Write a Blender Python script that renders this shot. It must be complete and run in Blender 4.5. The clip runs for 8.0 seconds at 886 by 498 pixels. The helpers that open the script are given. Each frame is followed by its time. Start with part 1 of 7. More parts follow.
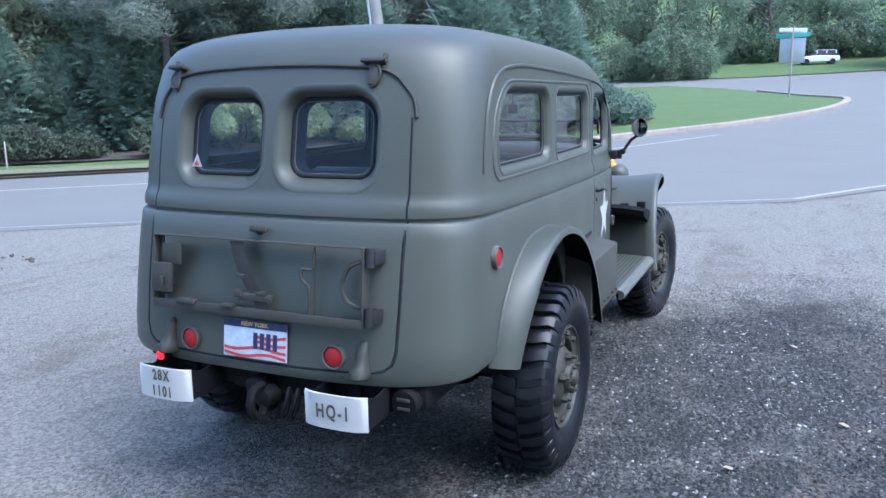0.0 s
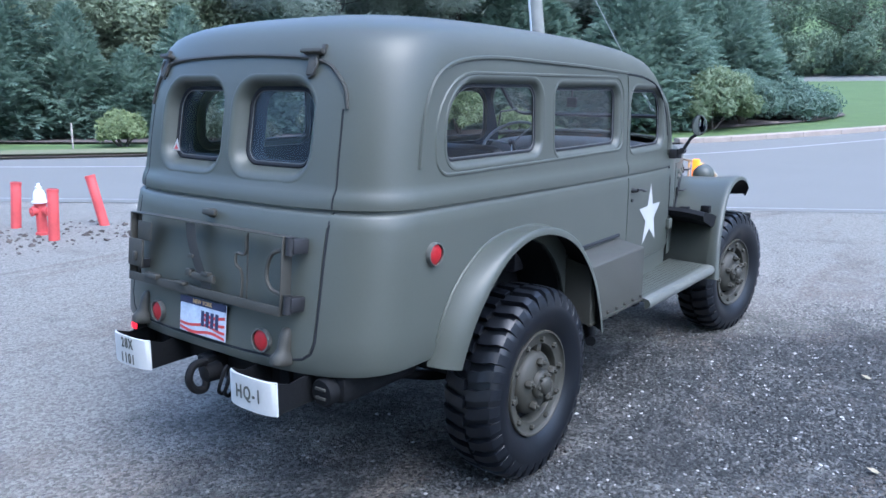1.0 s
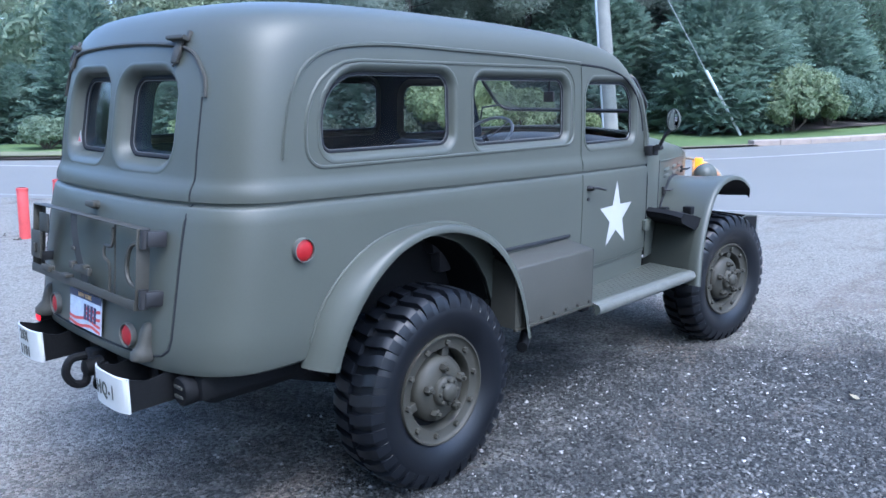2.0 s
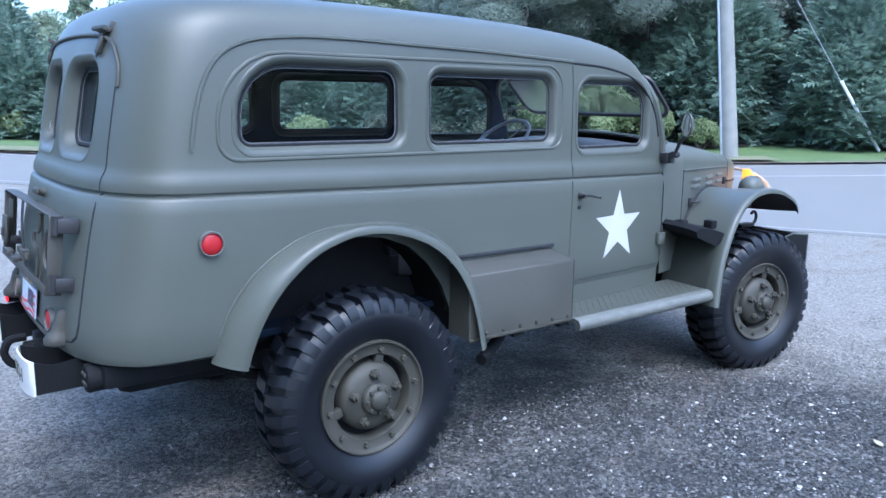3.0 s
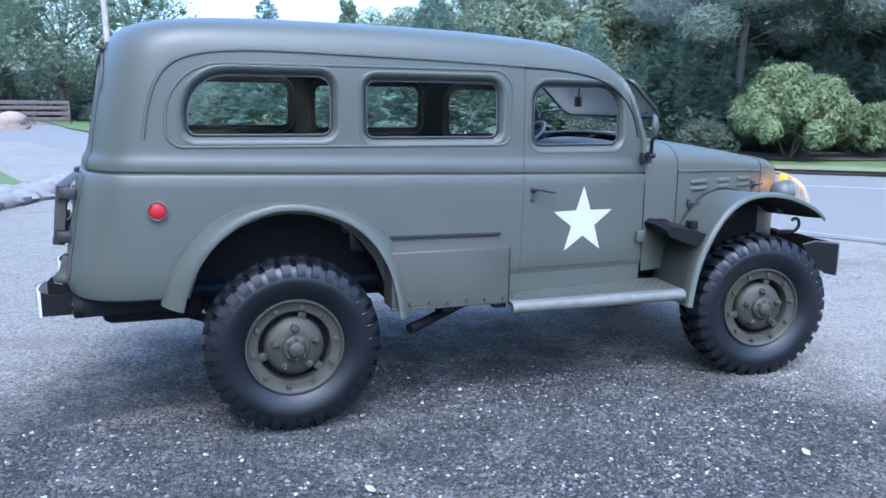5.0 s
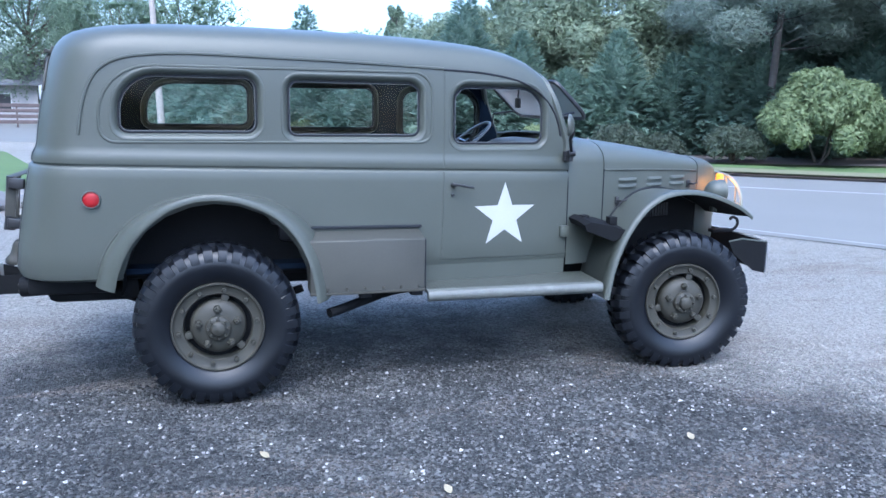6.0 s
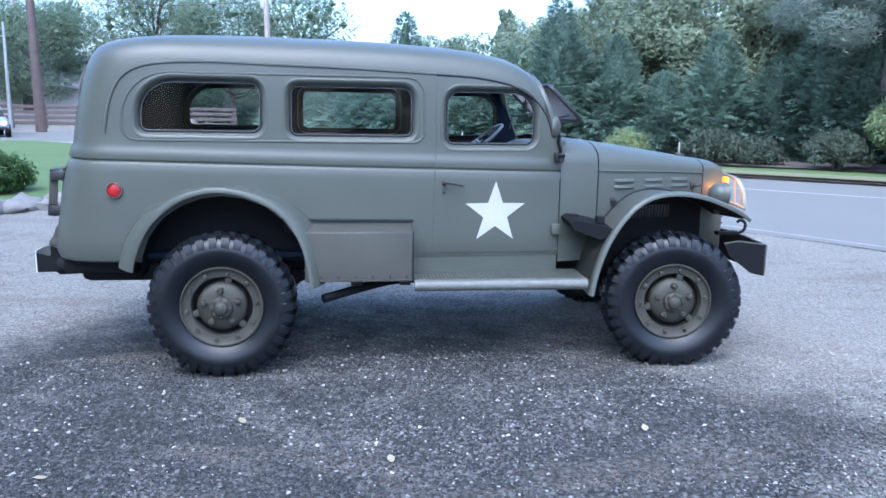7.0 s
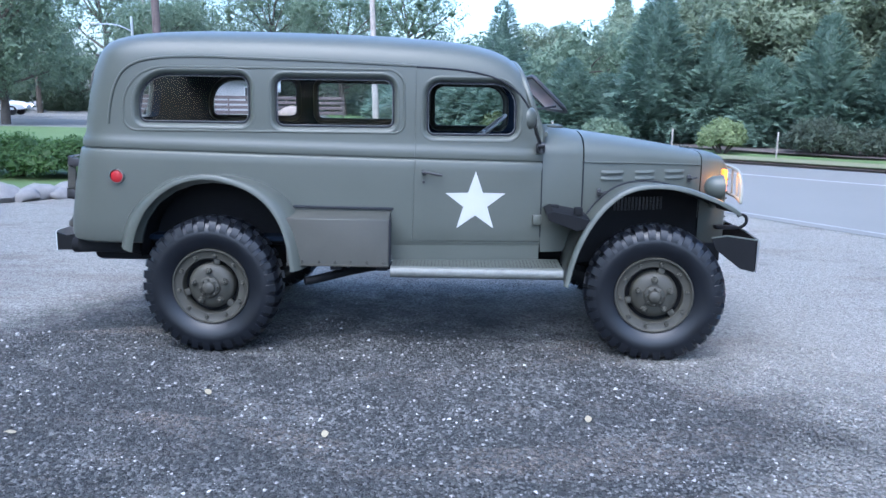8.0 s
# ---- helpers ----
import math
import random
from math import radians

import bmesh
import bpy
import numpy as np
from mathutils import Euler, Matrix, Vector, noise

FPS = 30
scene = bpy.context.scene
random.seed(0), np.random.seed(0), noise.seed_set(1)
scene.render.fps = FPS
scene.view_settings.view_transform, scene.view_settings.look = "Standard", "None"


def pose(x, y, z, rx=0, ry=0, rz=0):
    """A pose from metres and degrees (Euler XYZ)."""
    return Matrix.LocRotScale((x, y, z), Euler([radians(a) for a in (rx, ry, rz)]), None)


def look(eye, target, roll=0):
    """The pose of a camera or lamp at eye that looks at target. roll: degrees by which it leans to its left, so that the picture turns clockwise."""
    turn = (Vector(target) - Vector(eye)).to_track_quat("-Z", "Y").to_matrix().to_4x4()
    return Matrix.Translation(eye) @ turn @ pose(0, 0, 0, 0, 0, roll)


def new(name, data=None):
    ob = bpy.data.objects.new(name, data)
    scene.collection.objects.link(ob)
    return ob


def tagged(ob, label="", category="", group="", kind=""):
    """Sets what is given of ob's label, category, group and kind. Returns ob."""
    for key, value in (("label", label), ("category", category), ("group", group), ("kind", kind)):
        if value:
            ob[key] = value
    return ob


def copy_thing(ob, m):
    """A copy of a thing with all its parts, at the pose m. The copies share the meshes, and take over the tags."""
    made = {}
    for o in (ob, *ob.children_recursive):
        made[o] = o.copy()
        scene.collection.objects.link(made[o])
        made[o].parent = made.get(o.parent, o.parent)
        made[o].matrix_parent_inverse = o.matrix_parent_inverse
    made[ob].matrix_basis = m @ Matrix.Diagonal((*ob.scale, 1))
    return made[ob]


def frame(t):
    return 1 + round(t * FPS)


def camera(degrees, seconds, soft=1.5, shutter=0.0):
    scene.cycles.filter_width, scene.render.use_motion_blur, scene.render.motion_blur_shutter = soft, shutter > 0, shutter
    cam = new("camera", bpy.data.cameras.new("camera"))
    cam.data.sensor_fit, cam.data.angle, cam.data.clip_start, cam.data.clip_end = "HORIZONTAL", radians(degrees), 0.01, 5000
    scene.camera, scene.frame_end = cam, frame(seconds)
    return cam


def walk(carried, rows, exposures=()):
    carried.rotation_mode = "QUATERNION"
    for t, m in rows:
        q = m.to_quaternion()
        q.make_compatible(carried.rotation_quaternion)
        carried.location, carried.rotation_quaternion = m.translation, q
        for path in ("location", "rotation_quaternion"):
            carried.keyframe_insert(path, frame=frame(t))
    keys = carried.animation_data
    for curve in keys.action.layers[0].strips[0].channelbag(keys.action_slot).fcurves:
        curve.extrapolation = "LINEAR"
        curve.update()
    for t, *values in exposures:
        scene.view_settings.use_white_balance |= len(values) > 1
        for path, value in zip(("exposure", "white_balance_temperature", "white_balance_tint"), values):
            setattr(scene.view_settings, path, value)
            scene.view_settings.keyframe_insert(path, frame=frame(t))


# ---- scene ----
cam = camera(58.8, 8.0)
METRES, EYE, TILT, LEAN, TURN = 6.703, 1.774, 0.0, 0.0, -66.06
START_X, START_Y = -3.527, -1.901
ROWS = [
    (0.0, 0.0, 0.0, 0.0, -0.16, -10.95, 0.82),
    (0.5, 0.0668, 0.011, 0.0018, 7.47, -10.97, -0.37),
    (1.0, 0.1385, 0.0236, 0.0008, 13.12, -11.61, -0.21),
    (1.5, 0.1949, 0.0528, -0.0044, 15.5, -12.08, -1.45),
    (2.0, 0.2491, 0.0822, -0.008, 19.58, -11.37, 0.12),
    (3.5, 0.4022, 0.184, -0.0167, 34.08, -11.16, -1.84),
    (4.0, 0.461, 0.205, -0.0162, 38.69, -11.21, -1.86),
    (5.5, 0.6283, 0.2527, -0.0174, 49.48, -10.3, -0.53),
    (6.0, 0.6799, 0.2851, -0.0196, 50.73, -10.22, -0.83),
    (6.5, 0.7384, 0.3144, -0.0207, 54.62, -9.73, -0.53),
    (7.0, 0.7807, 0.348, -0.019, 58.82, -10.07, -0.94),
    (7.5, 0.8188, 0.3966, -0.0146, 61.78, -10.69, -1.85),
    (8.0, 0.8558, 0.4542, -0.0142, 67.1, -11.02, -0.79),
]
EXPOSURES = [(0.0, 2.3, 5120, 8), (2.0, 2.45, 4980, 8), (4.0, 2.52, 4860, 8), (8.0, 2.39, 5010, 8)]
walk(cam, [(t, pose(START_X, START_Y, EYE, TILT, LEAN, TURN) @ pose(METRES * x, METRES * y, METRES * z, 90 + pitch, roll, yaw)) for t, x, y, z, yaw, pitch, roll in ROWS], EXPOSURES)

# ---- light ----
world = bpy.data.worlds.new("world")
scene.world = world
world.use_nodes = True
wn = world.node_tree.nodes
sky = wn.new("ShaderNodeTexSky")
sky.sky_type = "NISHITA"
sky.sun_disc = False
sky.sun_elevation = radians(58)
sky.sun_rotation = radians(196)
sky.air_density = 1.0
sky.dust_density = 4.0
sky.ozone_density = 1.5
world.node_tree.links.new(sky.outputs[0], wn["Background"].inputs[0])
wn["Background"].inputs[1].default_value = 0.12

sun_data = bpy.data.lights.new("sun", "SUN")
sun_data.energy = 0.15
sun_data.angle = radians(60)
sun_data.color = (1.0, 0.98, 0.95)
sun = new("sun", sun_data)
sun.matrix_world = look((-1.5, -5.1, 8.5), (0, 0, 0))


# ---- materials ----
def material(name):
    m = bpy.data.materials.new(name)
    m.use_nodes = True
    return m, m.node_tree.nodes, m.node_tree.links, m.node_tree.nodes["Principled BSDF"]


def surface(name, color, rough=0.6, metal=0.0, vary=0.12, scale=6.0, fine=90.0, bump=0.1, tint=None, spec=0.5, rough_vary=0.1):
    """Colour with variation at two scales, and a fine relief."""
    m, n, l, p = material(name)
    co = n.new("ShaderNodeTexCoord")
    big = n.new("ShaderNodeTexNoise")
    big.inputs["Scale"].default_value = scale
    big.inputs["Detail"].default_value = 5
    small = n.new("ShaderNodeTexNoise")
    small.inputs["Scale"].default_value = fine
    small.inputs["Detail"].default_value = 3
    for t in (big, small):
        l.new(co.outputs["Object"], t.inputs["Vector"])
    ramp = n.new("ShaderNodeValToRGB")
    dark = tint or tuple(c * (1 - vary) for c in color)
    light = tuple(min(1, c * (1 + vary)) for c in color)
    ramp.color_ramp.elements[0].position, ramp.color_ramp.elements[1].position = 0.3, 0.7
    ramp.color_ramp.elements[0].color, ramp.color_ramp.elements[1].color = (*dark, 1), (*light, 1)
    mix = n.new("ShaderNodeMix")
    mix.inputs[0].default_value = 0.35
    l.new(big.outputs["Fac"], mix.inputs[2])
    l.new(small.outputs["Fac"], mix.inputs[3])
    l.new(mix.outputs[0], ramp.inputs[0])
    l.new(ramp.outputs[0], p.inputs["Base Color"])
    rr = n.new("ShaderNodeMapRange")
    rr.inputs[3].default_value, rr.inputs[4].default_value = max(0.02, rough - rough_vary), min(1, rough + rough_vary)
    l.new(big.outputs["Fac"], rr.inputs[0])
    l.new(rr.outputs[0], p.inputs["Roughness"])
    p.inputs["Metallic"].default_value = metal
    p.inputs["Specular IOR Level"].default_value = spec
    if bump:
        b = n.new("ShaderNodeBump")
        b.inputs["Strength"].default_value = bump
        b.inputs["Distance"].default_value = 0.004
        l.new(small.outputs["Fac"], b.inputs["Height"])
        l.new(b.outputs[0], p.inputs["Normal"])
    return m


def leaf_material(name, dark, light, glow=0.47):
    """Leaves that let some light through, each of its own shade."""
    m, n, l, p = material(name)
    geo = n.new("ShaderNodeNewGeometry")
    info = n.new("ShaderNodeObjectInfo")
    co = n.new("ShaderNodeTexCoord")
    clump = n.new("ShaderNodeTexNoise")
    clump.inputs["Scale"].default_value = 1.1
    clump.inputs["Detail"].default_value = 3
    l.new(co.outputs["Object"], clump.inputs["Vector"])
    wide = n.new("ShaderNodeMapRange")
    wide.inputs[1].default_value, wide.inputs[2].default_value = 0.3, 0.7
    l.new(clump.outputs["Fac"], wide.inputs[0])
    ramp = n.new("ShaderNodeValToRGB")
    ramp.color_ramp.elements[0].color, ramp.color_ramp.elements[1].color = (*dark, 1), (*light, 1)
    one = n.new("ShaderNodeMix")
    one.inputs[0].default_value = 0.45
    l.new(geo.outputs["Random Per Island"], one.inputs[2])
    l.new(wide.outputs[0], one.inputs[3])
    add = n.new("ShaderNodeMix")
    add.inputs[0].default_value = 0.22
    l.new(one.outputs[0], add.inputs[2])
    l.new(info.outputs["Random"], add.inputs[3])
    l.new(add.outputs[0], ramp.inputs[0])
    l.new(ramp.outputs[0], p.inputs["Base Color"])
    p.inputs["Roughness"].default_value = 0.5
    p.inputs["Specular IOR Level"].default_value = 0.3
    tr = n.new("ShaderNodeBsdfTranslucent")
    l.new(ramp.outputs[0], tr.inputs[0])
    sh = n.new("ShaderNodeMixShader")
    sh.inputs[0].default_value = glow
    l.new(p.outputs[0], sh.inputs[1])
    l.new(tr.outputs[0], sh.inputs[2])
    l.new(sh.outputs[0], n["Material Output"].inputs[0])
    return m


def glass_material(name, tone=(0.93, 0.96, 0.97), gain=1.0, rough=0.03):
    m, n, l, p = material(name)
    n.remove(p)
    tr = n.new("ShaderNodeBsdfTransparent")
    tr.inputs[0].default_value = (*tone, 1)
    gl = n.new("ShaderNodeBsdfGlossy")
    gl.inputs["Roughness"].default_value = rough
    fr = n.new("ShaderNodeLayerWeight")
    fr.inputs[0].default_value = 0.5
    po = n.new("ShaderNodeMath")
    po.operation = "POWER"
    po.inputs[1].default_value = 3.5
    l.new(fr.outputs["Facing"], po.inputs[0])
    mu = n.new("ShaderNodeMath")
    mu.operation = "MULTIPLY_ADD"
    mu.inputs[1].default_value = 0.6 * gain
    mu.inputs[2].default_value = 0.018 * gain
    l.new(po.outputs[0], mu.inputs[0])
    sh = n.new("ShaderNodeMixShader")
    l.new(mu.outputs[0], sh.inputs[0])
    l.new(tr.outputs[0], sh.inputs[1])
    l.new(gl.outputs[0], sh.inputs[2])
    l.new(sh.outputs[0], n["Material Output"].inputs[0])
    return m


def glow_material(name, color, strength):
    m, n, l, p = material(name)
    p.inputs["Base Color"].default_value = (*color, 1)
    p.inputs["Emission Color"].default_value = (*color, 1)
    p.inputs["Emission Strength"].default_value = strength
    return m


PAINT = surface("olive_drab_paint", (0.068, 0.075, 0.0635), 0.42, vary=0.07, scale=2.2, fine=160, bump=0.04, spec=0.45)
EDGE_GLINT = surface("edge_glint_tone", (0.10, 0.105, 0.11), 0.4, vary=0.2, scale=20)
PAINT_WORN = surface("worn_olive_drab_paint", (0.036, 0.0345, 0.026), 0.6, vary=0.18, scale=14, fine=120, bump=0.15)
# near-black chassis paint: shade of wells and undersides is in the colour
CHASSIS_SHADE = surface("shade_darkened_chassis_paint", (0.0055, 0.006, 0.007), 0.75, vary=0.3, scale=9, bump=0.3, spec=0.2)
RUBBER = surface("tyre_rubber", (0.0042, 0.0054, 0.0082), 0.38, vary=0.35, scale=7, fine=90, bump=0.05, rough_vary=0.1, spec=0.45)
BLACK = surface("black_metal", (0.02, 0.02, 0.022), 0.45, vary=0.2)
SEAM = surface("seam_shadow_rubber", (0.009, 0.011, 0.015), 0.9, vary=0.1)
# cabin lining: its near-black blue carries the low light inside
SHADED_LINING = surface("shade_darkened_lining", (0.004, 0.010, 0.021), 0.9, vary=0.1, scale=4, bump=0, spec=0.2)
VINYL = surface("black_seat_vinyl", (0.022, 0.022, 0.026), 0.45, vary=0.2, scale=8)
WHITE = surface("white_paint", (0.46, 0.465, 0.45), 0.55, vary=0.05, scale=12, bump=0.05)
STARWHITE = surface("flat_white_star_paint", (0.40, 0.405, 0.39), 0.7, vary=0.04, scale=8, bump=0.05)
RACK = surface("dull_dark_olive_paint", (0.040, 0.039, 0.032), 0.6, vary=0.2, scale=14, fine=120, bump=0.15)
CANVAS = surface("dark_webbing", (0.022, 0.022, 0.02), 0.8, vary=0.25, scale=30)
LOCKER_PAINT = surface("dull_locker_paint", (0.045, 0.045, 0.037), 0.6, vary=0.15, scale=5, fine=120, bump=0.1)
GREY_RIM = surface("worn_grey_plastic", (0.30, 0.305, 0.31), 0.3, vary=0.15)
DASH = surface("grey_dashboard_paint", (0.10, 0.102, 0.10), 0.5, vary=0.12)
SCREEN_GLASS = glass_material("dusty_windscreen_glass", (0.72, 0.76, 0.78), 4.0, 0.38)
REFLECTOR_RIM = surface("dull_reflector_rim", (0.12, 0.12, 0.11), 0.5, metal=0.3, vary=0.2)
STENCIL = surface("olive_stencil_paint", (0.085, 0.087, 0.075), 0.7, vary=0.2)
STEEL = surface("worn_bare_steel", (0.42, 0.43, 0.44), 0.38, metal=0.85, vary=0.2, scale=14, bump=0.1)
RED_LENS = surface("red_reflector_lens", (0.30, 0.004, 0.008), 0.5, vary=0.12, scale=300, fine=500, bump=0.2)
GLASS = glass_material("window_glass", gain=1.3)


# ---- mesh helpers ----
def part(name, bm, mat, parent=None, label="", smooth=40, kind=""):
    """Links a bmesh as one mesh object, under a thing or a part."""
    bmesh.ops.recalc_face_normals(bm, faces=bm.faces)
    me = bpy.data.meshes.new(name)
    bm.to_mesh(me)
    bm.free()
    for m in mat if isinstance(mat, (list, tuple)) else [mat]:
        me.materials.append(m)
    if smooth:
        me.shade_smooth()
        me.set_sharp_from_angle(angle=radians(smooth))
    ob = new(name, me)
    if parent is not None:
        ob.parent = parent
        ob.matrix_parent_inverse = parent.matrix_world.inverted() if parent.parent is None and parent.type == "EMPTY" else Matrix()
    return tagged(ob, label, kind=kind)


def thing(name, label, category, group="", at=(0, 0, 0), turn=0.0, kind=""):
    ob = new(name)
    ob.empty_display_size = 0.2
    ob.matrix_basis = pose(*at, 0, 0, turn)
    return tagged(ob, label, category, group, kind)


def raw(name, verts, faces, mat, parent=None, label="", smooth=0, kind=""):
    me = bpy.data.meshes.new(name)
    me.from_pydata(verts, [], faces)
    me.materials.append(mat)
    if smooth:
        me.shade_smooth()
        me.set_sharp_from_angle(angle=radians(smooth))
    ob = new(name, me)
    if parent is not None:
        ob.parent = parent
    return tagged(ob, label, kind=kind)


def box(bm, x0, x1, y0, y1, z0, z1, bevel=0.0, m=None):
    vs = [bm.verts.new(Vector((x, y, z))) for x in (x0, x1) for y in (y0, y1) for z in (z0, z1)]
    fs = [bm.faces.new([vs[i] for i in q]) for q in ((0, 1, 3, 2), (4, 6, 7, 5), (0, 4, 5, 1), (2, 3, 7, 6), (0, 2, 6, 4), (1, 5, 7, 3))]
    if bevel:
        es = list({e for f in fs for e in f.edges})
        got = bmesh.ops.bevel(bm, geom=es, offset=bevel, segments=2, affect="EDGES", profile=0.5)
        vs = list({v for f in got["faces"] for v in f.verts} | {v for v in vs if v.is_valid})
    if m is not None:
        for v in vs:
            if v.is_valid:
                v.co = m @ v.co
    return bm


def rings(bm, loops, closed=True, cap0=False, cap1=False, wrap=False):
    """Skins rows of points, each row as long as the others."""
    rows = [[bm.verts.new(p) for p in r] for r in loops]
    n = len(rows[0])
    pairs = list(zip(rows, rows[1:])) + ([(rows[-1], rows[0])] if wrap else [])
    for a, b in pairs:
        for i in range(n if closed else n - 1):
            j = (i + 1) % n
            q = []
            for v in (a[i], a[j], b[j], b[i]):
                if v not in q:
                    q.append(v)
            bm.faces.new(q)
    if cap0:
        bm.faces.new(rows[0][::-1])
    if cap1:
        bm.faces.new(rows[-1])
    return rows


def tube(bm, path, r, n=8, closed=False, flat=None):
    """A round bar along a path; flat squeezes it to a strip (width, height)."""
    path = [Vector(p) for p in path]
    loops, up = [], None
    for i, p in enumerate(path):
        a = path[i - 1] if (i or closed) else p
        b = path[(i + 1) % len(path)] if (i < len(path) - 1 or closed) else p
        d = (b - a).normalized()
        if up is None:
            up = Vector((0, 0, 1)) if abs(d.z) < 0.9 else Vector((1, 0, 0))
        s = d.cross(up).normalized()
        up = s.cross(d).normalized()
        ru, rs = (flat[1], flat[0]) if flat else (r, r)
        loops.append([p + s * (rs * math.cos(k)) + up * (ru * math.sin(k)) for k in [2 * math.pi * j / n + math.pi / n for j in range(n)]])
    rings(bm, loops, True, not closed, not closed, closed)
    return bm


def lathe(bm, profile, at, axis="y", n=32, cap0=False, cap1=False):
    """Turns (offset along the axis, radius) round the axis through at."""
    at = Vector(at)
    loops = []
    for o, r in profile:
        row = []
        for j in range(n):
            a = 2 * math.pi * j / n
            c, s = r * math.cos(a), r * math.sin(a)
            row.append(at + Vector({"y": (c, o, s), "x": (o, c, s), "z": (c, s, o)}[axis]))
        loops.append(row)
    rings(bm, loops, True, cap0, cap1)
    return bm


def bolt(bm, at, r, h, axis="y", sign=-1):
    return lathe(bm, [(0, r), (sign * h * 0.75, r), (sign * h, r * 0.75)], at, axis, 6, cap1=True)


def lerp(table, x):
    """Straight lines between the rows (x, value) of a table, with softened corners."""
    if x <= table[0][0]:
        return table[0][1]
    for (a, p), (b, q) in zip(table, table[1:]):
        if x <= b:
            return p + (q - p) * (x - a) / (b - a)
    return table[-1][1]


def smooth_path(points, steps=6, closed=False):
    """A Catmull-Rom curve through points."""
    pts = [Vector(p) for p in points]
    n = len(pts)
    out = []
    for i in range(n if closed else n - 1):
        a, b = pts[i], pts[(i + 1) % n]
        p = pts[i - 1] if (i or closed) else a * 2 - b
        q = pts[(i + 2) % n] if (i + 2 < n or closed) else b * 2 - a
        for k in range(steps):
            t = k / steps
            out.append(0.5 * (2 * a + (b - p) * t + (2 * p - 5 * a + 4 * b - q) * t * t + (3 * a - p - 3 * b + q) * t ** 3))
    if not closed:
        out.append(pts[-1])
    return out


def rounded(x0, x1, z0, z1, radii, steps=6):
    """A rectangle with a radius for each corner: low back, low front, top front, top back."""
    out = []
    for (cx, cz, a0), r in zip(((x0, z0, 180), (x1, z0, 270), (x1, z1, 0), (x0, z1, 90)), radii):
        ox = cx + (r if cx == x0 else -r)
        oz = cz + (r if cz == z0 else -r)
        for k in range(steps + 1):
            a = radians(a0 + 90 * k / steps)
            out.append((ox + r * math.cos(a), oz + r * math.sin(a)))
    return out


def dense(poly, step):
    """Adds points along the long edges of a closed outline."""
    out = []
    for (a, b), (c, d) in zip(poly, poly[1:] + poly[:1]):
        k = max(1, int(math.hypot(c - a, d - b) / step))
        out += [(a + (c - a) * i / k, b + (d - b) * i / k) for i in range(k)]
    return out


def grown(poly, e):
    """A closed outline moved outwards by e."""
    out = []
    n = len(poly)
    for i in range(n):
        (a, b), (c, d) = poly[i - 1], poly[(i + 1) % n]
        dx, dz = c - a, d - b
        s = math.hypot(dx, dz) or 1
        out.append((poly[i][0] + e * dz / s, poly[i][1] - e * dx / s))
    return out


def carve(ob, cutters):
    """Cuts closed bmeshes out of a mesh object."""
    temps = []
    for bm in cutters:
        bmesh.ops.recalc_face_normals(bm, faces=bm.faces)
        me = bpy.data.meshes.new("cutter")
        bm.to_mesh(me)
        bm.free()
        c = new("cutter", me)
        temps.append(c)
        mod = ob.modifiers.new("cut", "BOOLEAN")
        mod.operation, mod.solver, mod.object = "DIFFERENCE", "EXACT", c
    dg = bpy.context.evaluated_depsgraph_get()
    dg.update()
    me = bpy.data.meshes.new_from_object(ob.evaluated_get(dg))
    ob.modifiers.clear()
    ob.data = me
    for c in temps:
        data = c.data
        bpy.data.objects.remove(c)
        bpy.data.meshes.remove(data)
    me.shade_smooth()
    me.set_sharp_from_angle(angle=radians(35))
    return ob


# ---- the truck: x forward, the rear axle over the origin ----
truck = thing("army_truck", "olive drab wartime carryall army truck with white star parked on gravel", "truck")

# rows of the body: height, share of the full width, place of the rear face, length of the rear corner
LEVELS = [
    (0.69, 0.955, -1.05, 0.4), (0.705, 0.985, -1.09, 0.41), (0.74, 0.998, -1.102, 0.42), (0.85, 1.0, -1.092, 0.42), (1.0, 1.0, -1.068, 0.42), (1.15, 0.999, -1.04, 0.42),
    (1.25, 0.997, -1.018, 0.42), (1.3, 0.994, -1.006, 0.42), (1.31, 0.988, -0.998, 0.42), (1.316, 0.978, -0.985, 0.42), (1.323, 0.978, -0.984, 0.42), (1.329, 0.988, -0.994, 0.42),
    (1.35, 0.991, -0.992, 0.42), (1.372, 0.988, -0.985, 0.41), (1.388, 0.981, -0.976, 0.40), (1.402, 0.9735, -0.967, 0.38), (1.422, 0.970, -0.961, 0.37), (1.5, 0.967, -0.95, 0.37),
    (1.6, 0.965, -0.933, 0.38), (1.7, 0.962, -0.914, 0.39), (1.8, 0.957, -0.892, 0.41), (1.86, 0.95, -0.872, 0.42), (1.915, 0.9422, -0.8527, 0.43), (1.9561, 0.9258, -0.8307, 0.45),
    (1.9915, 0.9016, -0.8013, 0.46), (2.0195, 0.8667, -0.7628, 0.54), (2.04, 0.812, -0.708, 0.55), (2.058, 0.732, -0.638, 0.56), (2.075, 0.622, -0.538, 0.57), (2.089, 0.486, -0.418, 0.58),
    (2.099, 0.346, -0.288, 0.6), (2.105, 0.186, -0.128, 0.6), (2.107, 0.0, 0.012, 0.6),
]
HALF = [(-1.1, 0.835), (-0.4, 0.842), (0.2, 0.838), (0.8, 0.818), (1.2, 0.800), (1.5, 0.780), (1.9, 0.752), (2.15, 0.722), (2.45, 0.645)]
DROOP = [(-0.2, 0.0), (0.2, -0.001), (0.7, -0.009), (1.1, -0.022), (1.4, -0.040), (1.6, -0.060), (1.75, -0.085), (1.87, -0.120), (1.96, -0.168), (2.03, -0.235), (2.1, -0.33)]
POWER = 3.2


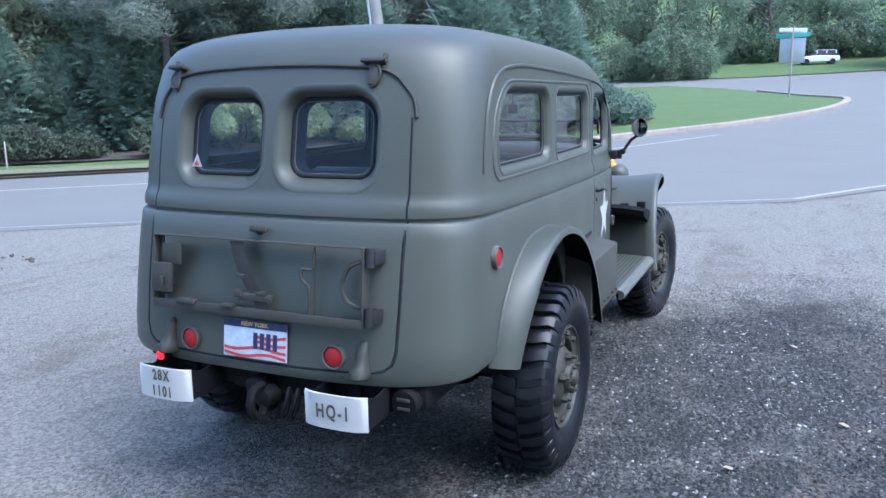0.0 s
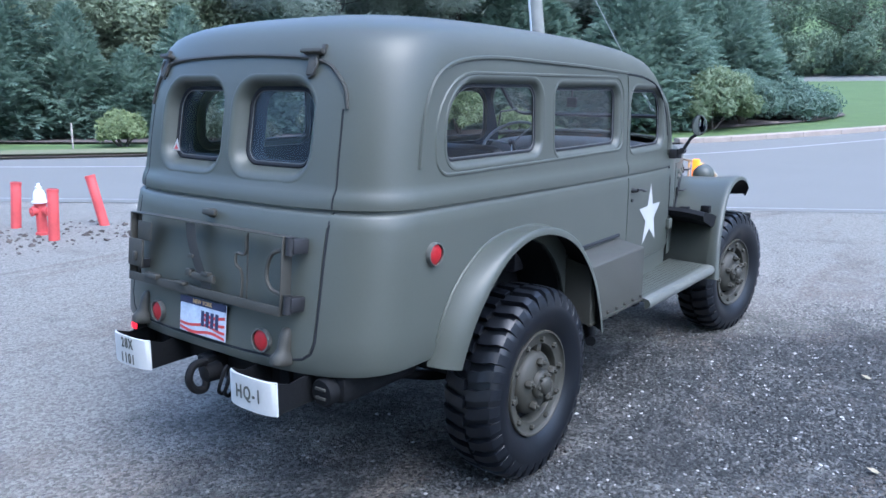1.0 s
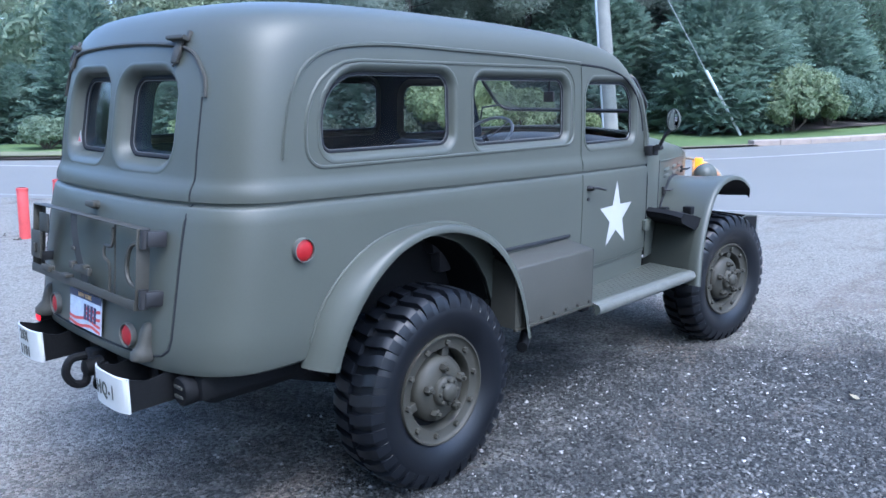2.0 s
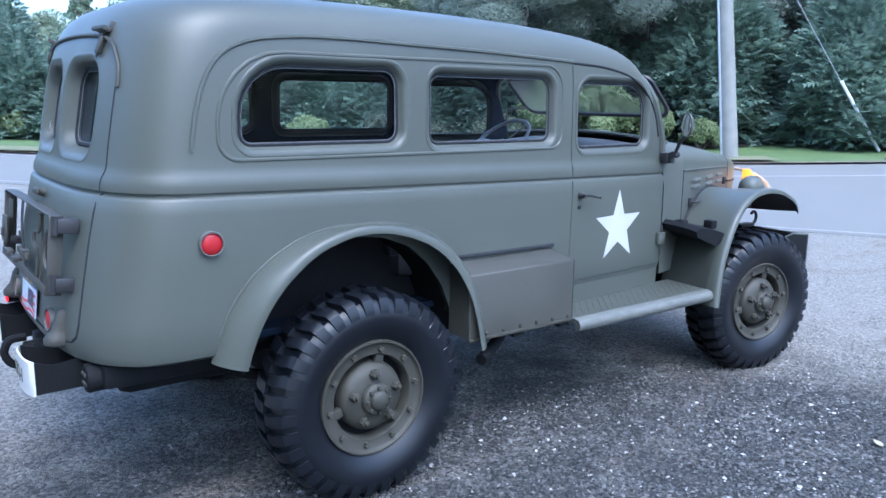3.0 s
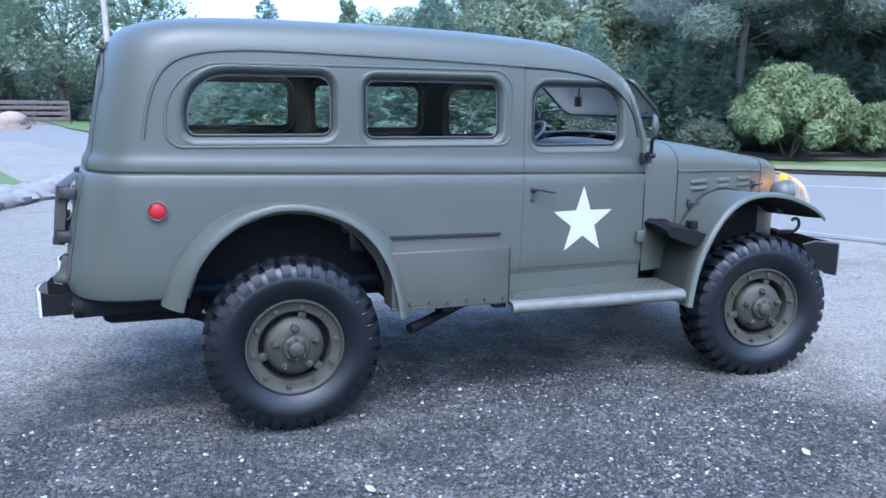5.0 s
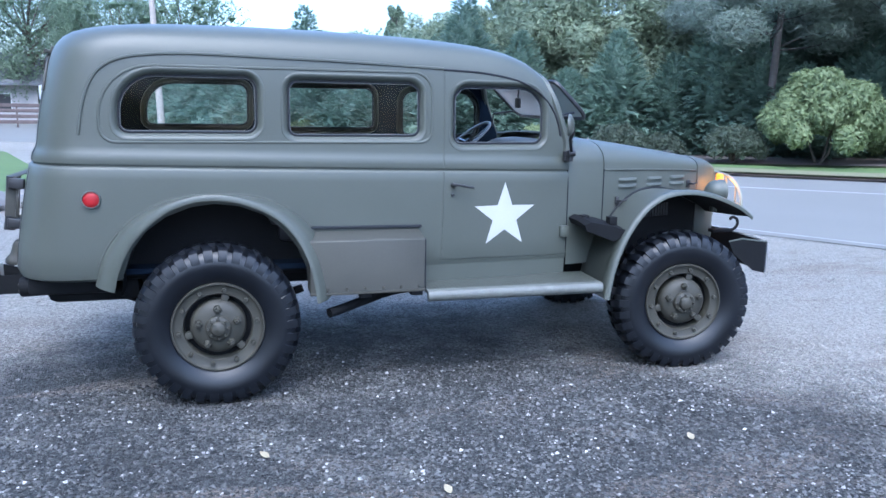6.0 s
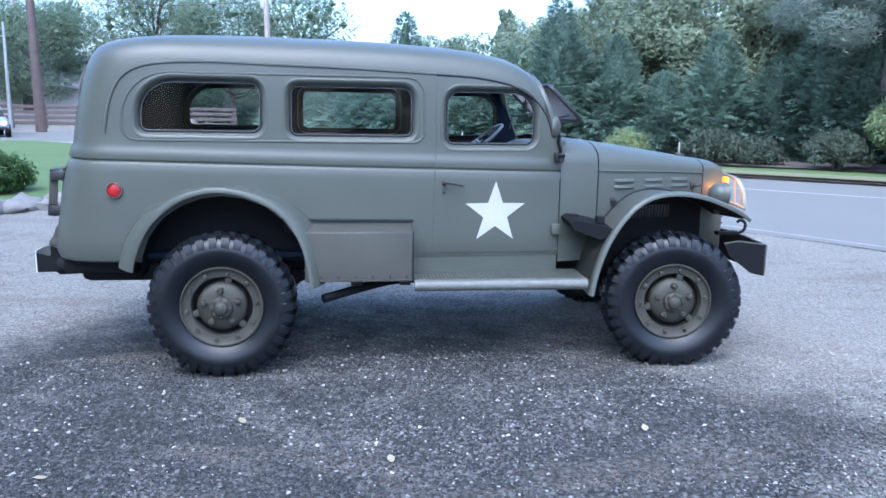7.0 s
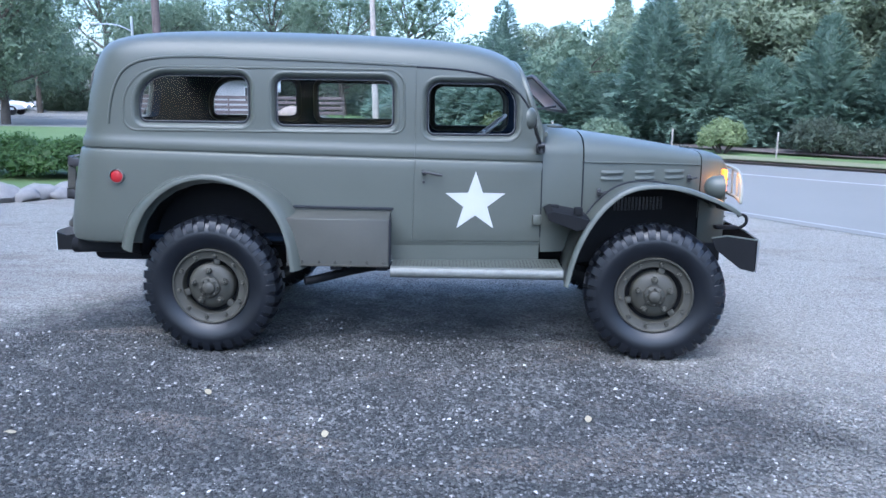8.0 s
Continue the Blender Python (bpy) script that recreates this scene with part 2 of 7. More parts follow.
def half_width(x):
    return (lerp(HALF, x - 0.12) + 2 * lerp(HALF, x) + lerp(HALF, x + 0.12)) / 4


def shift(x, z):
    """How far the row of height z sits off that height at x: belts fall forward, the roof droops to the windscreen."""
    d = (lerp(DROOP, x - 0.06) + lerp(DROOP, x) + lerp(DROOP, x + 0.06)) / 3
    belt = -0.02 * (x + 0.9) * min(1, max(0, (z - 0.75) / 0.5)) * min(1, max(0, (2.03 - z) / 0.6))
    return belt + d * min(1, max(0, (z - 1.4) / 0.60))


def level(z):
    return tuple(lerp([(r[0], r[k]) for r in LEVELS], z) for k in (1, 2, 3))


def front_edge(z):
    return 2.15 - max(0, z - 1.44) * 0.36


def nominal(x, z):
    n = z
    for _ in range(6):
        n = z - shift(x, n)
    return n


def side_y(x, z):
    """Half the body's width at x and z."""
    sy, xr, a = level(nominal(x, z))
    w = half_width(x) * sy
    t = (xr + a - x) / a
    return w * (1 - min(t, 1) ** POWER) ** (1 / POWER) if t > 0 else w


def rear_x(y, z):
    sy, xr, a = level(nominal(-0.9, z))
    t = min(1, abs(y) / (half_width(-0.9) * sy))
    return xr + a - a * (1 - t ** POWER) ** (1 / POWER)


def on_side(x, z, s, out=0.0):
    return Vector((x, s * (side_y(x, z) + out), z))


def on_rear(y, z, out=0.0):
    return Vector((rear_x(y, z) - out, y, z))


def body_row(z, sy, xr, a):
    half = []
    xf = 2.15
    for _ in range(8):
        xf = front_edge(z + shift(xf, z))
    xs = xr + a
    for k in range(41):
        x = xf + (xs - xf) * k / 40
        half.append((x, half_width(x) * sy))
    w = half_width(xs) * sy
    for k in range(1, 25):
        th = math.pi / 2 * k / 24
        c, s = math.cos(th), math.sin(th)
        x = xs - a * s ** (2 / POWER)
        half.append((x, half_width(x) * sy * c ** (2 / POWER) if k < 24 else 0))
    row = [Vector((x, -y, z + shift(x, z))) for x, y in half]
    return row + [Vector((p.x, -p.y, p.z)) for p in row[-2::-1]]


def body_shell():
    bm = bmesh.new()
    rings(bm, [body_row(*r) for r in LEVELS], closed=False)
    bmesh.ops.remove_doubles(bm, verts=bm.verts, dist=0.0008)
    bmesh.ops.dissolve_degenerate(bm, edges=bm.edges, dist=0.0005)
    bmesh.ops.recalc_face_normals(bm, faces=bm.faces)
    return bm


shell = part("body", body_shell(), [PAINT, SHADED_LINING], truck)
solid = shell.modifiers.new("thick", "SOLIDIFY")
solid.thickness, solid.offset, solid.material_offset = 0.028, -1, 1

W1 = rounded(-0.475, 0.245, 1.485, 1.795, (0.05, 0.06, 0.07, 0.2))
W2 = rounded(0.41, 1.175, 1.47, 1.782, (0.05, 0.05, 0.07, 0.06))
W3 = rounded(1.385, 1.972, 1.425, 1.768, (0.05, 0.06, 0.15, 0.09))
R1 = rounded(-0.435, -0.075, 1.475, 1.772, (0.06, 0.06, 0.07, 0.09))


def side_cutter(poly, s, depth=0.3):
    poly = dense(poly, 0.08)
    bm = bmesh.new()
    rings(bm, [[Vector((x, s * (side_y(x, z) + 0.1), z)) for x, z in poly], [Vector((x, s * (side_y(x, z) - depth), z)) for x, z in poly]], True, True, True)
    return bm


def rear_cutter(poly, s):
    bm = bmesh.new()
    rings(bm, [[Vector((-1.3, s * y, z)) for y, z in poly], [Vector((-0.6, s * y, z)) for y, z in poly]], True, True, True)
    return bm


def groove(path, r=0.007):
    bm = bmesh.new()
    tube(bm, path, r, 4)
    return bm


def line(points, steps=8):
    out = []
    for (a, b), (c, d) in zip(points, points[1:]):
        out += [(a + (c - a) * k / steps, b + (d - b) * k / steps) for k in range(steps)]
    return out + [points[-1]]


ARCH = [(-0.50, 0.60), (-0.485, 0.72), (-0.44, 0.85), (-0.36, 0.96), (-0.25, 1.04), (-0.12, 1.09), (0.0, 1.105), (0.13, 1.09), (0.26, 1.04), (0.37, 0.95), (0.45, 0.84), (0.50, 0.72), (0.53, 0.60)]
cuts = []
for s in (-1, 1):
    cuts += [side_cutter(grown(w, 0.034), s) for w in (W1, W2, W3)]
    cuts.append(rear_cutter(grown(R1, 0.058), s))
    cuts.append(side_cutter(ARCH, s, 0.2))
    # door gap: up the rear edge, and along the bottom
    door = line([(1.318, 1.845), (1.316, 1.3), (1.300, 0.735)], 14) + line([(1.300, 0.735), (2.146, 0.725)], 12)[1:]
    cuts.append(groove([on_side(x, z, s, 0.001) for x, z in door]))
# gap of the tailgate and of the hatch over it
gate = [(0.605, 1.318), (0.605, 1.0), (0.60, 0.84), (0.585, 0.79), (0.55, 0.765), (0.50, 0.757), (0.25, 0.752), (0, 0.75)]
gate += [(-y, z) for y, z in gate[-2::-1]]
cuts.append(groove([on_rear(y, z, 0.001) for y, z in line(gate, 4)], 0.009))
hatch = [(0.605, 1.33), (0.6045, 1.45), (0.603, 1.58), (0.599, 1.70)]
for s in (-1, 1):
    cuts.append(groove([on_rear(s * y, z, 0.001) for y, z in line(hatch, 6)], 0.006))
carve(shell, cuts)
# dark tubes laid in the grooves to give the gaps their shade
for name, path in (("tailgate_gap", gate), ("hatch_gap", hatch), ("hatch_gap", [(-y, z) for y, z in hatch])):
    bm = bmesh.new()
    tube(bm, [on_rear(y, z, -0.003) for y, z in line(path, 10)], 0.0048, 6)
    part(name, bm, SEAM, truck, "dark tube standing in for the shade of the gap")


def window_trim(poly, place, name, parent, deep=1.0):
    """The pressed recess round a window, with its rubber seal; deep gives the wide soft rear pressing."""
    if deep > 1:
        steps = [(0.066, -0.004), (0.060, 0.0008), (0.050, -0.0008), (0.041, -0.005), (0.032, -0.013), (0.025, -0.024), (0.019, -0.038), (0.013, -0.052), (0.007, -0.064)]
        seal = [(0.009, -0.058), (0.003, -0.054), (-0.003, -0.055), (-0.007, -0.061), (-0.007, -0.074)]
    else:
        steps = [(0.042, -0.004), (0.037, 0.0022), (0.029, 0.0022), (0.021, -0.001), (0.013, -0.008), (0.006, -0.019), (0.001, -0.031), (-0.006, -0.036), (-0.006, -0.046)]
        seal = [(0.002, -0.034), (-0.001, -0.028), (-0.007, -0.027), (-0.011, -0.031), (-0.011, -0.042)]
    bm = bmesh.new()
    rings(bm, [[place(a, b, out) for a, b in grown(dense(poly, 0.09), e)] for e, out in steps], True)
    fr = part(name, bm, PAINT, parent, smooth=50)
    bm = bmesh.new()
    rings(bm, [[place(a, b, out) for a, b in grown(dense(poly, 0.09), e)] for e, out in seal], True)
    part("rubber_seal", bm, SEAM, fr)
    # thin pale ring added for the glint along the glass edge
    depth = -0.064 if deep > 1 else -0.034
    bm = bmesh.new()
    tube(bm, [place(a, b, depth) for a, b in grown(dense(poly, 0.09), -0.0085 if deep > 1 else -0.0125)], 0.0022, 6, True)
    part("glass_edge_glint", bm, EDGE_GLINT, fr, "thin pale ring standing in for the glint on the glass edge")
    return fr


def pane(poly, place, parent, depth=-0.038, mat=None):
    pts = [place(a, b, depth) for a, b in grown(dense(poly, 0.09), -0.006)]
    bm = bmesh.new()
    c = bm.verts.new(sum(pts, Vector()) / len(pts))
    vs = [bm.verts.new(p) for p in pts]
    for i in range(len(vs)):
        bm.faces.new((c, vs[i - 1], vs[i]))
    ob = part("window_pane", bm, mat or GLASS, parent, smooth=60)
    ob.visible_shadow = False
    return ob


for s in (-1, 1):
    for w in (W1, W2, W3):
        fr = window_trim(w, lambda a, b, o, s=s: on_side(a, b, s, o), "side_window", truck)
        if w is not W3:
            pane(w, lambda a, b, o, s=s: on_side(a, b, s, o), fr)
    fr = window_trim(R1, lambda a, b, o, s=s: on_rear(s * a, b, o), "rear_window", truck, 1.3)
    pane(R1, lambda a, b, o, s=s: on_rear(s * a, b, o), fr, -0.067)
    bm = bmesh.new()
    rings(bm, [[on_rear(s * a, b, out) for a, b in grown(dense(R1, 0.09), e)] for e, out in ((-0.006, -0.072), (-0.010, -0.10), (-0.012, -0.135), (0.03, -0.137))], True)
    part("inner_frame", bm, SHADED_LINING, fr, "dark inner frame of the hatch window")
    # rain moulding over the windows and down the windscreen post
    drip = [(-0.668, 1.475), (-0.648, 1.6), (-0.612, 1.72), (-0.555, 1.81), (-0.465, 1.865), (-0.33, 1.893), (-0.1, 1.905), (0.3, 1.897), (0.75, 1.886), (1.316, 1.864)]
    bm = bmesh.new()
    tube(bm, smooth_path([on_side(x, z, s, 0.002) for x, z in drip], 5), 0.009, 6)
    part("rain_moulding", bm, PAINT, truck)
    # pressed bead round the pair of rear side windows
    bead = rounded(-0.566, 1.243, 1.437, 1.838, (0.08, 0.07, 0.11, 0.27))
    bm = bmesh.new()
    tube(bm, [on_side(x, z, s, -0.0035) for x, z in dense(bead, 0.08)], 0.009, 8, True)
    part("window_bead", bm, PAINT, truck)
    # gap over the door and down the windscreen post
    over = [(1.318, 1.858), (1.45, 1.853), (1.6, 1.842), (1.78, 1.810), (1.91, 1.755), (2.005, 1.675), (2.06, 1.585), (2.092, 1.475)]
    bm = bmesh.new()
    tube(bm, smooth_path([on_side(x, z, s, 0.0) for x, z in over], 5), 0.0065, 6)
    part("door_top_gap", bm, SEAM, truck)

# white star on each door
for s in (-1, 1):
    bm = bmesh.new()
    cx, cz, ro = 1.712, 0.99, 0.208
    pts = []
    for k in range(10):
        a = math.pi / 2 + math.pi * k / 5
        r = ro if k % 2 == 0 else ro * 0.40
        pts.append((cx + r * math.cos(a), cz + r * math.sin(a)))
    pts = dense(pts, 0.045)
    vs = [bm.verts.new(on_side(x, z, s, 0.0022)) for x, z in pts]
    c = bm.verts.new(on_side(cx, cz, s, 0.0022))
    for i in range(len(vs)):
        bm.faces.new((c, vs[i - 1], vs[i]))
    part("star", bm, STARWHITE, truck, "white five-pointed star", smooth=60)


# ---- wheels ----
def wheel(at, s, steer=0.0):
    """A wheel whose outer face looks to the side s, turned by steer degrees."""
    hub = new("wheel")
    hub.parent = truck
    hub.matrix_basis = Matrix.Translation(at) @ Matrix.Rotation(radians(steer), 4, "Z")
    tagged(hub, "olive steel wheel with chunky black tyre")
    o = -1 if s < 0 else 1
    half = [(0.098, 0.248), (0.108, 0.262), (0.121, 0.284), (0.132, 0.312), (0.138, 0.340), (0.137, 0.362), (0.130, 0.385), (0.120, 0.405), (0.105, 0.418), (0.06, 0.424), (0, 0.425)]
    prof = [(-w, r) for w, r in half] + [(w, r) for w, r in half[-2::-1]]
    bm = bmesh.new()
    lathe(bm, [(0.10, 0.245)] + [(-w, r) for w, r in prof] + [(-0.10, 0.245)], (0, 0, 0), n=72)
    # tread blocks reach over the shoulder, staggered between the two sides
    count = 34
    across = [(0.006, 0.4235, 0.449), (0.055, 0.4225, 0.4485), (0.098, 0.418, 0.443), (0.119, 0.405, 0.428), (0.131, 0.386, 0.400), (0.135, 0.368, 0.3735)]
    for sgn in (-1, 1):
        for i in range(count):
            a0 = 2 * math.pi * (i + (0.5 if sgn > 0 else 0)) / count
            rows = []
            for k, (w, lo, hi) in enumerate(across):
                mid = a0 + (0.05 if k < 2 else 0.012) * (1 - k / 5)
                wide = (0.60 if k < 2 else 0.66) * math.pi / count
                row = []
                for a, r in ((mid - wide, lo - 0.006), (mid - wide * 0.9, hi), (mid + wide * 0.9, hi), (mid + wide, lo - 0.006)):
                    row.append(Vector((r * math.cos(a), sgn * w, r * math.sin(a))))
                rows.append(row)
            blk = bmesh.new()
            rings(blk, rows, False, True, True)
            if i == 0:
                first_block = part("tread_block", blk, RUBBER, hub, smooth=30)
            else:
                blk.free()
                q = new("tread_block", first_block.data)
                q.parent = hub
                q.matrix_basis = Matrix.Rotation(-2 * math.pi * i / count, 4, "Y")
    part("tyre", bm, RUBBER, hub, "black tyre with chunky bar tread", smooth=30)
    # rim: outer ring with its bolts, a dark gap, the domed disc and the hub
    bm = bmesh.new()
    lathe(bm, [(o * 0.06, 0.25), (o * 0.100, 0.25), (o * 0.111, 0.246), (o * 0.111, 0.239), (o * 0.100, 0.234), (o * 0.094, 0.226), (o * 0.092, 0.187), (o * 0.084, 0.181), (o * 0.03, 0.179)], (0, 0, 0), n=48)
    part("rim", bm, PAINT_WORN, hub, "dull olive steel rim ring")
    bm = bmesh.new()
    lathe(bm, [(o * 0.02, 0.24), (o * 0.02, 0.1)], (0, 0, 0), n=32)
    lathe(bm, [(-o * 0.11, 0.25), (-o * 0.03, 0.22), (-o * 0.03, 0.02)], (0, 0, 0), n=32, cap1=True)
    part("rim_well", bm, CHASSIS_SHADE, hub)
    bm = bmesh.new()
    lathe(bm, [(o * 0.015, 0.151), (o * 0.066, 0.150), (o * 0.084, 0.143), (o * 0.098, 0.128), (o * 0.108, 0.10), (o * 0.112, 0.07), (o * 0.112, 0.0005)], (0, 0, 0), n=40)
    part("disc", bm, PAINT_WORN, hub)
    for k in range(6):
        a = radians(60 * k + 14)
        bm = bmesh.new()
        box(bm, -0.02, 0.02, o * 0.05, o * 0.082, 0.145, 0.184, 0.003, Matrix.Rotation(a, 4, "Y"))
        part("spoke_lug", bm, PAINT_WORN, hub) if k % 2 == 0 else bm.free()
    bm = bmesh.new()
    lathe(bm, [(o * 0.11, 0.070), (o * 0.130, 0.068), (o * 0.137, 0.061), (o * 0.139, 0.042), (o * 0.153, 0.039), (o * 0.160, 0.030), (o * 0.162, 0.0005)], (0, 0, 0), n=28)
    for k in range(8):
        a = radians(45 * k)
        bolt(bm, (0.053 * math.cos(a), o * 0.135, 0.053 * math.sin(a)), 0.009, 0.014, "y", o)
    part("hub_cap", bm, PAINT_WORN, hub)
    nut = bmesh.new()
    bolt(nut, (0, 0, 0), 0.022, 0.028, "y", o)
    bolt(nut, (0, 0, 0), 0.010, 0.044, "y", o)
    first = None
    for k in range(5):
        a = radians(72 * k + 20)
        p = Vector((0.106 * math.cos(a), o * 0.106, 0.106 * math.sin(a)))
        if first is None:
            first = part("lug_nut", nut, PAINT_WORN, hub)
        else:
            q = new("lug_nut", first.data)
            q.parent = hub
        (first if k == 0 else q).matrix_basis = Matrix.Translation(p)
    small = bmesh.new()
    bolt(small, (0, 0, 0), 0.014, 0.018, "y", o)
    rb = None
    for k in range(10):
        a = radians(36 * k + 8)
        p = Vector((0.208 * math.cos(a), o * 0.092, 0.208 * math.sin(a)))
        if rb is None:
            rb = part("rim_bolt", small, PAINT_WORN, hub)
            q = rb
        else:
            q = new("rim_bolt", rb.data)
            q.parent = hub
        q.matrix_basis = Matrix.Translation(p)
    return hub


for x in (0.0, 2.885):
    for s in (-1, 1):
        wheel((x, s * 0.868, 0.443 if x == 0 else 0.435), s, 0.0 if x == 0 else -8.5)

# ---- fenders ----
REAR_ARCH = [(-0.556, 0.655), (-0.532, 0.75), (-0.492, 0.85), (-0.432, 0.95), (-0.35, 1.037), (-0.245, 1.112), (-0.12, 1.158), (-0.01, 1.171), (0.10, 1.161), (0.215, 1.128), (0.318, 1.077), (0.405, 1.005), (0.470, 0.918), (0.518, 0.815), (0.55, 0.69), (0.568, 0.565)]
FRONT_ARCH = [(2.275, 0.50), (2.298, 0.60), (2.332, 0.715), (2.382, 0.828), (2.443, 0.93), (2.515, 1.018), (2.60, 1.09), (2.70, 1.138), (2.82, 1.157), (2.94, 1.153), (3.06, 1.13), (3.17, 1.094), (3.27, 1.055), (3.36, 1.012), (3.435, 0.968)]


def fender(arch, inner, outer, s, name, lift=0.0):
    """A pressed fender over an arch, from the body out to a rolled lip. inner: y at each x; outer: y along the arch from its rear end."""
    path = smooth_path([(x, 0, z) for x, z in arch], 3)
    loops, under_rows = [], []
    n = len(path)
    for i, p in enumerate(path):
        a, b = path[max(0, i - 1)], path[min(n - 1, i + 1)]
        d = (b - a).normalized()
        nrm = Vector((-d.z, 0, d.x))
        up0 = lift(p.x) if callable(lift) else lift
        yi, yo = inner(p.x, p.z), lerp(outer, i / (n - 1))
        row = []
        for f, up in ((0, up0), (0.25, up0 * 0.92), (0.5, up0 * 0.74), (0.72, up0 * 0.48), (0.88, up0 * 0.2), (0.95, -0.003), (0.985, -0.010), (1.0, -0.024), (0.998, -0.034)):
            y = yi + (yo - yi) * f
            q = p + nrm * up
            row.append(Vector((q.x, s * y, q.z)))
        loops.append(row)
        liner = []
        for f, up in ((0.998, -0.034), (0.990, -0.034), (0.985, -0.024), (0.95, -0.014), (0.7, up0 * 0.48 - 0.010), (0, up0 - 0.012)):
            q = p + nrm * up
            liner.append(Vector((q.x, s * (yi + (yo - yi) * f), q.z)))
        under_rows.append(liner)
    bm = bmesh.new()
    rings(bm, loops, False)
    wing = part(name, bm, PAINT, truck, smooth=45)
    # separate underside, coloured near-black for the shade inside the arch
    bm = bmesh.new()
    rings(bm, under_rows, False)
    part("shaded_fender_underside", bm, CHASSIS_SHADE, wing, "fender underside with the arch's shade put into its colour")
    return wing


def hood_half(x):
    return lerp([(2.43, 0.640), (2.6, 0.608), (2.9, 0.515), (3.2, 0.412), (3.36, 0.36), (3.5, 0.31)], x)


def flare(x):
    """How far the rear fender's root lies outside its lip: little at the top, more down the sides."""
    return -0.015 + 0.09 * min(1, abs(x + 0.01) / 0.5) ** 1.5


for s in (-1, 1):
    fender(REAR_ARCH, lambda x, z: side_y(x, max(z, 0.72)) - 0.02, [(0, 0.915), (0.2, 0.952), (0.45, 0.972), (0.75, 0.99), (1, 1.028)], s, "rear_fender", flare)
    fender(FRONT_ARCH, lambda x, z: (hood_half(max(2.43, x)) if x > 2.43 else 0.64) - 0.03, [(0, 1.045), (0.15, 1.02), (0.4, 0.985), (0.7, 0.965), (0.85, 0.93), (1, 0.86)], s, "front_fender", -0.035)
    # dark bead between the front fender and the hood
    bm = bmesh.new()
    tube(bm, smooth_path([(x, s * ((hood_half(max(2.43, x)) if x > 2.43 else 0.64) + 0.004), z) for x, z in grown(FRONT_ARCH[::-1], -0.032)[1:-4]], 3), 0.009, 6)
    part("fender_bead", bm, SEAM, truck)
    # bead between the rear fender and the body
    bm = bmesh.new()
    tube(bm, smooth_path([on_side(x, z, s, 0.004) for x, z in [(a + (c - a) * flare(a) / 0.065, b + (d - b) * flare(a) / 0.065) for (a, b), (c, d) in zip(REAR_ARCH[::-1], grown(REAR_ARCH[::-1], 0.065))][2:-1]], 3), 0.006, 6)
    part("fender_bead", bm, PAINT, truck)
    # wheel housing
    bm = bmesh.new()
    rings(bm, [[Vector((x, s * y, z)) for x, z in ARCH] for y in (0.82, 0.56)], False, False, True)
    part("wheel_housing", bm, CHASSIS_SHADE, truck)

# ---- cowl, hood and nose ----
def section(x, w, zb, zc, zt, wc=None, n=14):
    """Half a cross-section doubled: straight sides to the crease, an arch above it."""
    wc = wc or w
    half = [Vector((x, -w, zb)), Vector((x, -(w + wc) / 2, (zb + zc) / 2)), Vector((x, -wc, zc - 0.006)), Vector((x, -wc + 0.002, zc))]
    for k in range(1, n + 1):
        a = math.pi / 2 * k / n
        half.append(Vector((x, -wc * math.cos(a) ** 0.5 + 0.002, zc + (zt - zc) * math.sin(a) ** 0.72)) if k < n else Vector((x, 0, zt)))
    return half + [Vector((p.x, -p.y, p.z)) for p in half[-2::-1]]


bm = bmesh.new()
rings(bm, [section(2.152, side_y(2.14, 0.9), 0.66, 1.262, 1.475, side_y(2.14, 1.25)), section(2.25, 0.698, 0.66, 1.262, 1.468), section(2.36, 0.668, 0.66, 1.262, 1.458), section(2.425, 0.648, 0.66, 1.262, 1.45)], False, False, False)
part("cowl", bm, PAINT, truck)
bm = bmesh.new()
hood_rows = [(2.436, 0.640, 1.262, 1.448), (2.6, 0.603, 1.259, 1.43), (2.8, 0.547, 1.254, 1.402), (3.0, 0.48, 1.247, 1.372), (3.2, 0.41, 1.238, 1.34), (3.29, 0.38, 1.232, 1.325)]
rings(bm, [section(x, w, 0.86, zc, zt) for x, w, zc, zt in hood_rows], False)
part("hood", bm, PAINT, truck)
bm = bmesh.new()
nose = [(3.297, 0.378, 1.232, 1.325), (3.37, 0.352, 1.228, 1.318), (3.43, 0.33, 1.22, 1.305), (3.475, 0.31, 1.205, 1.285), (3.505, 0.285, 1.18, 1.25), (3.518, 0.26, 1.15, 1.21)]
rings(bm, [section(x, w, 0.66, zc, zt) for x, w, zc, zt in nose], False, False, True)
part("nose", bm, PAINT, truck)


# ---- truck details: rear ----
def rear_pose(y, z, out=0.0):
    """x outwards from the rear face, y and z along it."""
    o = on_rear(y, z, out)
    up = (on_rear(y, z + 0.03) - on_rear(y, z - 0.03)).normalized()
    si = (on_rear(y + 0.03, z) - on_rear(y - 0.03, z)).normalized()
    si = -si
    n = si.cross(up).normalized()
    up = n.cross(si)
    m = Matrix((n, si, up)).transposed().to_4x4()
    m.translation = o
    return m


def moved(bm, m):
    bmesh.ops.transform(bm, matrix=m, verts=bm.verts)
    return bm


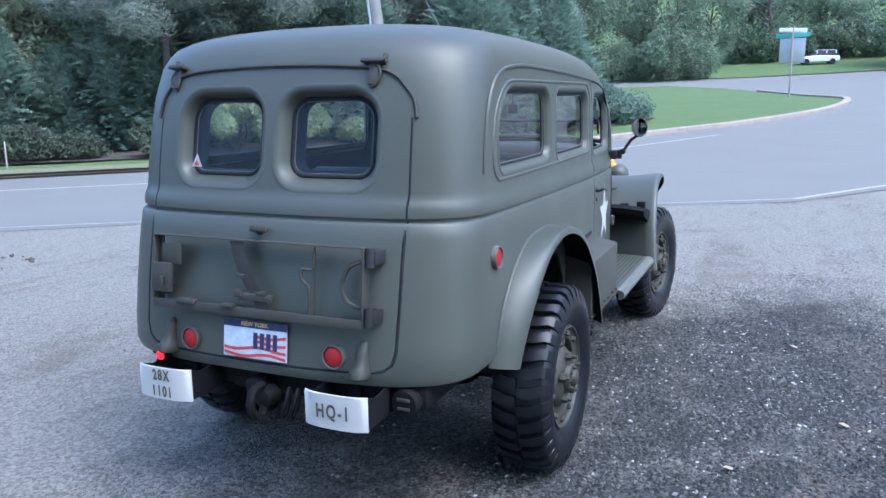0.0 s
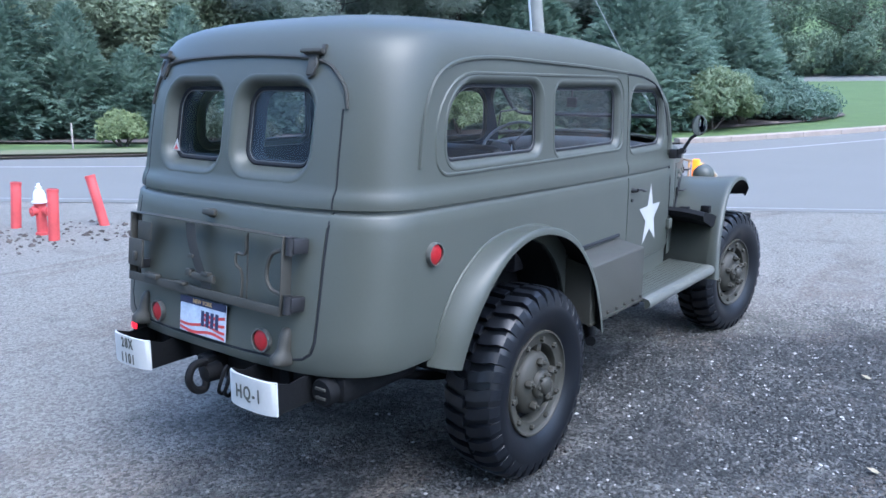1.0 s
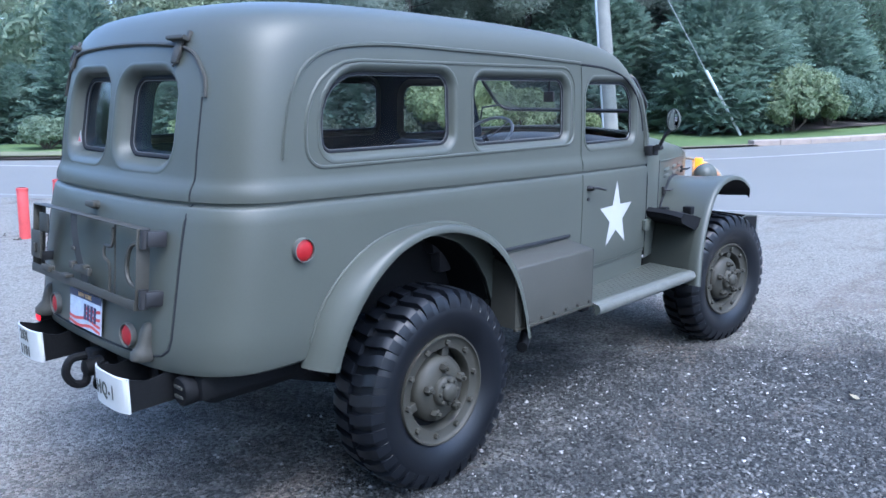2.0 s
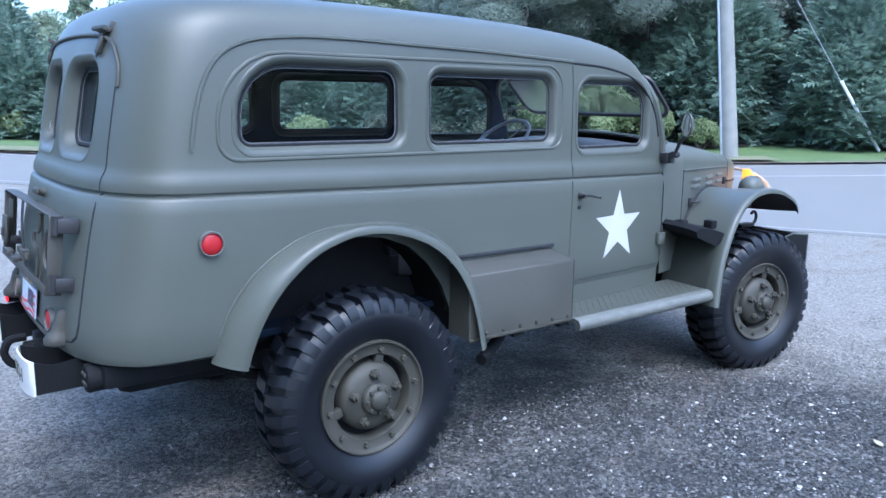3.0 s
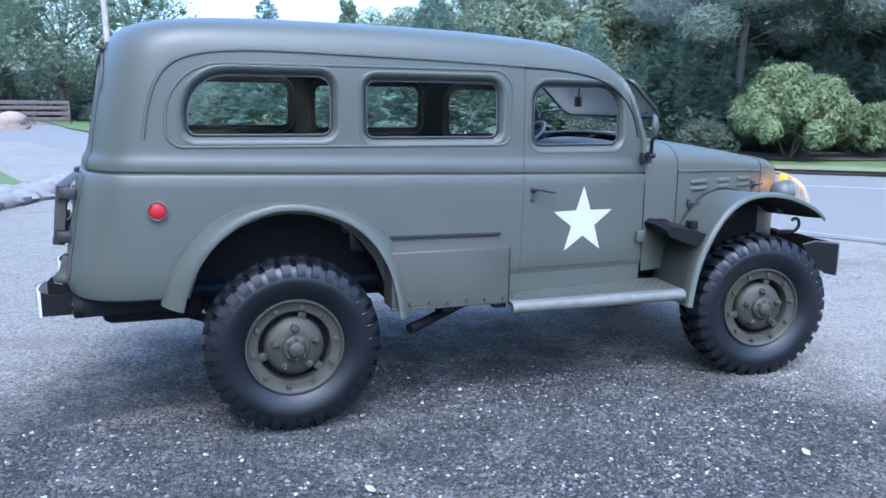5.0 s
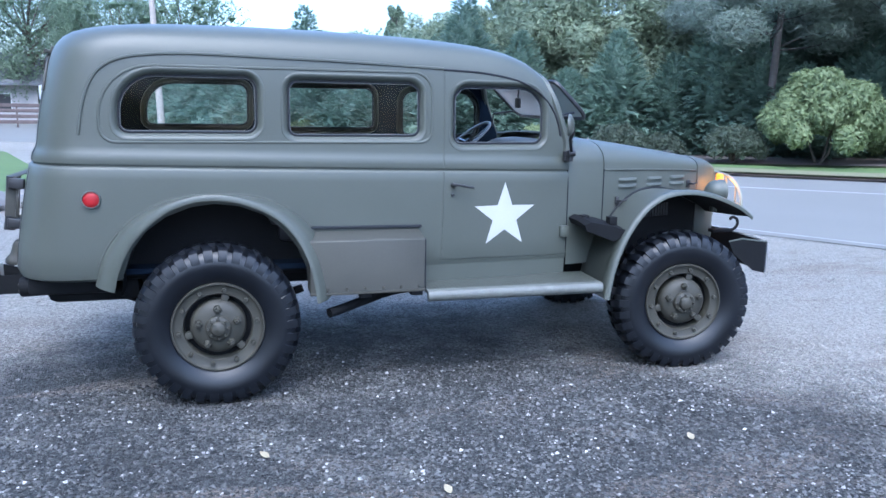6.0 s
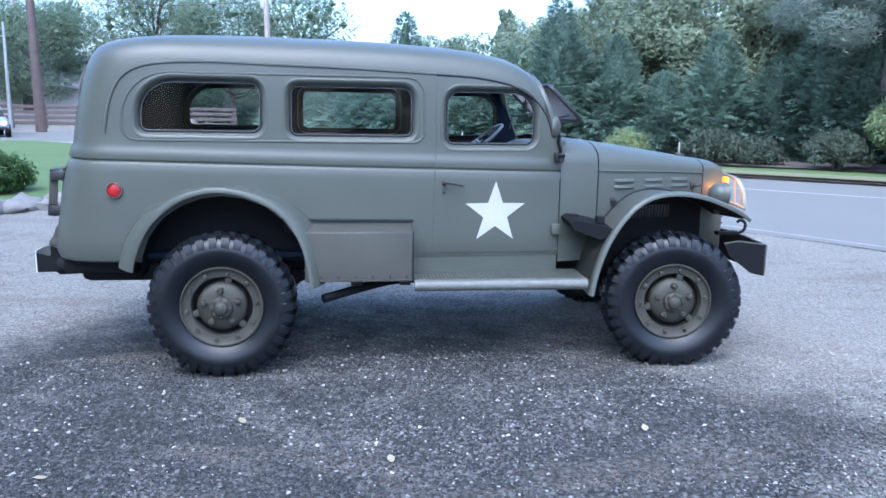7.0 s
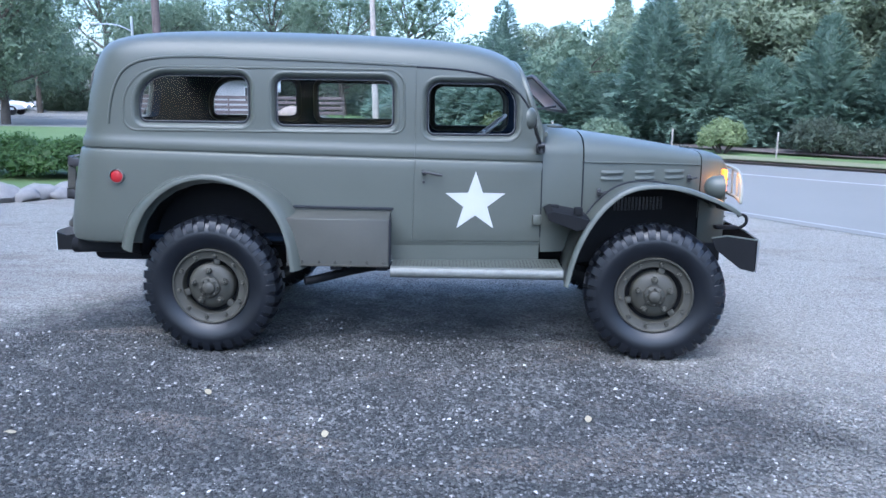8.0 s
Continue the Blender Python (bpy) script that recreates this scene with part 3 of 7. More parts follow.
def reflector(m, r, name="red_reflector"):
    """A red lens in an olive rim, looking along x."""
    bm = bmesh.new()
    lathe(bm, [(0, r * 1.13), (0.018, r * 1.13), (0.024, r * 1.09), (0.024, r * 1.0), (0.016, r * 0.98)], (0, 0, 0), "x", 28)
    rim = part(name, moved(bm, m), REFLECTOR_RIM, truck, "round red reflector in a thin dull metal rim")
    bm = bmesh.new()
    lathe(bm, [(0.012, r), (0.019, r * 0.8), (0.022, r * 0.4), (0.023, 0.0005)], (0, 0, 0), "x", 28)
    part("lens", moved(bm, m), RED_LENS, rim)


for s in (-1, 1):
    reflector(rear_pose(s * 0.34 - 0.02, 0.812, -0.004), 0.042)
    y = s * side_y(-0.62, 1.139)
    reflector(pose(-0.62, y - s * 0.004, 1.139, 0, 0, 90 * s), 0.042, "side_reflector")
    # catches at the foot of the tailgate
    bm = bmesh.new()
    rings(bm, [[Vector((d * max(0.0, math.sin(a)) ** 0.7, c - w * math.cos(a), z)) for a in [math.pi * k / 10 for k in range(11)]] for z, w, d, c in ((0.082, 0.006, 0.008, 0.004), (0.075, 0.017, 0.018, 0.003), (0.055, 0.024, 0.030, 0.002), (0.025, 0.025, 0.036, 0), (0.0, 0.024, 0.042, 0), (-0.018, 0.030, 0.056, -0.004), (-0.032, 0.040, 0.066, -0.008), (-0.055, 0.042, 0.066, -0.008), (-0.062, 0.036, 0.058, -0.006))], True, True, True)
    part("tailgate_hinge", moved(bm, rear_pose(s * 0.455 - 0.02, 0.80, -0.003)), RACK, truck)
    # hinges of the upper hatch
    bm = bmesh.new()
    box(bm, 0.0, 0.045, -0.055, 0.055, 0.012, 0.032, 0.005)
    box(bm, 0.0, 0.02, -0.025, 0.025, -0.09, 0.02, 0.008)
    tube(bm, [(0.035, -0.06, 0.022), (0.035, 0.06, 0.022)], 0.011, 8)
    box(bm, -0.01, 0.012, -0.045 * s - 0.012, -0.045 * s + 0.012, 0.02, 0.065, 0.004)
    tube(bm, smooth_path([(0.02, -0.02 * s, 0.0), (0.022, -0.035 * s, -0.04), (0.014, -0.015 * s, -0.085), (0.006, 0.012 * s, -0.10)], 4), 0.006, 6)
    part("hatch_hinge", moved(bm, rear_pose(s * 0.475 + 0.035, 1.888, 0.0) @ Matrix.Scale(0.82, 4)), RACK, truck)
    # rain channel that runs from the hinges down beside the hatch
bm = bmesh.new()
chan = [(0.618, 1.70), (0.602, 1.77), (0.56, 1.825), (0.52, 1.86), (0.45, 1.883), (0.3, 1.897), (0.0, 1.905)]
chan += [(-y, z) for y, z in chan[-2::-1]]
tube(bm, smooth_path([on_rear(y, z, 0.006) for y, z in chan], 4), 0.0075, 6)
part("rain_channel", bm, RACK, truck)

# handle of the tailgate
bm = bmesh.new()
lathe(bm, [(0, 0.02), (0.03, 0.016), (0.032, 0.001)], (0, 0, 0), "x", 14)
box(bm, 0.024, 0.046, -0.03, 0.055, -0.012, 0.014, 0.009)
part("tailgate_handle", moved(bm, rear_pose(0.0, 1.268, -0.002)), PAINT_WORN, truck)

# hinged carrier frame on the tailgate
rack = new("carrier_rack")
rack.parent = truck
rack.matrix_basis = pose(-1.088, -0.01, 1.088, 0, 6, 0)
tagged(rack, "hinged olive angle-iron carrier frame with straps")


def rack_part(name, fill, mat=RACK, label=""):
    bm = bmesh.new()
    fill(bm)
    return part(name, bm, mat, rack, label)


HW, HH = 0.492, 0.150
rack_part("frame_rail", lambda bm: box(bm, -0.022, 0.03, -HW, HW, HH - 0.005, HH, 0.002))
rack_part("frame_rail", lambda bm: (box(bm, -0.02, 0.03, -HW, HW, -HH, -HH + 0.006, 0.002), box(bm, -0.026, -0.02, -HW, HW, -HH, -HH + 0.036, 0.002)))
for s in (-1, 1):
    rack_part("frame_rail", lambda bm: (box(bm, -0.022, 0.03, s * HW - 0.004, s * HW + 0.004, -HH, HH, 0.002), box(bm, 0.012, 0.02, s * (HW - 0.012) - 0.012, s * (HW - 0.012) + 0.012, -HH + 0.006, HH - 0.006, 0.002)))
for z in (-0.105, 0.115):
    rack_part("rack_hinge", lambda bm: (box(bm, 0.0, 0.075, -HW - 0.045, -HW - 0.004, z - 0.028, z + 0.028, 0.006), tube(bm, [(0.0, -HW - 0.02, z - 0.035), (0.0, -HW - 0.02, z + 0.035)], 0.017, 10)), BLACK, "black hinge block")
rack_part("stay", lambda bm: box(bm, 0.0, 0.09, HW - 0.05, HW - 0.03, -0.1, -0.06, 0.003), BLACK)
# square pads, strap with its buckle, bent rods and clips
rack_part("pad_plate", lambda bm: box(bm, -0.012, -0.004, 0.355, 0.455, 0.03, 0.115, 0.004))
rack_part("pad_plate", lambda bm: (box(bm, -0.03, -0.018, 0.39, 0.495, -0.085, 0.035, 0.004), box(bm, -0.042, -0.03, 0.425, 0.445, -0.06, -0.02, 0.004)))
rack_part("clip", lambda bm: box(bm, -0.04, -0.01, 0.27, 0.36, -0.125, -0.1, 0.006))
rack_part("clip", lambda bm: box(bm, -0.045, -0.01, 0.075, 0.135, -0.118, -0.104, 0.004))


def strap(bm):
    line_ = [(0.075, 0.142), (0.055, 0.08), (0.025, 0.02), (-0.01, -0.04), (-0.04, -0.08), (-0.06, -0.142)]
    row = []
    for (y, z) in smooth_path([(0, y, z) for y, z in line_], 3) and [(p.y, p.z) for p in smooth_path([(0, y, z) for y, z in line_], 3)]:
        x = -0.006 - 0.012 * math.cos(z * 9)
        row.append([Vector((x - 0.004, y + 0.032, z)), Vector((x - 0.007, y, z)), Vector((x - 0.004, y - 0.032, z)), Vector((x + 0.002, y, z))])
    rings(bm, row, True, True, True)


rack_part("strap", strap, CANVAS, "dark webbing strap")
rack_part("buckle", lambda bm: (box(bm, -0.028, -0.008, -0.1, 0.06, -0.085, -0.055, 0.006), box(bm, -0.034, -0.008, -0.075, -0.03, -0.06, -0.045, 0.003), box(bm, -0.034, -0.008, 0.04, 0.075, -0.075, -0.045, 0.005), box(bm, -0.03, -0.012, 0.03, 0.065, 0.0, 0.018, 0.004)))
rack_part("bent_rod", lambda bm: tube(bm, smooth_path([(-0.01, -0.28, 0.13), (-0.012, -0.275, 0.06), (-0.02, -0.235, 0.055), (-0.022, -0.235, 0.015), (-0.014, -0.262, -0.02), (-0.012, -0.262, -0.14)], 5), 0.007, 6))
rack_part("hoop", lambda bm: tube(bm, smooth_path([(0.0, -0.49, 0.105), (-0.012, -0.43, 0.075), (-0.014, -0.405, 0.0), (-0.012, -0.43, -0.055), (0.0, -0.49, -0.075)], 6), 0.009, 6))
rack_part("back_wire", lambda bm: tube(bm, [(0.0, -0.275, 0.14), (0.0, -0.28, -0.14)], 0.004, 6))

# number plate with bars in place of its number
plate_m = rear_pose(-0.008, 0.843, 0.014)
PLATE_BLUE = surface("plate_navy", (0.02, 0.03, 0.09), 0.35, vary=0.1)
PLATE_PALE = surface("plate_pale_print", (0.55, 0.62, 0.72), 0.35, vary=0.25, scale=18)
PLATE_RED = surface("plate_red_stripe", (0.5, 0.06, 0.06), 0.35, vary=0.15)
PLATE_GOLD = surface("plate_gold_letters", (0.62, 0.42, 0.2), 0.4, vary=0.1)
bm = bmesh.new()
box(bm, -0.004, 0.0, -0.152, 0.152, -0.076, 0.076, 0.002)
plate = part("number_plate", moved(bm, plate_m), PLATE_PALE, truck, "navy-topped number plate with red stripes")
bm = bmesh.new()
box(bm, 0.0005, 0.002, -0.152, 0.152, 0.046, 0.076)
part("plate_header", moved(bm, plate_m), PLATE_BLUE, plate)
for k in range(4):
    bm = bmesh.new()
    z0 = -0.062 + 0.026 * k
    pts = [(y, z0 + 0.007 * math.sin(y * 26 + k)) for y in np.linspace(0.0 if k > 1 else -0.146, 0.148, 12)]
    rings(bm, [[Vector((0.0022, y, z - 0.006)) for y, z in pts], [Vector((0.0022, y, z + 0.006)) for y, z in pts]], False)
    part("red_stripe", moved(bm, plate_m), PLATE_RED, plate)
for k in range(4):
    bm = bmesh.new()
    y0 = 0.005 + 0.031 * k
    box(bm, 0.0025, 0.0035, y0 - 0.010, y0 + 0.010, -0.035, 0.03)
    part("number_bar", moved(bm, plate_m), PLATE_BLUE, plate)


def lettering(text, size, mat, parent, m, name="lettering", spacing=1.0, thick=0.0):
    """Words in the built-in font; x to the right and y up on the face at m."""
    cu = bpy.data.curves.new(name, "FONT")
    cu.body, cu.size, cu.align_x, cu.align_y = text, size, "CENTER", "CENTER"
    cu.extrude, cu.space_character, cu.offset = 0.0008, spacing, thick
    cu.materials.append(mat)
    ob = new(name, cu)
    ob.parent = parent
    ob.matrix_basis = m
    return ob


FACE = Matrix(((0, 0, 1, 0), (1, 0, 0, 0), (0, 1, 0, 0), (0, 0, 0, 1)))
lettering("NEW YORK", 0.024, PLATE_GOLD, plate, plate_m @ Matrix.Translation((0.003, 0, 0.061)) @ FACE, thick=0.0006)

# white bumperettes on their arms, with stencilled marks
for s, rows in ((-1, (("HQ-1", 0.074, 0.0),)), (1, (("28X", 0.062, 0.034), ("1101", 0.062, -0.034)))):
    c = s * 0.415 - (0.012 if s < 0 else 0.035)
    loops = []
    for k in range(21):
        t = -1 + 0.1 * k
        y = c + 0.133 * t
        x = -1.222 + 0.022 * abs(t) ** 3
        loops.append([Vector((x, y, 0.582)), Vector((x, y, 0.715 - 0.006 * abs(t) ** 2)), Vector((x + 0.007, y, 0.715)), Vector((x + 0.007, y, 0.582))])
    bm = bmesh.new()
    rings(bm, loops, True, True, True)
    bp = part("bumperette", bm, WHITE, truck, "white painted steel bumperette with stencilled marks", smooth=50)
    for text, size, dz in rows:
        lettering(text, size, STENCIL, bp, Matrix.Translation((-1.2245, c, 0.648 + dz)) @ Matrix(((0, 0, -1, 0), (-1, 0, 0, 0), (0, 1, 0, 0), (0, 0, 0, 1))) @ Matrix.Diagonal((0.68, 1, 1, 1)), thick=0.0016, spacing=1.3)
    for e in (-1, 1):
        bm = bmesh.new()
        y = c + e * 0.128
        rings(bm, [[Vector((x, y + d, z)) for x, z in ((-1.20, 0.712), (-1.13, 0.69), (-1.05, 0.70), (-0.92, 0.66), (-0.92, 0.59), (-1.20, 0.586))] for d in (-0.004, 0.004)], True, True, True)
        part("bumperette_arm", bm, CHASSIS_SHADE, bp, "dark steel arm")
# tail lamp over the bumperette, glowing red
bm = bmesh.new()
lathe(bm, [(0.09, 0.012), (0.07, 0.02), (0.0, 0.023), (-0.012, 0.023)], (-1.115, 0.47, 0.728), "x", 20)
lamp = part("tail_lamp", bm, CHASSIS_SHADE, truck, "small olive tail lamp with lit red lens")
bm = bmesh.new()
lathe(bm, [(-0.008, 0.021), (-0.018, 0.016), (-0.022, 0.0005)], (-1.115, 0.47, 0.728), "x", 20)
part("lens", bm, glow_material("lit_red_lens", (0.8, 0.01, 0.02), 0.5), lamp)
# dark round socket under the other corner
bm = bmesh.new()
lathe(bm, [(0.14, 0.03), (0.1, 0.052), (0.0, 0.056), (-0.008, 0.05), (-0.01, 0.0005)], (-1.03, -0.625, 0.640), "x", 24)
sock = part("blackout_lamp", bm, CHASSIS_SHADE, truck, "dark round lamp body under the corner")
for dz in (-0.018, 0.018):
    bm = bmesh.new()
    box(bm, -1.046, -1.037, -0.652, -0.598, 0.640 + dz - 0.006, 0.640 + dz + 0.006, 0.003)
    part("lamp_slit", bm, RACK, sock)
# towing hook in the middle
bm = bmesh.new()
box(bm, -1.10, -0.95, -0.02, 0.06, 0.58, 0.67, 0.012)
lathe(bm, [(0, 0.04), (-0.07, 0.035), (-0.08, 0.015)], (-1.08, -0.06, 0.62), "x", 16, cap1=True)
hook = part("towing_pintle", bm, CHASSIS_SHADE, truck, "dark towing pintle hook")
bm = bmesh.new()
tube(bm, smooth_path([(-1.14, -0.06, 0.675), (-1.20, -0.06, 0.67), (-1.225, -0.06, 0.62), (-1.20, -0.06, 0.57), (-1.155, -0.06, 0.56), (-1.14, -0.06, 0.595)], 5), 0.017, 8)
part("hook", bm, CHASSIS_SHADE, hook)
for y in (-0.17, -0.21):
    bm = bmesh.new()
    tube(bm, smooth_path([(-1.12, y, 0.67), (-1.15, y, 0.62), (-1.15, y + 0.02, 0.57), (-1.12, y + 0.03, 0.55), (-1.10, y + 0.02, 0.60)], 4, True), 0.008, 6, True)
    part("chain_link", bm, CHASSIS_SHADE, hook)
# sticker in the rear window
bm = bmesh.new()
ym = 0.395
bm.faces.new([bm.verts.new(on_rear(y, z, -0.034)) for y, z in ((ym + 0.03, 1.50), (ym - 0.03, 1.50), (ym, 1.555))])
part("window_sticker", bm, WHITE, truck, "small white and red triangular sticker")
bm = bmesh.new()
bm.faces.new([bm.verts.new(on_rear(y, z, -0.032)) for y, z in ((ym + 0.018, 1.505), (ym - 0.018, 1.505), (ym, 1.53))])
part("sticker_mark", bm, PLATE_RED, truck)

# ---- truck details: side ----
for s in (-1, 1):
    # locker between the fender and the step
    bm = bmesh.new()
    loops = []
    for x in (0.50, 1.158):
        yb = side_y(x, 0.9) - 0.01
        loops.append([Vector((x, s * yb, 0.60)), Vector((x, s * yb, 0.935)), Vector((x, s * 0.966, 0.902)), Vector((x, s * 0.973, 0.895)), Vector((x, s * 0.973, 0.60))])
    rings(bm, loops, True, True, True)
    bmesh.ops.bevel(bm, geom=bm.edges[:], offset=0.003, segments=1, affect="EDGES")
    locker = part("side_locker", bm, LOCKER_PAINT, truck)
    bm = bmesh.new()
    box(bm, 0.50, 1.158, min(s * 0.960, s * 0.981), max(s * 0.960, s * 0.981), 0.592, 0.606, 0.002)
    part("locker_flange", bm, PAINT_WORN, locker)
    nb = bmesh.new()
    bolt(nb, (0, 0, 0), 0.009, 0.014, "y", s)
    made = part("locker_bolt", nb, PAINT_WORN, locker)
    for k in range(6):
        q = made if k == 0 else new("locker_bolt", made.data)
        q.parent = locker
        q.matrix_basis = Matrix.Translation((0.60 + 0.105 * k, s * 0.973, 0.622))
    for x in (0.78, 1.08):
        bm = bmesh.new()
        box(bm, x, x + 0.07, min(s * 0.90, s * 0.965), max(s * 0.90, s * 0.965), 0.565, 0.595, 0.004)
        part("locker_bracket", bm, CHASSIS_SHADE, locker)
    bm = bmesh.new()
    tube(bm, [on_side(x, 0.956 - 0.014 * (x - 0.5), s, 0.004) for x in np.linspace(0.50, 1.165, 10)], 0.010, 6)
    lathe(bm, [(0, 0.010), (s * 0.010, 0.010)], on_side(1.168, 0.947, s), "y", 10, cap1=True)
    part("locker_rail", bm, SEAM, truck)
    # dark strip added where the locker end falls into shade
    bm = bmesh.new()
    box(bm, 1.159, 1.167, min(s * 0.89, s * 0.968), max(s * 0.89, s * 0.968), 0.60, 0.897, 0.001)
    part("locker_gap", bm, SEAM, locker, "dark strip drawn for the shaded gap at the locker end")
    # step with a bright rolled edge
    bm = bmesh.new()
    loops = []
    for x in (1.172, 2.275):
        row = [(0.70, 0.606), (0.95, 0.598), (0.985, 0.597), (1.005, 0.590), (1.016, 0.577), (1.018, 0.560), (1.012, 0.545), (1.0, 0.537), (0.985, 0.540), (0.985, 0.575), (0.70, 0.585)]
        loops.append([Vector((x, s * y, z)) for y, z in row])
    rings(bm, loops, True, True, True)
    board = part("running_board", bm, PAINT, truck, "olive step with a worn bright edge")
    bm = bmesh.new()
    loops = []
    for x in (1.171, 2.276):
        row = [(0.975, 0.600), (1.008, 0.593), (1.0195, 0.578), (1.0215, 0.560), (1.015, 0.543), (1.0, 0.534)]
        loops.append([Vector((x, s * y, z)) for y, z in row] + [Vector((x, s * (y - 0.003), z - 0.002)) for y, z in row[::-1]])
    rings(bm, loops, True, True, True)
    part("edge_strip", bm, surface("rubbed_step_edge" + ("_far" if s > 0 else ""), (0.115, 0.12, 0.108), 0.45, vary=0.25, scale=20), board, "rubbed paler metal edge")
    bm = bmesh.new()
    for i in range(46):
        for j in range(9):
            x, y = 1.20 + 0.0232 * i, 0.735 + 0.026 * j
            a = 0.7 if (i + j) % 2 else -0.7
            c, d = math.cos(a), math.sin(a)
            z = 0.6075 - 0.03 * (y - 0.70)
            vs = [bm.verts.new((x + c * 0.009, s * (y + d * 0.009), z)), bm.verts.new((x - d * 0.003, s * (y + c * 0.003), z + 0.002)), bm.verts.new((x - c * 0.009, s * (y - d * 0.009), z)), bm.verts.new((x + d * 0.003, s * (y - c * 0.003), z + 0.002))]
            bm.faces.new(vs)
    part("tread_pattern", bm, PAINT_WORN, board, kind="stuff", smooth=0)
    # sill under the door
    bm = bmesh.new()
    rings(bm, [[on_side(x, 0.715, s, -0.004) for x in np.linspace(1.16, 2.146, 8)], [Vector((x, s * (side_y(x, 0.715) - 0.006), 0.60)) for x in np.linspace(1.16, 2.146, 8)], [Vector((x, s * (side_y(x, 0.715) - 0.1), 0.60)) for x in np.linspace(1.16, 2.146, 8)]], False)
    part("door_sill", bm, PAINT, truck)
    # door handle and lock
    bm = bmesh.new()
    p = on_side(1.375, 1.185, s)
    lathe(bm, [(0, 0.017), (s * 0.012, 0.015), (s * 0.03, 0.010), (s * 0.04, 0.009)], p, "y", 12, cap1=True)
    tube(bm, smooth_path([p + Vector((-0.012, s * 0.04, 0.006)), p + Vector((0.03, s * 0.046, 0.004)), p + Vector((0.075, s * 0.044, -0.006)), p + Vector((0.118, s * 0.038, -0.012))], 4), 0.008, 8)
    handle = part("door_handle", bm, BLACK, truck)
    bm = bmesh.new()
    lathe(bm, [(0, 0.011), (s * 0.008, 0.010)], on_side(1.372, 1.125, s), "y", 12, cap1=True)
    part("door_lock", bm, BLACK, handle)
    # door hinges
    for z in (0.88, 1.2):
        bm = bmesh.new()
        q = on_side(2.125, z, s)
        box(bm, q.x - 0.03, q.x + 0.03, min(q.y, q.y + s * 0.03), max(q.y, q.y + s * 0.03), z - 0.035, z + 0.035, 0.008)
        part("door_hinge", bm, PAINT, truck) if z < 1 else bm.free()
    # door front gap
    bm = bmesh.new()
    tube(bm, [Vector((2.149, s * (side_y(2.14, z) + 0.0), z)) for z in np.linspace(0.70, 1.42, 10)], 0.004, 5)
    part("door_gap", bm, SEAM, truck)

s = -1
# mirror on its arm
bm = bmesh.new()
base = Vector((2.13, s * 0.715, 1.355))
box(bm, base.x - 0.03, base.x + 0.03, min(base.y, base.y + s * 0.05), max(base.y, base.y + s * 0.05), base.z - 0.035, base.z + 0.03, 0.01)
lathe(bm, [(-0.03, 0.02), (0.03, 0.02)], base + Vector((0, s * 0.06, 0)), "z", 10, True, True)
head = Vector((2.045, s * 0.928, 1.548))
elbow = base + Vector((-0.005, s * 0.085, 0.02))
tube(bm, [base + Vector((0, s * 0.04, 0)), elbow, elbow.lerp(head, 0.5) + Vector((0, 0, 0.0)), head + Vector((0.03, -s * 0.01, -0.05))], 0.011, 8)
lathe(bm, [(-0.022, 0.02), (0.022, 0.02)], elbow, "x", 10, True, True)
tube(bm, [head + Vector((0.03, -s * 0.01, -0.06)), head + Vector((0.028, 0, 0.0))], 0.008, 6)
arm = part("mirror_arm", bm, BLACK, truck, "black mirror arm with clamps")
bm = bmesh.new()
lathe(bm, [(0.03, 0.0005), (0.028, 0.03), (0.016, 0.056), (0.004, 0.066), (-0.004, 0.067), (-0.006, 0.062)], (0, 0, 0), "x", 28)
turn = Matrix.Translation(head) @ Matrix.Rotation(radians(29 * s), 4, "Z")
part("mirror_shell", moved(bm, turn), PAINT, arm)
bm = bmesh.new()
lathe(bm, [(-0.004, 0.063), (-0.008, 0.04), (-0.009, 0.0005)], (0, 0, 0), "x", 28)
mir, mn, ml, mp = material("mirror_glass")
mp.inputs["Metallic"].default_value, mp.inputs["Roughness"].default_value = 1.0, 0.03
mp.inputs["Base Color"].default_value = (0.85, 0.88, 0.9, 1)
part("mirror_face", moved(bm, turn), mir, arm)

# exhaust pipe below the locker
bm = bmesh.new()
tube(bm, smooth_path([(1.3, -0.45, 0.50), (1.05, -0.62, 0.52), (0.85, -0.78, 0.51), (0.68, -0.89, 0.487), (0.61, -0.93, 0.478)], 5), 0.028, 12)
pipe = part("exhaust_pipe", bm, CHASSIS_SHADE, truck, "dark exhaust tailpipe")
bm = bmesh.new()
box(bm, 0.82, 0.86, -0.80, -0.72, 0.50, 0.60, 0.004)
part("pipe_hanger", bm, CHASSIS_SHADE, pipe)

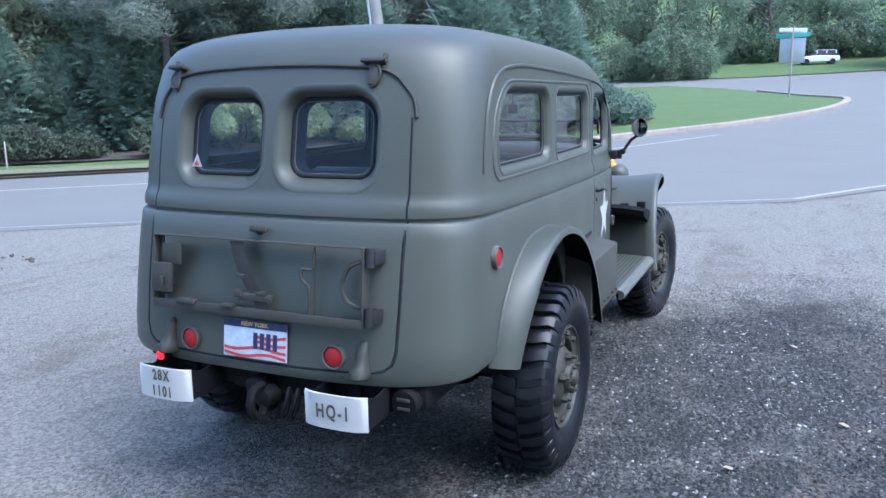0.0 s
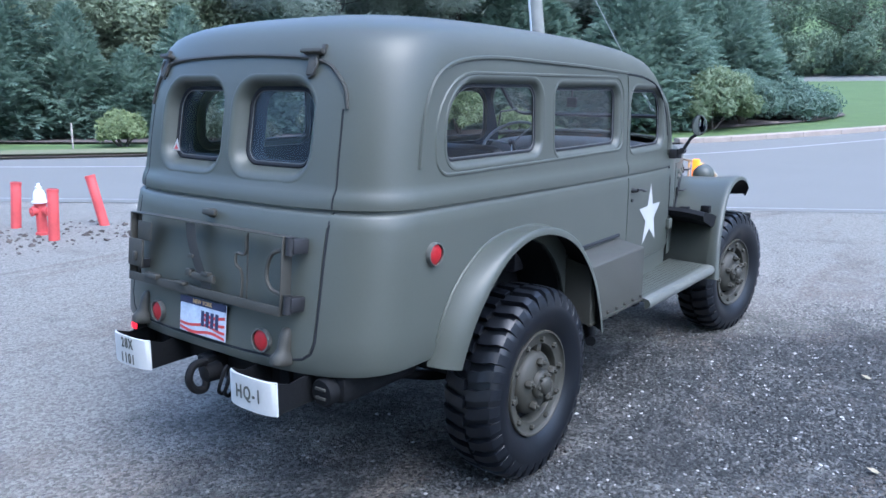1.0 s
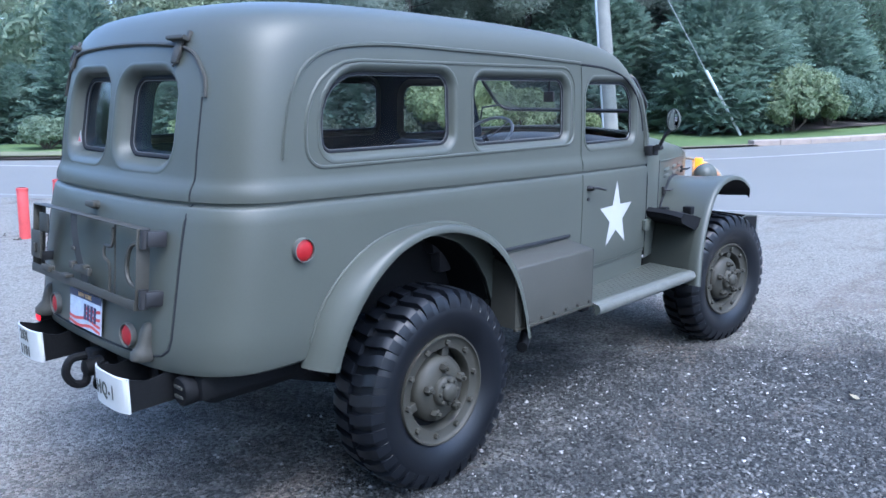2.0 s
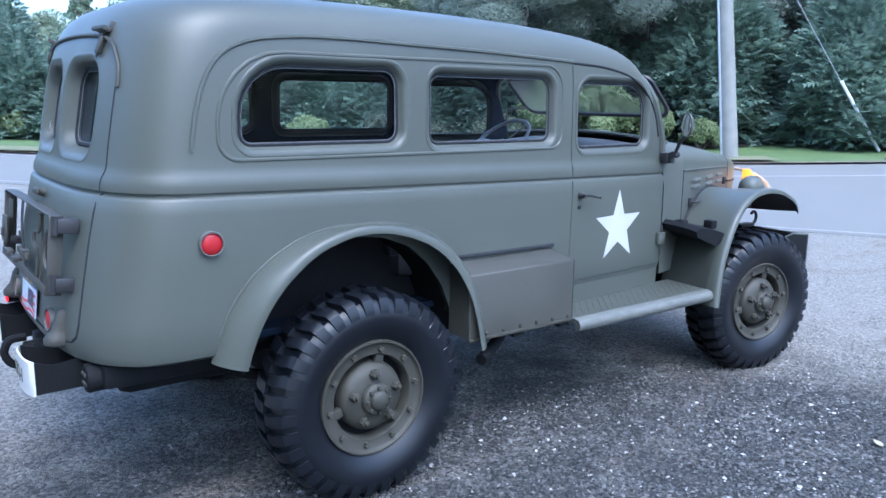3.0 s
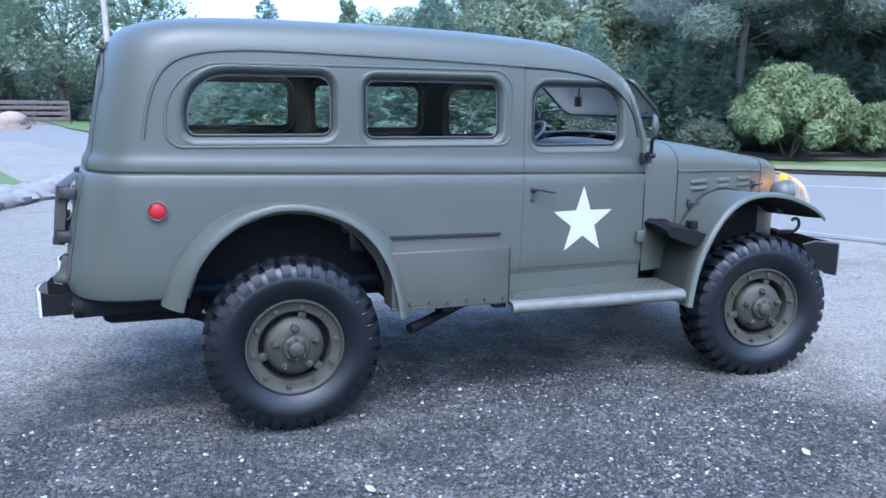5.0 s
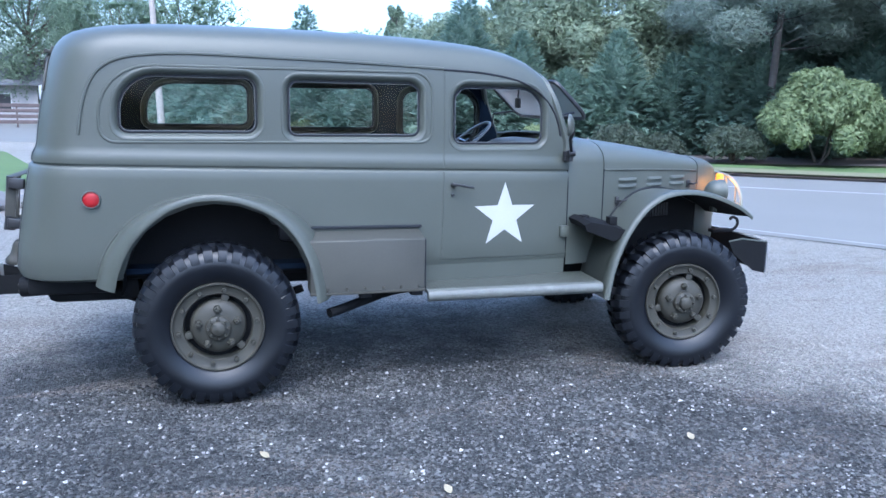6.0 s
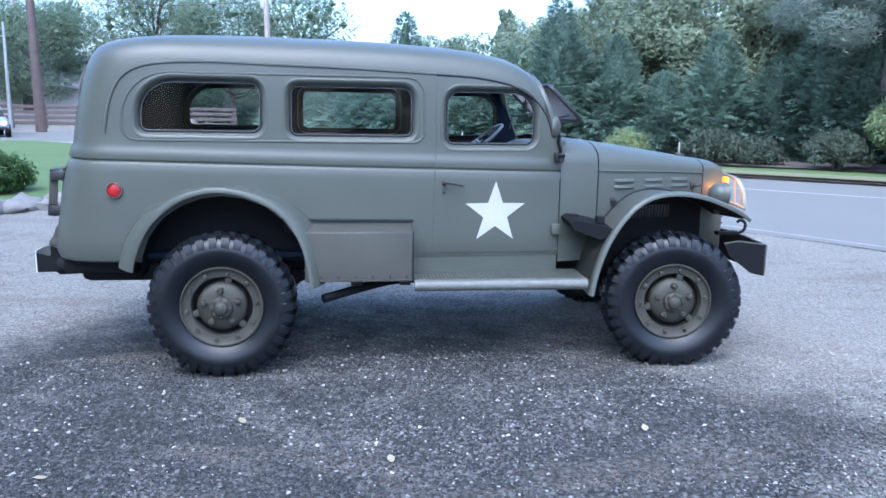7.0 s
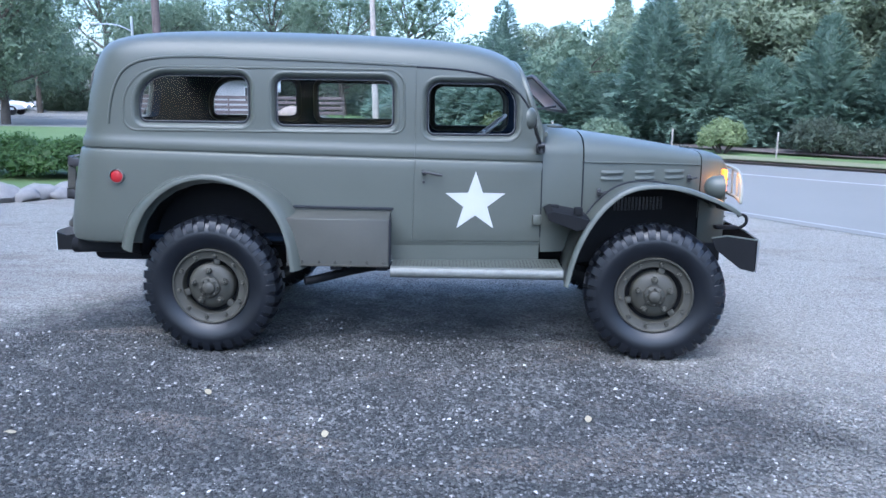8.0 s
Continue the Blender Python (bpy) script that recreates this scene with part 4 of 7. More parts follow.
# ---- truck details: front ----
for s in (-1, 1):
    # dark carrier shelf behind the front fender
    bm = bmesh.new()
    loops = []
    for y in np.linspace(0.655, 0.955, 7):
        t = (y - 0.655) / 0.3
        drop = 0.02 * t ** 3
        loops.append([Vector((x, s * y, z - drop)) for x, z in ((2.165, 0.965), (2.205, 0.985), (2.36, 0.955), (2.44, 0.93), (2.425, 0.885), (2.36, 0.862), (2.33, 0.875), (2.18, 0.93))])
    rings(bm, loops, True, True, True)
    shelf = part("spare_wheel_carrier", bm, CHASSIS_SHADE, truck, "dark empty spare wheel carrier", smooth=30)
    for x, y in ((2.23, 0.80), (2.37, 0.90)):
        bm = bmesh.new()
        box(bm, x - 0.025, x + 0.025, min(s * (y - 0.03), s * (y + 0.03)), max(s * (y - 0.03), s * (y + 0.03)), 0.94, 0.99, 0.006)
        part("carrier_lug", bm, CHASSIS_SHADE, shelf)
    # splash apron: the rear face of the fender down to the step
    bm = bmesh.new()
    rings(bm, [[Vector((x, s * y, z)) for x, z in ((2.30, 0.58), (2.33, 0.72), (2.37, 0.82), (2.43, 0.92))] for y in (0.63, 0.95)], False)
    bmesh.ops.solidify(bm, geom=bm.faces[:], thickness=0.006)
    part("splash_apron", bm, PAINT, truck)
    # louvres in the side of the hood
    for x0, x1 in ((2.555, 2.715), (2.795, 2.945), (3.015, 3.165)):
        for z in (1.19, 1.148):
            bm = bmesh.new()
            rows = []
            for k in range(9):
                x = x0 + (x1 - x0) * k / 8
                e = min(1, min(k, 8 - k) / 1.0)
                w = hood_half(x) - 0.001
                rows.append([Vector((x, s * w, z + 0.013)), Vector((x, s * (w + 0.008 * e), z + 0.006)), Vector((x, s * (w + 0.013 * e), z - 0.006)), Vector((x, s * (w + 0.011 * e), z - 0.010)), Vector((x, s * w, z - 0.009))])
            rings(bm, rows, False, True, True)
            part("louvre", bm, PAINT, truck)
    for x, z in ((2.545, 1.06), (3.20, 1.145)):
        bm = bmesh.new()
        w = hood_half(x)
        box(bm, x - 0.014, x + 0.014, min(s * w, s * (w + 0.015)), max(s * w, s * (w + 0.015)), z - 0.03, z + 0.02, 0.004)
        tube(bm, [(x, s * (w + 0.015), z - 0.005), (x + 0.012, s * (w + 0.045), z - 0.004), (x + 0.045, s * (w + 0.05), z + 0.004)], 0.007, 6)
        part("hood_latch", bm, BLACK, truck)
    bm = bmesh.new()
    tube(bm, [Vector((x, s * (hood_half(x) + 0.002), lerp([(r[0], r[2]) for r in hood_rows], x) - 0.003)) for x in np.linspace(2.44, 3.29, 12)], 0.005, 6)
    part("hood_bead", bm, PAINT, truck)
    # gap at the cowl
    bm = bmesh.new()
    tube(bm, [Vector((2.4305, s * (0.6435), z)) for z in np.linspace(0.93, 1.262, 6)], 0.0055, 5)
    part("hood_gap", bm, SEAM, truck)
    # headlamp on the fender
    hl = Vector((3.355, s * 0.525, 1.093))
    bm = bmesh.new()
    lathe(bm, [(-0.075, 0.0005), (-0.070, 0.028), (-0.055, 0.054), (-0.028, 0.073), (0.0, 0.080), (0.025, 0.081), (0.030, 0.085), (0.042, 0.085), (0.046, 0.078)], hl, "x", 32)
    tube(bm, [hl + Vector((-0.01, 0, -0.09)), hl + Vector((-0.01, 0, -0.14))], 0.025, 10)
    head = part("headlamp", bm, PAINT, truck, "olive round headlamp, switched on")
    bm = bmesh.new()
    lathe(bm, [(0.038, 0.080), (0.050, 0.06), (0.057, 0.0005)], hl, "x", 28)
    part("lens", bm, glow_material("lit_headlamp_lens" if s < 0 else "lit_headlamp_lens_far", (1.0, 0.45, 0.08), 1.2), head, "glowing warm lens")
    # lit amber lamp between the nose and the headlamp
    al = Vector((3.44, s * 0.44, 1.125))
    bm = bmesh.new()
    box(bm, al.x - 0.02, al.x + 0.012, al.y - 0.03, al.y + 0.03, al.z - 0.075, al.z + 0.085, 0.012)
    amber = part("turn_signal", bm, glow_material("lit_amber_lens" if s < 0 else "lit_amber_lens_far", (1.0, 0.21, 0.006), 0.42), truck, "lit amber turn signal lamp")
    bm = bmesh.new()
    tube(bm, [al + Vector((-0.01, 0, -0.07)), al + Vector((-0.01, 0, -0.12))], 0.016, 8)
    part("lamp_stalk", bm, CHASSIS_SHADE, amber)
    ld = bpy.data.lights.new("turn_signal_light", "POINT")
    ld.energy, ld.color, ld.shadow_soft_size = 0.6, (1.0, 0.36, 0.03), 0.03
    lo = new("turn_signal_light", ld)
    lo.location = al + Vector((0.06, 0, 0.02))

# brush guard: upright bars under a bowed rail
# olive bars coloured paler, with the lamps' light put into the paint
GUARD = surface("lamp_lit_guard_tone", (0.22, 0.22, 0.18), 0.5, vary=0.12)
guard = new("brush_guard")
guard.parent = truck
tagged(guard, "olive steel brush guard bars")
top = [(-0.62, 1.0), (-0.60, 1.06), (-0.54, 1.12), (-0.44, 1.165), (-0.3, 1.19), (0, 1.20), (0.3, 1.19), (0.44, 1.165), (0.54, 1.12), (0.60, 1.06), (0.62, 1.0)]


def guard_x(y):
    return 3.60 - 0.10 * (abs(y) / 0.62) ** 2


bm = bmesh.new()
tube(bm, smooth_path([(guard_x(y) - 0.05 * max(0, z - 1.1), y, z) for y, z in top], 3), 0.012, 6)
part("guard_rail", bm, GUARD, guard)
bm = bmesh.new()
tube(bm, smooth_path([(guard_x(y), y, 1.0) for y in np.linspace(-0.62, 0.62, 9)], 3), 0.012, 6)
part("guard_rail", bm, GUARD, guard)
for y in np.linspace(-0.50, 0.50, 7):
    zt = lerp(top, y)
    bm = bmesh.new()
    tube(bm, [(guard_x(y), y, 1.0), (guard_x(y), y, 1.04), (guard_x(y) - 0.05 * max(0, zt - 1.1), y, zt)], 0.008, 6)
    part("guard_bar", bm, GUARD, guard)
# grille slats in the nose
bm = bmesh.new()
box(bm, 3.5185, 3.521, -0.25, 0.25, 0.72, 1.15)
part("radiator", bm, BLACK, truck)
for k in range(9):
    bm = bmesh.new()
    z = 0.76 + 0.045 * k
    box(bm, 3.515, 3.535, -0.25, 0.26, z - 0.006, z + 0.006, 0.003)
    part("grille_slat", bm, PAINT, truck)
# front bumper, its end plates and tow hooks
bm = bmesh.new()
rings(bm, [[Vector((x, y, z)) for y, x in ((-0.885, 3.535), (-0.86, 3.555), (-0.5, 3.60), (0.5, 3.60), (0.86, 3.555), (0.885, 3.535))] for z in (0.575, 0.79)], False)
bmesh.ops.solidify(bm, geom=bm.faces[:], thickness=0.008)
bumper = part("front_bumper", bm, WHITE, truck, "white painted steel front bumper")
for s in (-1, 1):
    bm = bmesh.new()
    rings(bm, [[Vector((x, s * y, z)) for x, z in ((3.53, 0.788), (3.53, 0.580), (3.44, 0.60), (3.28, 0.72), (3.24, 0.80), (3.34, 0.815))] for y in (0.872, 0.880)], True, True, True)
    part("end_plate", bm, CHASSIS_SHADE, bumper)
    bm = bmesh.new()
    tube(bm, [(3.535, s * 0.876, 0.790), (3.34, s * 0.876, 0.816), (3.24, s * 0.876, 0.801)], 0.006, 6)
    part("end_rim", bm, PAINT, bumper)
    bm = bmesh.new()
    rings(bm, [[Vector((x, s * y, z)) for x, y in ((3.546, 0.855), (3.588, 0.5), (3.588, 0.0))] for z in (0.58, 0.786)], False)
    part("bumper_liner", bm, CHASSIS_SHADE, bumper)
    bm = bmesh.new()
    tube(bm, smooth_path([(3.50, s * 0.43, 0.80), (3.57, s * 0.43, 0.80), (3.615, s * 0.43, 0.83), (3.615, s * 0.43, 0.875), (3.58, s * 0.43, 0.895), (3.555, s * 0.43, 0.88)], 4), 0.011, 8)
    box(bm, 3.40, 3.56, s * 0.43 - 0.03, s * 0.43 + 0.03, 0.79, 0.815, 0.005)
    part("tow_hook", bm, CHASSIS_SHADE, truck)

# windscreen surround, and the frame swung out from its top hinge
edge = []
for r in LEVELS:
    if r[0] > 1.40:
        edge.append(body_row(*r)[0])
loop = edge + [Vector((p.x, -p.y, p.z)) for p in edge[-2::-1]]
bm = bmesh.new()
tube(bm, [p + Vector((-0.012, 0, 0)) for p in loop], 0.024, 8)
part("windscreen_surround", bm, PAINT, truck)
bm = bmesh.new()
tube(bm, smooth_path([(2.165, -0.70, 1.44), (2.20, -0.35, 1.462), (2.21, 0, 1.472), (2.20, 0.35, 1.462), (2.165, 0.70, 1.44)], 4), 0.016, 8)
part("windscreen_sill", bm, PAINT, truck)
screen = new("windscreen_frame")
screen.parent = truck
screen.matrix_basis = pose(2.078, 0, 1.812, 0, 44, 0)
tagged(screen, "olive windscreen frame swung open on its top hinge")
bm = bmesh.new()
ws = rounded(-0.62, 0.62, 0.0, 0.325, (0.05, 0.05, 0.09, 0.09))
tube(bm, [Vector((z, y, 0)) for y, z in dense(ws, 0.1)], 0.014, 6, True)
part("screen_rail", bm, BLACK, screen)
bm = bmesh.new()
vs = [bm.verts.new((z, y, 0)) for y, z in ws]
bm.faces.new(vs)
pn = part("screen_pane", bm, SCREEN_GLASS, screen)
pn.visible_shadow = False
bm = bmesh.new()
tube(bm, [(2.03, 0, 1.86), (2.07, 0, 1.80), (2.065, 0, 1.70)], 0.006, 6)
box(bm, 2.055, 2.075, -0.04, 0.04, 1.645, 1.715, 0.008)
part("rear_view_mirror", bm, BLACK, truck, "black rear-view mirror on a stalk")
for s in (-1, 1):
    bm = bmesh.new()
    tube(bm, [(2.24, s * 0.56, 1.62), (2.10, s * 0.62, 1.60), (2.09, s * 0.63, 1.50)], 0.007, 6)
    part("screen_stay", bm, BLACK, truck)
# cowl ventilator lid and hood ornaments
bm = bmesh.new()
box(bm, 2.24, 2.35, -0.12, 0.12, 1.462, 1.482, 0.006)
part("cowl_ventilator", bm, PAINT, truck)
bm = bmesh.new()
box(bm, 3.24, 3.30, -0.03, 0.03, 1.325, 1.345, 0.006)
part("hood_catch", bm, PAINT_WORN, truck)

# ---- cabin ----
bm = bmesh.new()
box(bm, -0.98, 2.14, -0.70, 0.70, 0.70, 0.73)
part("cabin_floor", bm, SHADED_LINING, truck)
bm = bmesh.new()
loops = []
for x, zt in ((1.99, 1.36), (2.03, 1.41), (2.08, 1.435), (2.14, 1.44)):
    loops.append([Vector((x, y, zt - 0.05 * (abs(y) / 0.66) ** 3)) for y in np.linspace(-0.66, 0.66, 15)])
loops = [[Vector((1.99, p.y, 0.95)) for p in loops[0]]] + loops
rings(bm, loops, False)
part("dashboard", bm, DASH, truck, "grey-olive dashboard top")


def seat(x, y0, y1, z):
    bm = bmesh.new()
    box(bm, x, x + 0.48, y0, y1, z, z + 0.16, 0.04)
    ob = part("seat", bm, VINYL, truck, "black vinyl bench seat")
    bm = bmesh.new()
    box(bm, -0.06, 0.06, y0, y1, 0.0, 0.46, 0.045, pose(x + 0.02, 0, z + 0.10, 0, -10, 0))
    part("backrest", bm, VINYL, ob)


seat(1.28, -0.62, -0.06, 0.86)
seat(1.28, 0.06, 0.62, 0.86)
seat(0.35, -0.62, 0.62, 0.84)
seat(-0.5, -0.5, 0.5, 0.84)
bm = bmesh.new()
wm = Matrix.Translation((1.80, 0.34, 1.41)) @ Matrix.Rotation(radians(-38), 4, "Y")
tube(bm, [(0.205 * math.cos(a), 0.205 * math.sin(a), 0) for a in [2 * math.pi * k / 40 for k in range(40)]], 0.011, 8, True)
sw = part("steering_wheel", moved(bm, wm), GREY_RIM, truck, "thin-rimmed grey steering wheel")
for k in range(3):
    a = radians(90 + 120 * k)
    bm = bmesh.new()
    tube(bm, [(0, 0, -0.03), (0.2 * math.cos(a), 0.2 * math.sin(a), 0)], 0.006, 6)
    part("wheel_spoke", moved(bm, wm), STEEL, sw)
bm = bmesh.new()
tube(bm, [(0, 0, 0.0), (0, 0, -0.5)], 0.02, 8)
part("steering_column", moved(bm, wm), BLACK, sw)

# ---- chassis ----
for s in (-1, 1):
    bm = bmesh.new()
    box(bm, -1.02, 3.45, s * 0.40 - 0.03, s * 0.40 + 0.03, 0.56, 0.68, 0.006)
    part("frame_rail", bm, CHASSIS_SHADE, truck)
    for x in (0.0, 2.885):
        bm = bmesh.new()
        tube(bm, smooth_path([(x - 0.5, s * 0.52, 0.54), (x - 0.2, s * 0.52, 0.44), (x, s * 0.52, 0.42), (x + 0.2, s * 0.52, 0.44), (x + 0.5, s * 0.52, 0.54)], 4), 0.03, 4, flat=(0.03, 0.028))
        part("leaf_spring", bm, CHASSIS_SHADE, truck)
for x in (0.0, 2.885):
    bm = bmesh.new()
    lathe(bm, [(-0.76, 0.05), (-0.22, 0.05), (-0.16, 0.08), (-0.08, 0.15), (0, 0.17), (0.08, 0.15), (0.16, 0.08), (0.22, 0.05), (0.76, 0.05)], (x, 0, 0.44), "y", 20, True, True)
    part("axle", bm, CHASSIS_SHADE, truck)
bm = bmesh.new()
box(bm, -1.0, -0.94, -0.62, 0.62, 0.60, 0.70, 0.01)
part("rear_crossmember", bm, CHASSIS_SHADE, truck)
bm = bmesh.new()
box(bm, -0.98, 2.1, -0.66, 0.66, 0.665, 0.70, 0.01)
part("underbody", bm, CHASSIS_SHADE, truck)
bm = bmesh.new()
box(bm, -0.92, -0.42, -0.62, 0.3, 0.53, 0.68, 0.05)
part("fuel_tank", bm, CHASSIS_SHADE, truck)
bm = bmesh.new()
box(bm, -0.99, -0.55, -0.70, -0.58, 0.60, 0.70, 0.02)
part("body_outrigger", bm, CHASSIS_SHADE, truck)
bm = bmesh.new()
box(bm, 2.0, 3.35, -0.30, 0.30, 0.50, 0.95, 0.06)
part("engine_block", bm, CHASSIS_SHADE, truck)
bm = bmesh.new()
box(bm, 1.4, 2.0, -0.2, 0.2, 0.42, 0.66, 0.05)
part("gearbox", bm, CHASSIS_SHADE, truck)
for s in (-1, 1):
    bm = bmesh.new()
    xs_ = np.linspace(2.40, 3.28, 9)
    rings(bm, [[Vector((x, s * (hood_half(max(2.44, x)) + 0.010), 0.58)) for x in xs_], [Vector((x, s * (hood_half(max(2.44, x)) + 0.010), lerp(FRONT_ARCH, x) - 0.055)) for x in xs_]], False)
    inner = part("inner_fender", bm, CHASSIS_SHADE, truck)
    for k in range(14):
        x = 2.66 + 0.026 * k
        bm = bmesh.new()
        w = hood_half(x) + 0.010
        box(bm, x - 0.007, x + 0.007, min(s * w, s * (w + 0.008)), max(s * w, s * (w + 0.008)), 0.93, 1.02, 0.003)
        part("louvre", bm, BLACK, inner)


# ---- the ground and the road ----
def rise(x, y):
    """The land climbs gently beyond the road."""
    d = max(0.0, x - 14)
    e = max(0.0, x - 70)
    return 0.046 * d * d / (d + 9) + 0.0013 * e * e


def grid_values(lo, hi, fine_lo, fine_hi, step, growth=1.25):
    out = [fine_lo + step * k for k in range(int((fine_hi - fine_lo) / step) + 1)]
    for sgn, end in ((1, hi), (-1, lo)):
        v, st = (out[-1] if sgn > 0 else out[0]), step
        while sgn * v < sgn * end:
            st *= growth
            v += sgn * st
            out.append(v)
    return sorted(out)


def sheet(name, mat, poly, lift, label, category, step=0.8, kind="structure", bumps=0.0):
    """A surface that fills a plan outline and follows the land."""
    bm = bmesh.new()
    vs = [bm.verts.new((x, y, 0)) for x, y in poly]
    bm.faces.new(vs)
    bmesh.ops.triangulate(bm, faces=bm.faces[:])
    for axis in (0, 1):
        lo, hi = min(p[axis] for p in poly), max(p[axis] for p in poly)
        v = lo + step
        while v < hi:
            no = (1, 0, 0) if axis == 0 else (0, 1, 0)
            bmesh.ops.bisect_plane(bm, geom=bm.verts[:] + bm.edges[:] + bm.faces[:], plane_co=(v, v, 0), plane_no=no)
            v += step
    for v in bm.verts:
        v.co.z = rise(v.co.x, v.co.y) + lift + bumps * noise.noise(Vector((v.co.x * 0.3, v.co.y * 0.3, 0)))
    ob = part(name, bm, mat, None, "", smooth=0)
    for p in ob.data.polygons:
        p.use_smooth = True
        if p.normal.z < 0:
            p.flip()
    return tagged(ob, label, category, kind=kind)


def lane_and_shade(n, l, place):
    """0 on the dark loose gravel beside the truck, where truck shade is painted in too, 1 on the dusty, driven part of
    the lot.
    """
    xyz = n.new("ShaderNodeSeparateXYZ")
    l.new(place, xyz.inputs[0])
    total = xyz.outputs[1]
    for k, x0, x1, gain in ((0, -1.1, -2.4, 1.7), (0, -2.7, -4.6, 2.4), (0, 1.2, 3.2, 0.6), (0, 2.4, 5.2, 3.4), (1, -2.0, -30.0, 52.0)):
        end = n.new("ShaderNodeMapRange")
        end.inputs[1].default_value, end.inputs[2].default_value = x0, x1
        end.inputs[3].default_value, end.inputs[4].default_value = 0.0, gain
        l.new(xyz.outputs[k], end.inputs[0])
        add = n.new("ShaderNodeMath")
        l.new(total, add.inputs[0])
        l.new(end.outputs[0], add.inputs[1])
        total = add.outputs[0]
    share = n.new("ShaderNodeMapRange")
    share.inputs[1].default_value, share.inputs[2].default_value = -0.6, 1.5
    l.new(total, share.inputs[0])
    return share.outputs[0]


def gravel_material():
    m, n, l, p = material("gravel")
    co = n.new("ShaderNodeTexCoord")
    patch = n.new("ShaderNodeTexNoise")
    patch.inputs["Scale"].default_value = 0.33
    patch.inputs["Detail"].default_value = 6
    patch.inputs["Roughness"].default_value = 0.6
    vor = n.new("ShaderNodeTexVoronoi")
    vor.inputs["Scale"].default_value = 68
    vor2 = n.new("ShaderNodeTexVoronoi")
    vor2.inputs["Scale"].default_value = 130
    for t in (patch, vor, vor2):
        l.new(co.outputs["Object"], t.inputs["Vector"])
    r1 = n.new("ShaderNodeValToRGB")
    e = r1.color_ramp.elements
    e[0].position, e[1].position = 0.40, 0.70
    e[0].color, e[1].color = (0.036, 0.037, 0.036, 1), (0.245, 0.232, 0.205, 1)
    # a worn, dusty lane behind and beyond the truck; dark side includes painted shade
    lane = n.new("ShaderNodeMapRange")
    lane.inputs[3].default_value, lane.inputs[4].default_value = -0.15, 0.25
    worn = lane_and_shade(n, l, co.outputs["Object"])
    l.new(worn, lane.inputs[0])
    both = n.new("ShaderNodeMath")
    ragged = n.new("ShaderNodeTexNoise")
    ragged.inputs["Scale"].default_value = 2.6
    ragged.inputs["Detail"].default_value = 9
    ragged.inputs["Roughness"].default_value = 0.68
    l.new(co.outputs["Object"], ragged.inputs["Vector"])
    blot = n.new("ShaderNodeMix")
    blot.inputs[0].default_value = 0.5
    l.new(patch.outputs["Fac"], blot.inputs[2])
    l.new(ragged.outputs["Fac"], blot.inputs[3])
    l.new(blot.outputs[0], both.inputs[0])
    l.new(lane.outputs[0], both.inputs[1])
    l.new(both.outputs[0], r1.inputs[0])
    # brown bare earth shows through in streaks
    streak = n.new("ShaderNodeTexNoise")
    streak.inputs["Scale"].default_value = 0.8
    streak.inputs["Detail"].default_value = 7
    streak.inputs["Roughness"].default_value = 0.7
    streak.inputs["Distortion"].default_value = 0.6
    turn = n.new("ShaderNodeMapping")
    turn.inputs["Rotation"].default_value[2] = 0.5
    turn.inputs["Scale"].default_value = (0.55, 1.7, 1)
    l.new(co.outputs["Object"], turn.inputs["Vector"])
    l.new(turn.outputs[0], streak.inputs["Vector"])
    bare = n.new("ShaderNodeMapRange")
    bare.inputs[1].default_value, bare.inputs[2].default_value = 0.53, 0.66
    bare.inputs[4].default_value = 0.65
    l.new(streak.outputs["Fac"], bare.inputs[0])
    earth = n.new("ShaderNodeMix")
    earth.data_type = "RGBA"
    earth.inputs[7].default_value = (0.15, 0.124, 0.102, 1)
    l.new(bare.outputs[0], earth.inputs[0])
    l.new(r1.outputs[0], earth.inputs[6])
    sep = n.new("ShaderNodeSeparateColor")
    l.new(vor.outputs["Color"], sep.inputs[0])
    mr = n.new("ShaderNodeMapRange")
    mr.inputs[3].default_value, mr.inputs[4].default_value = 0.25, 2.1
    l.new(sep.outputs[0], mr.inputs[0])
    mul = n.new("ShaderNodeMix")
    mul.data_type, mul.blend_type = "RGBA", "MULTIPLY"
    mul.inputs[0].default_value = 1
    l.new(earth.outputs[2], mul.inputs[6])
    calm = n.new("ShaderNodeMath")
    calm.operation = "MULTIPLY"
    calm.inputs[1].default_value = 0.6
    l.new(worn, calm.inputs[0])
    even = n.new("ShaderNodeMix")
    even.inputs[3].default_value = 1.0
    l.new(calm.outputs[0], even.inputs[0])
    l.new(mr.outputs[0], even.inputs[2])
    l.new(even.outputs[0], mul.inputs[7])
    l.new(mul.outputs[2], p.inputs["Base Color"])
    p.inputs["Roughness"].default_value = 0.9
    b = n.new("ShaderNodeBump")
    b.inputs["Strength"].default_value = 1.0
    b.inputs["Distance"].default_value = 0.014
    add = n.new("ShaderNodeMath")
    l.new(vor.outputs["Distance"], add.inputs[0])
    l.new(vor2.outputs["Distance"], add.inputs[1])
    rut = n.new("ShaderNodeMath")
    rut.operation = "MULTIPLY_ADD"
    rut.inputs[1].default_value = -2.2
    l.new(ragged.outputs["Fac"], rut.inputs[0])
    l.new(add.outputs[0], rut.inputs[2])
    l.new(rut.outputs[0], b.inputs["Height"])
    b.invert = True
    l.new(b.outputs[0], p.inputs["Normal"])
    return m


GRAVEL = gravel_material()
ASPHALT = surface("worn_asphalt", (0.145, 0.143, 0.131), 0.85, vary=0.08, scale=0.5, fine=120, bump=0.5, rough_vary=0.05)
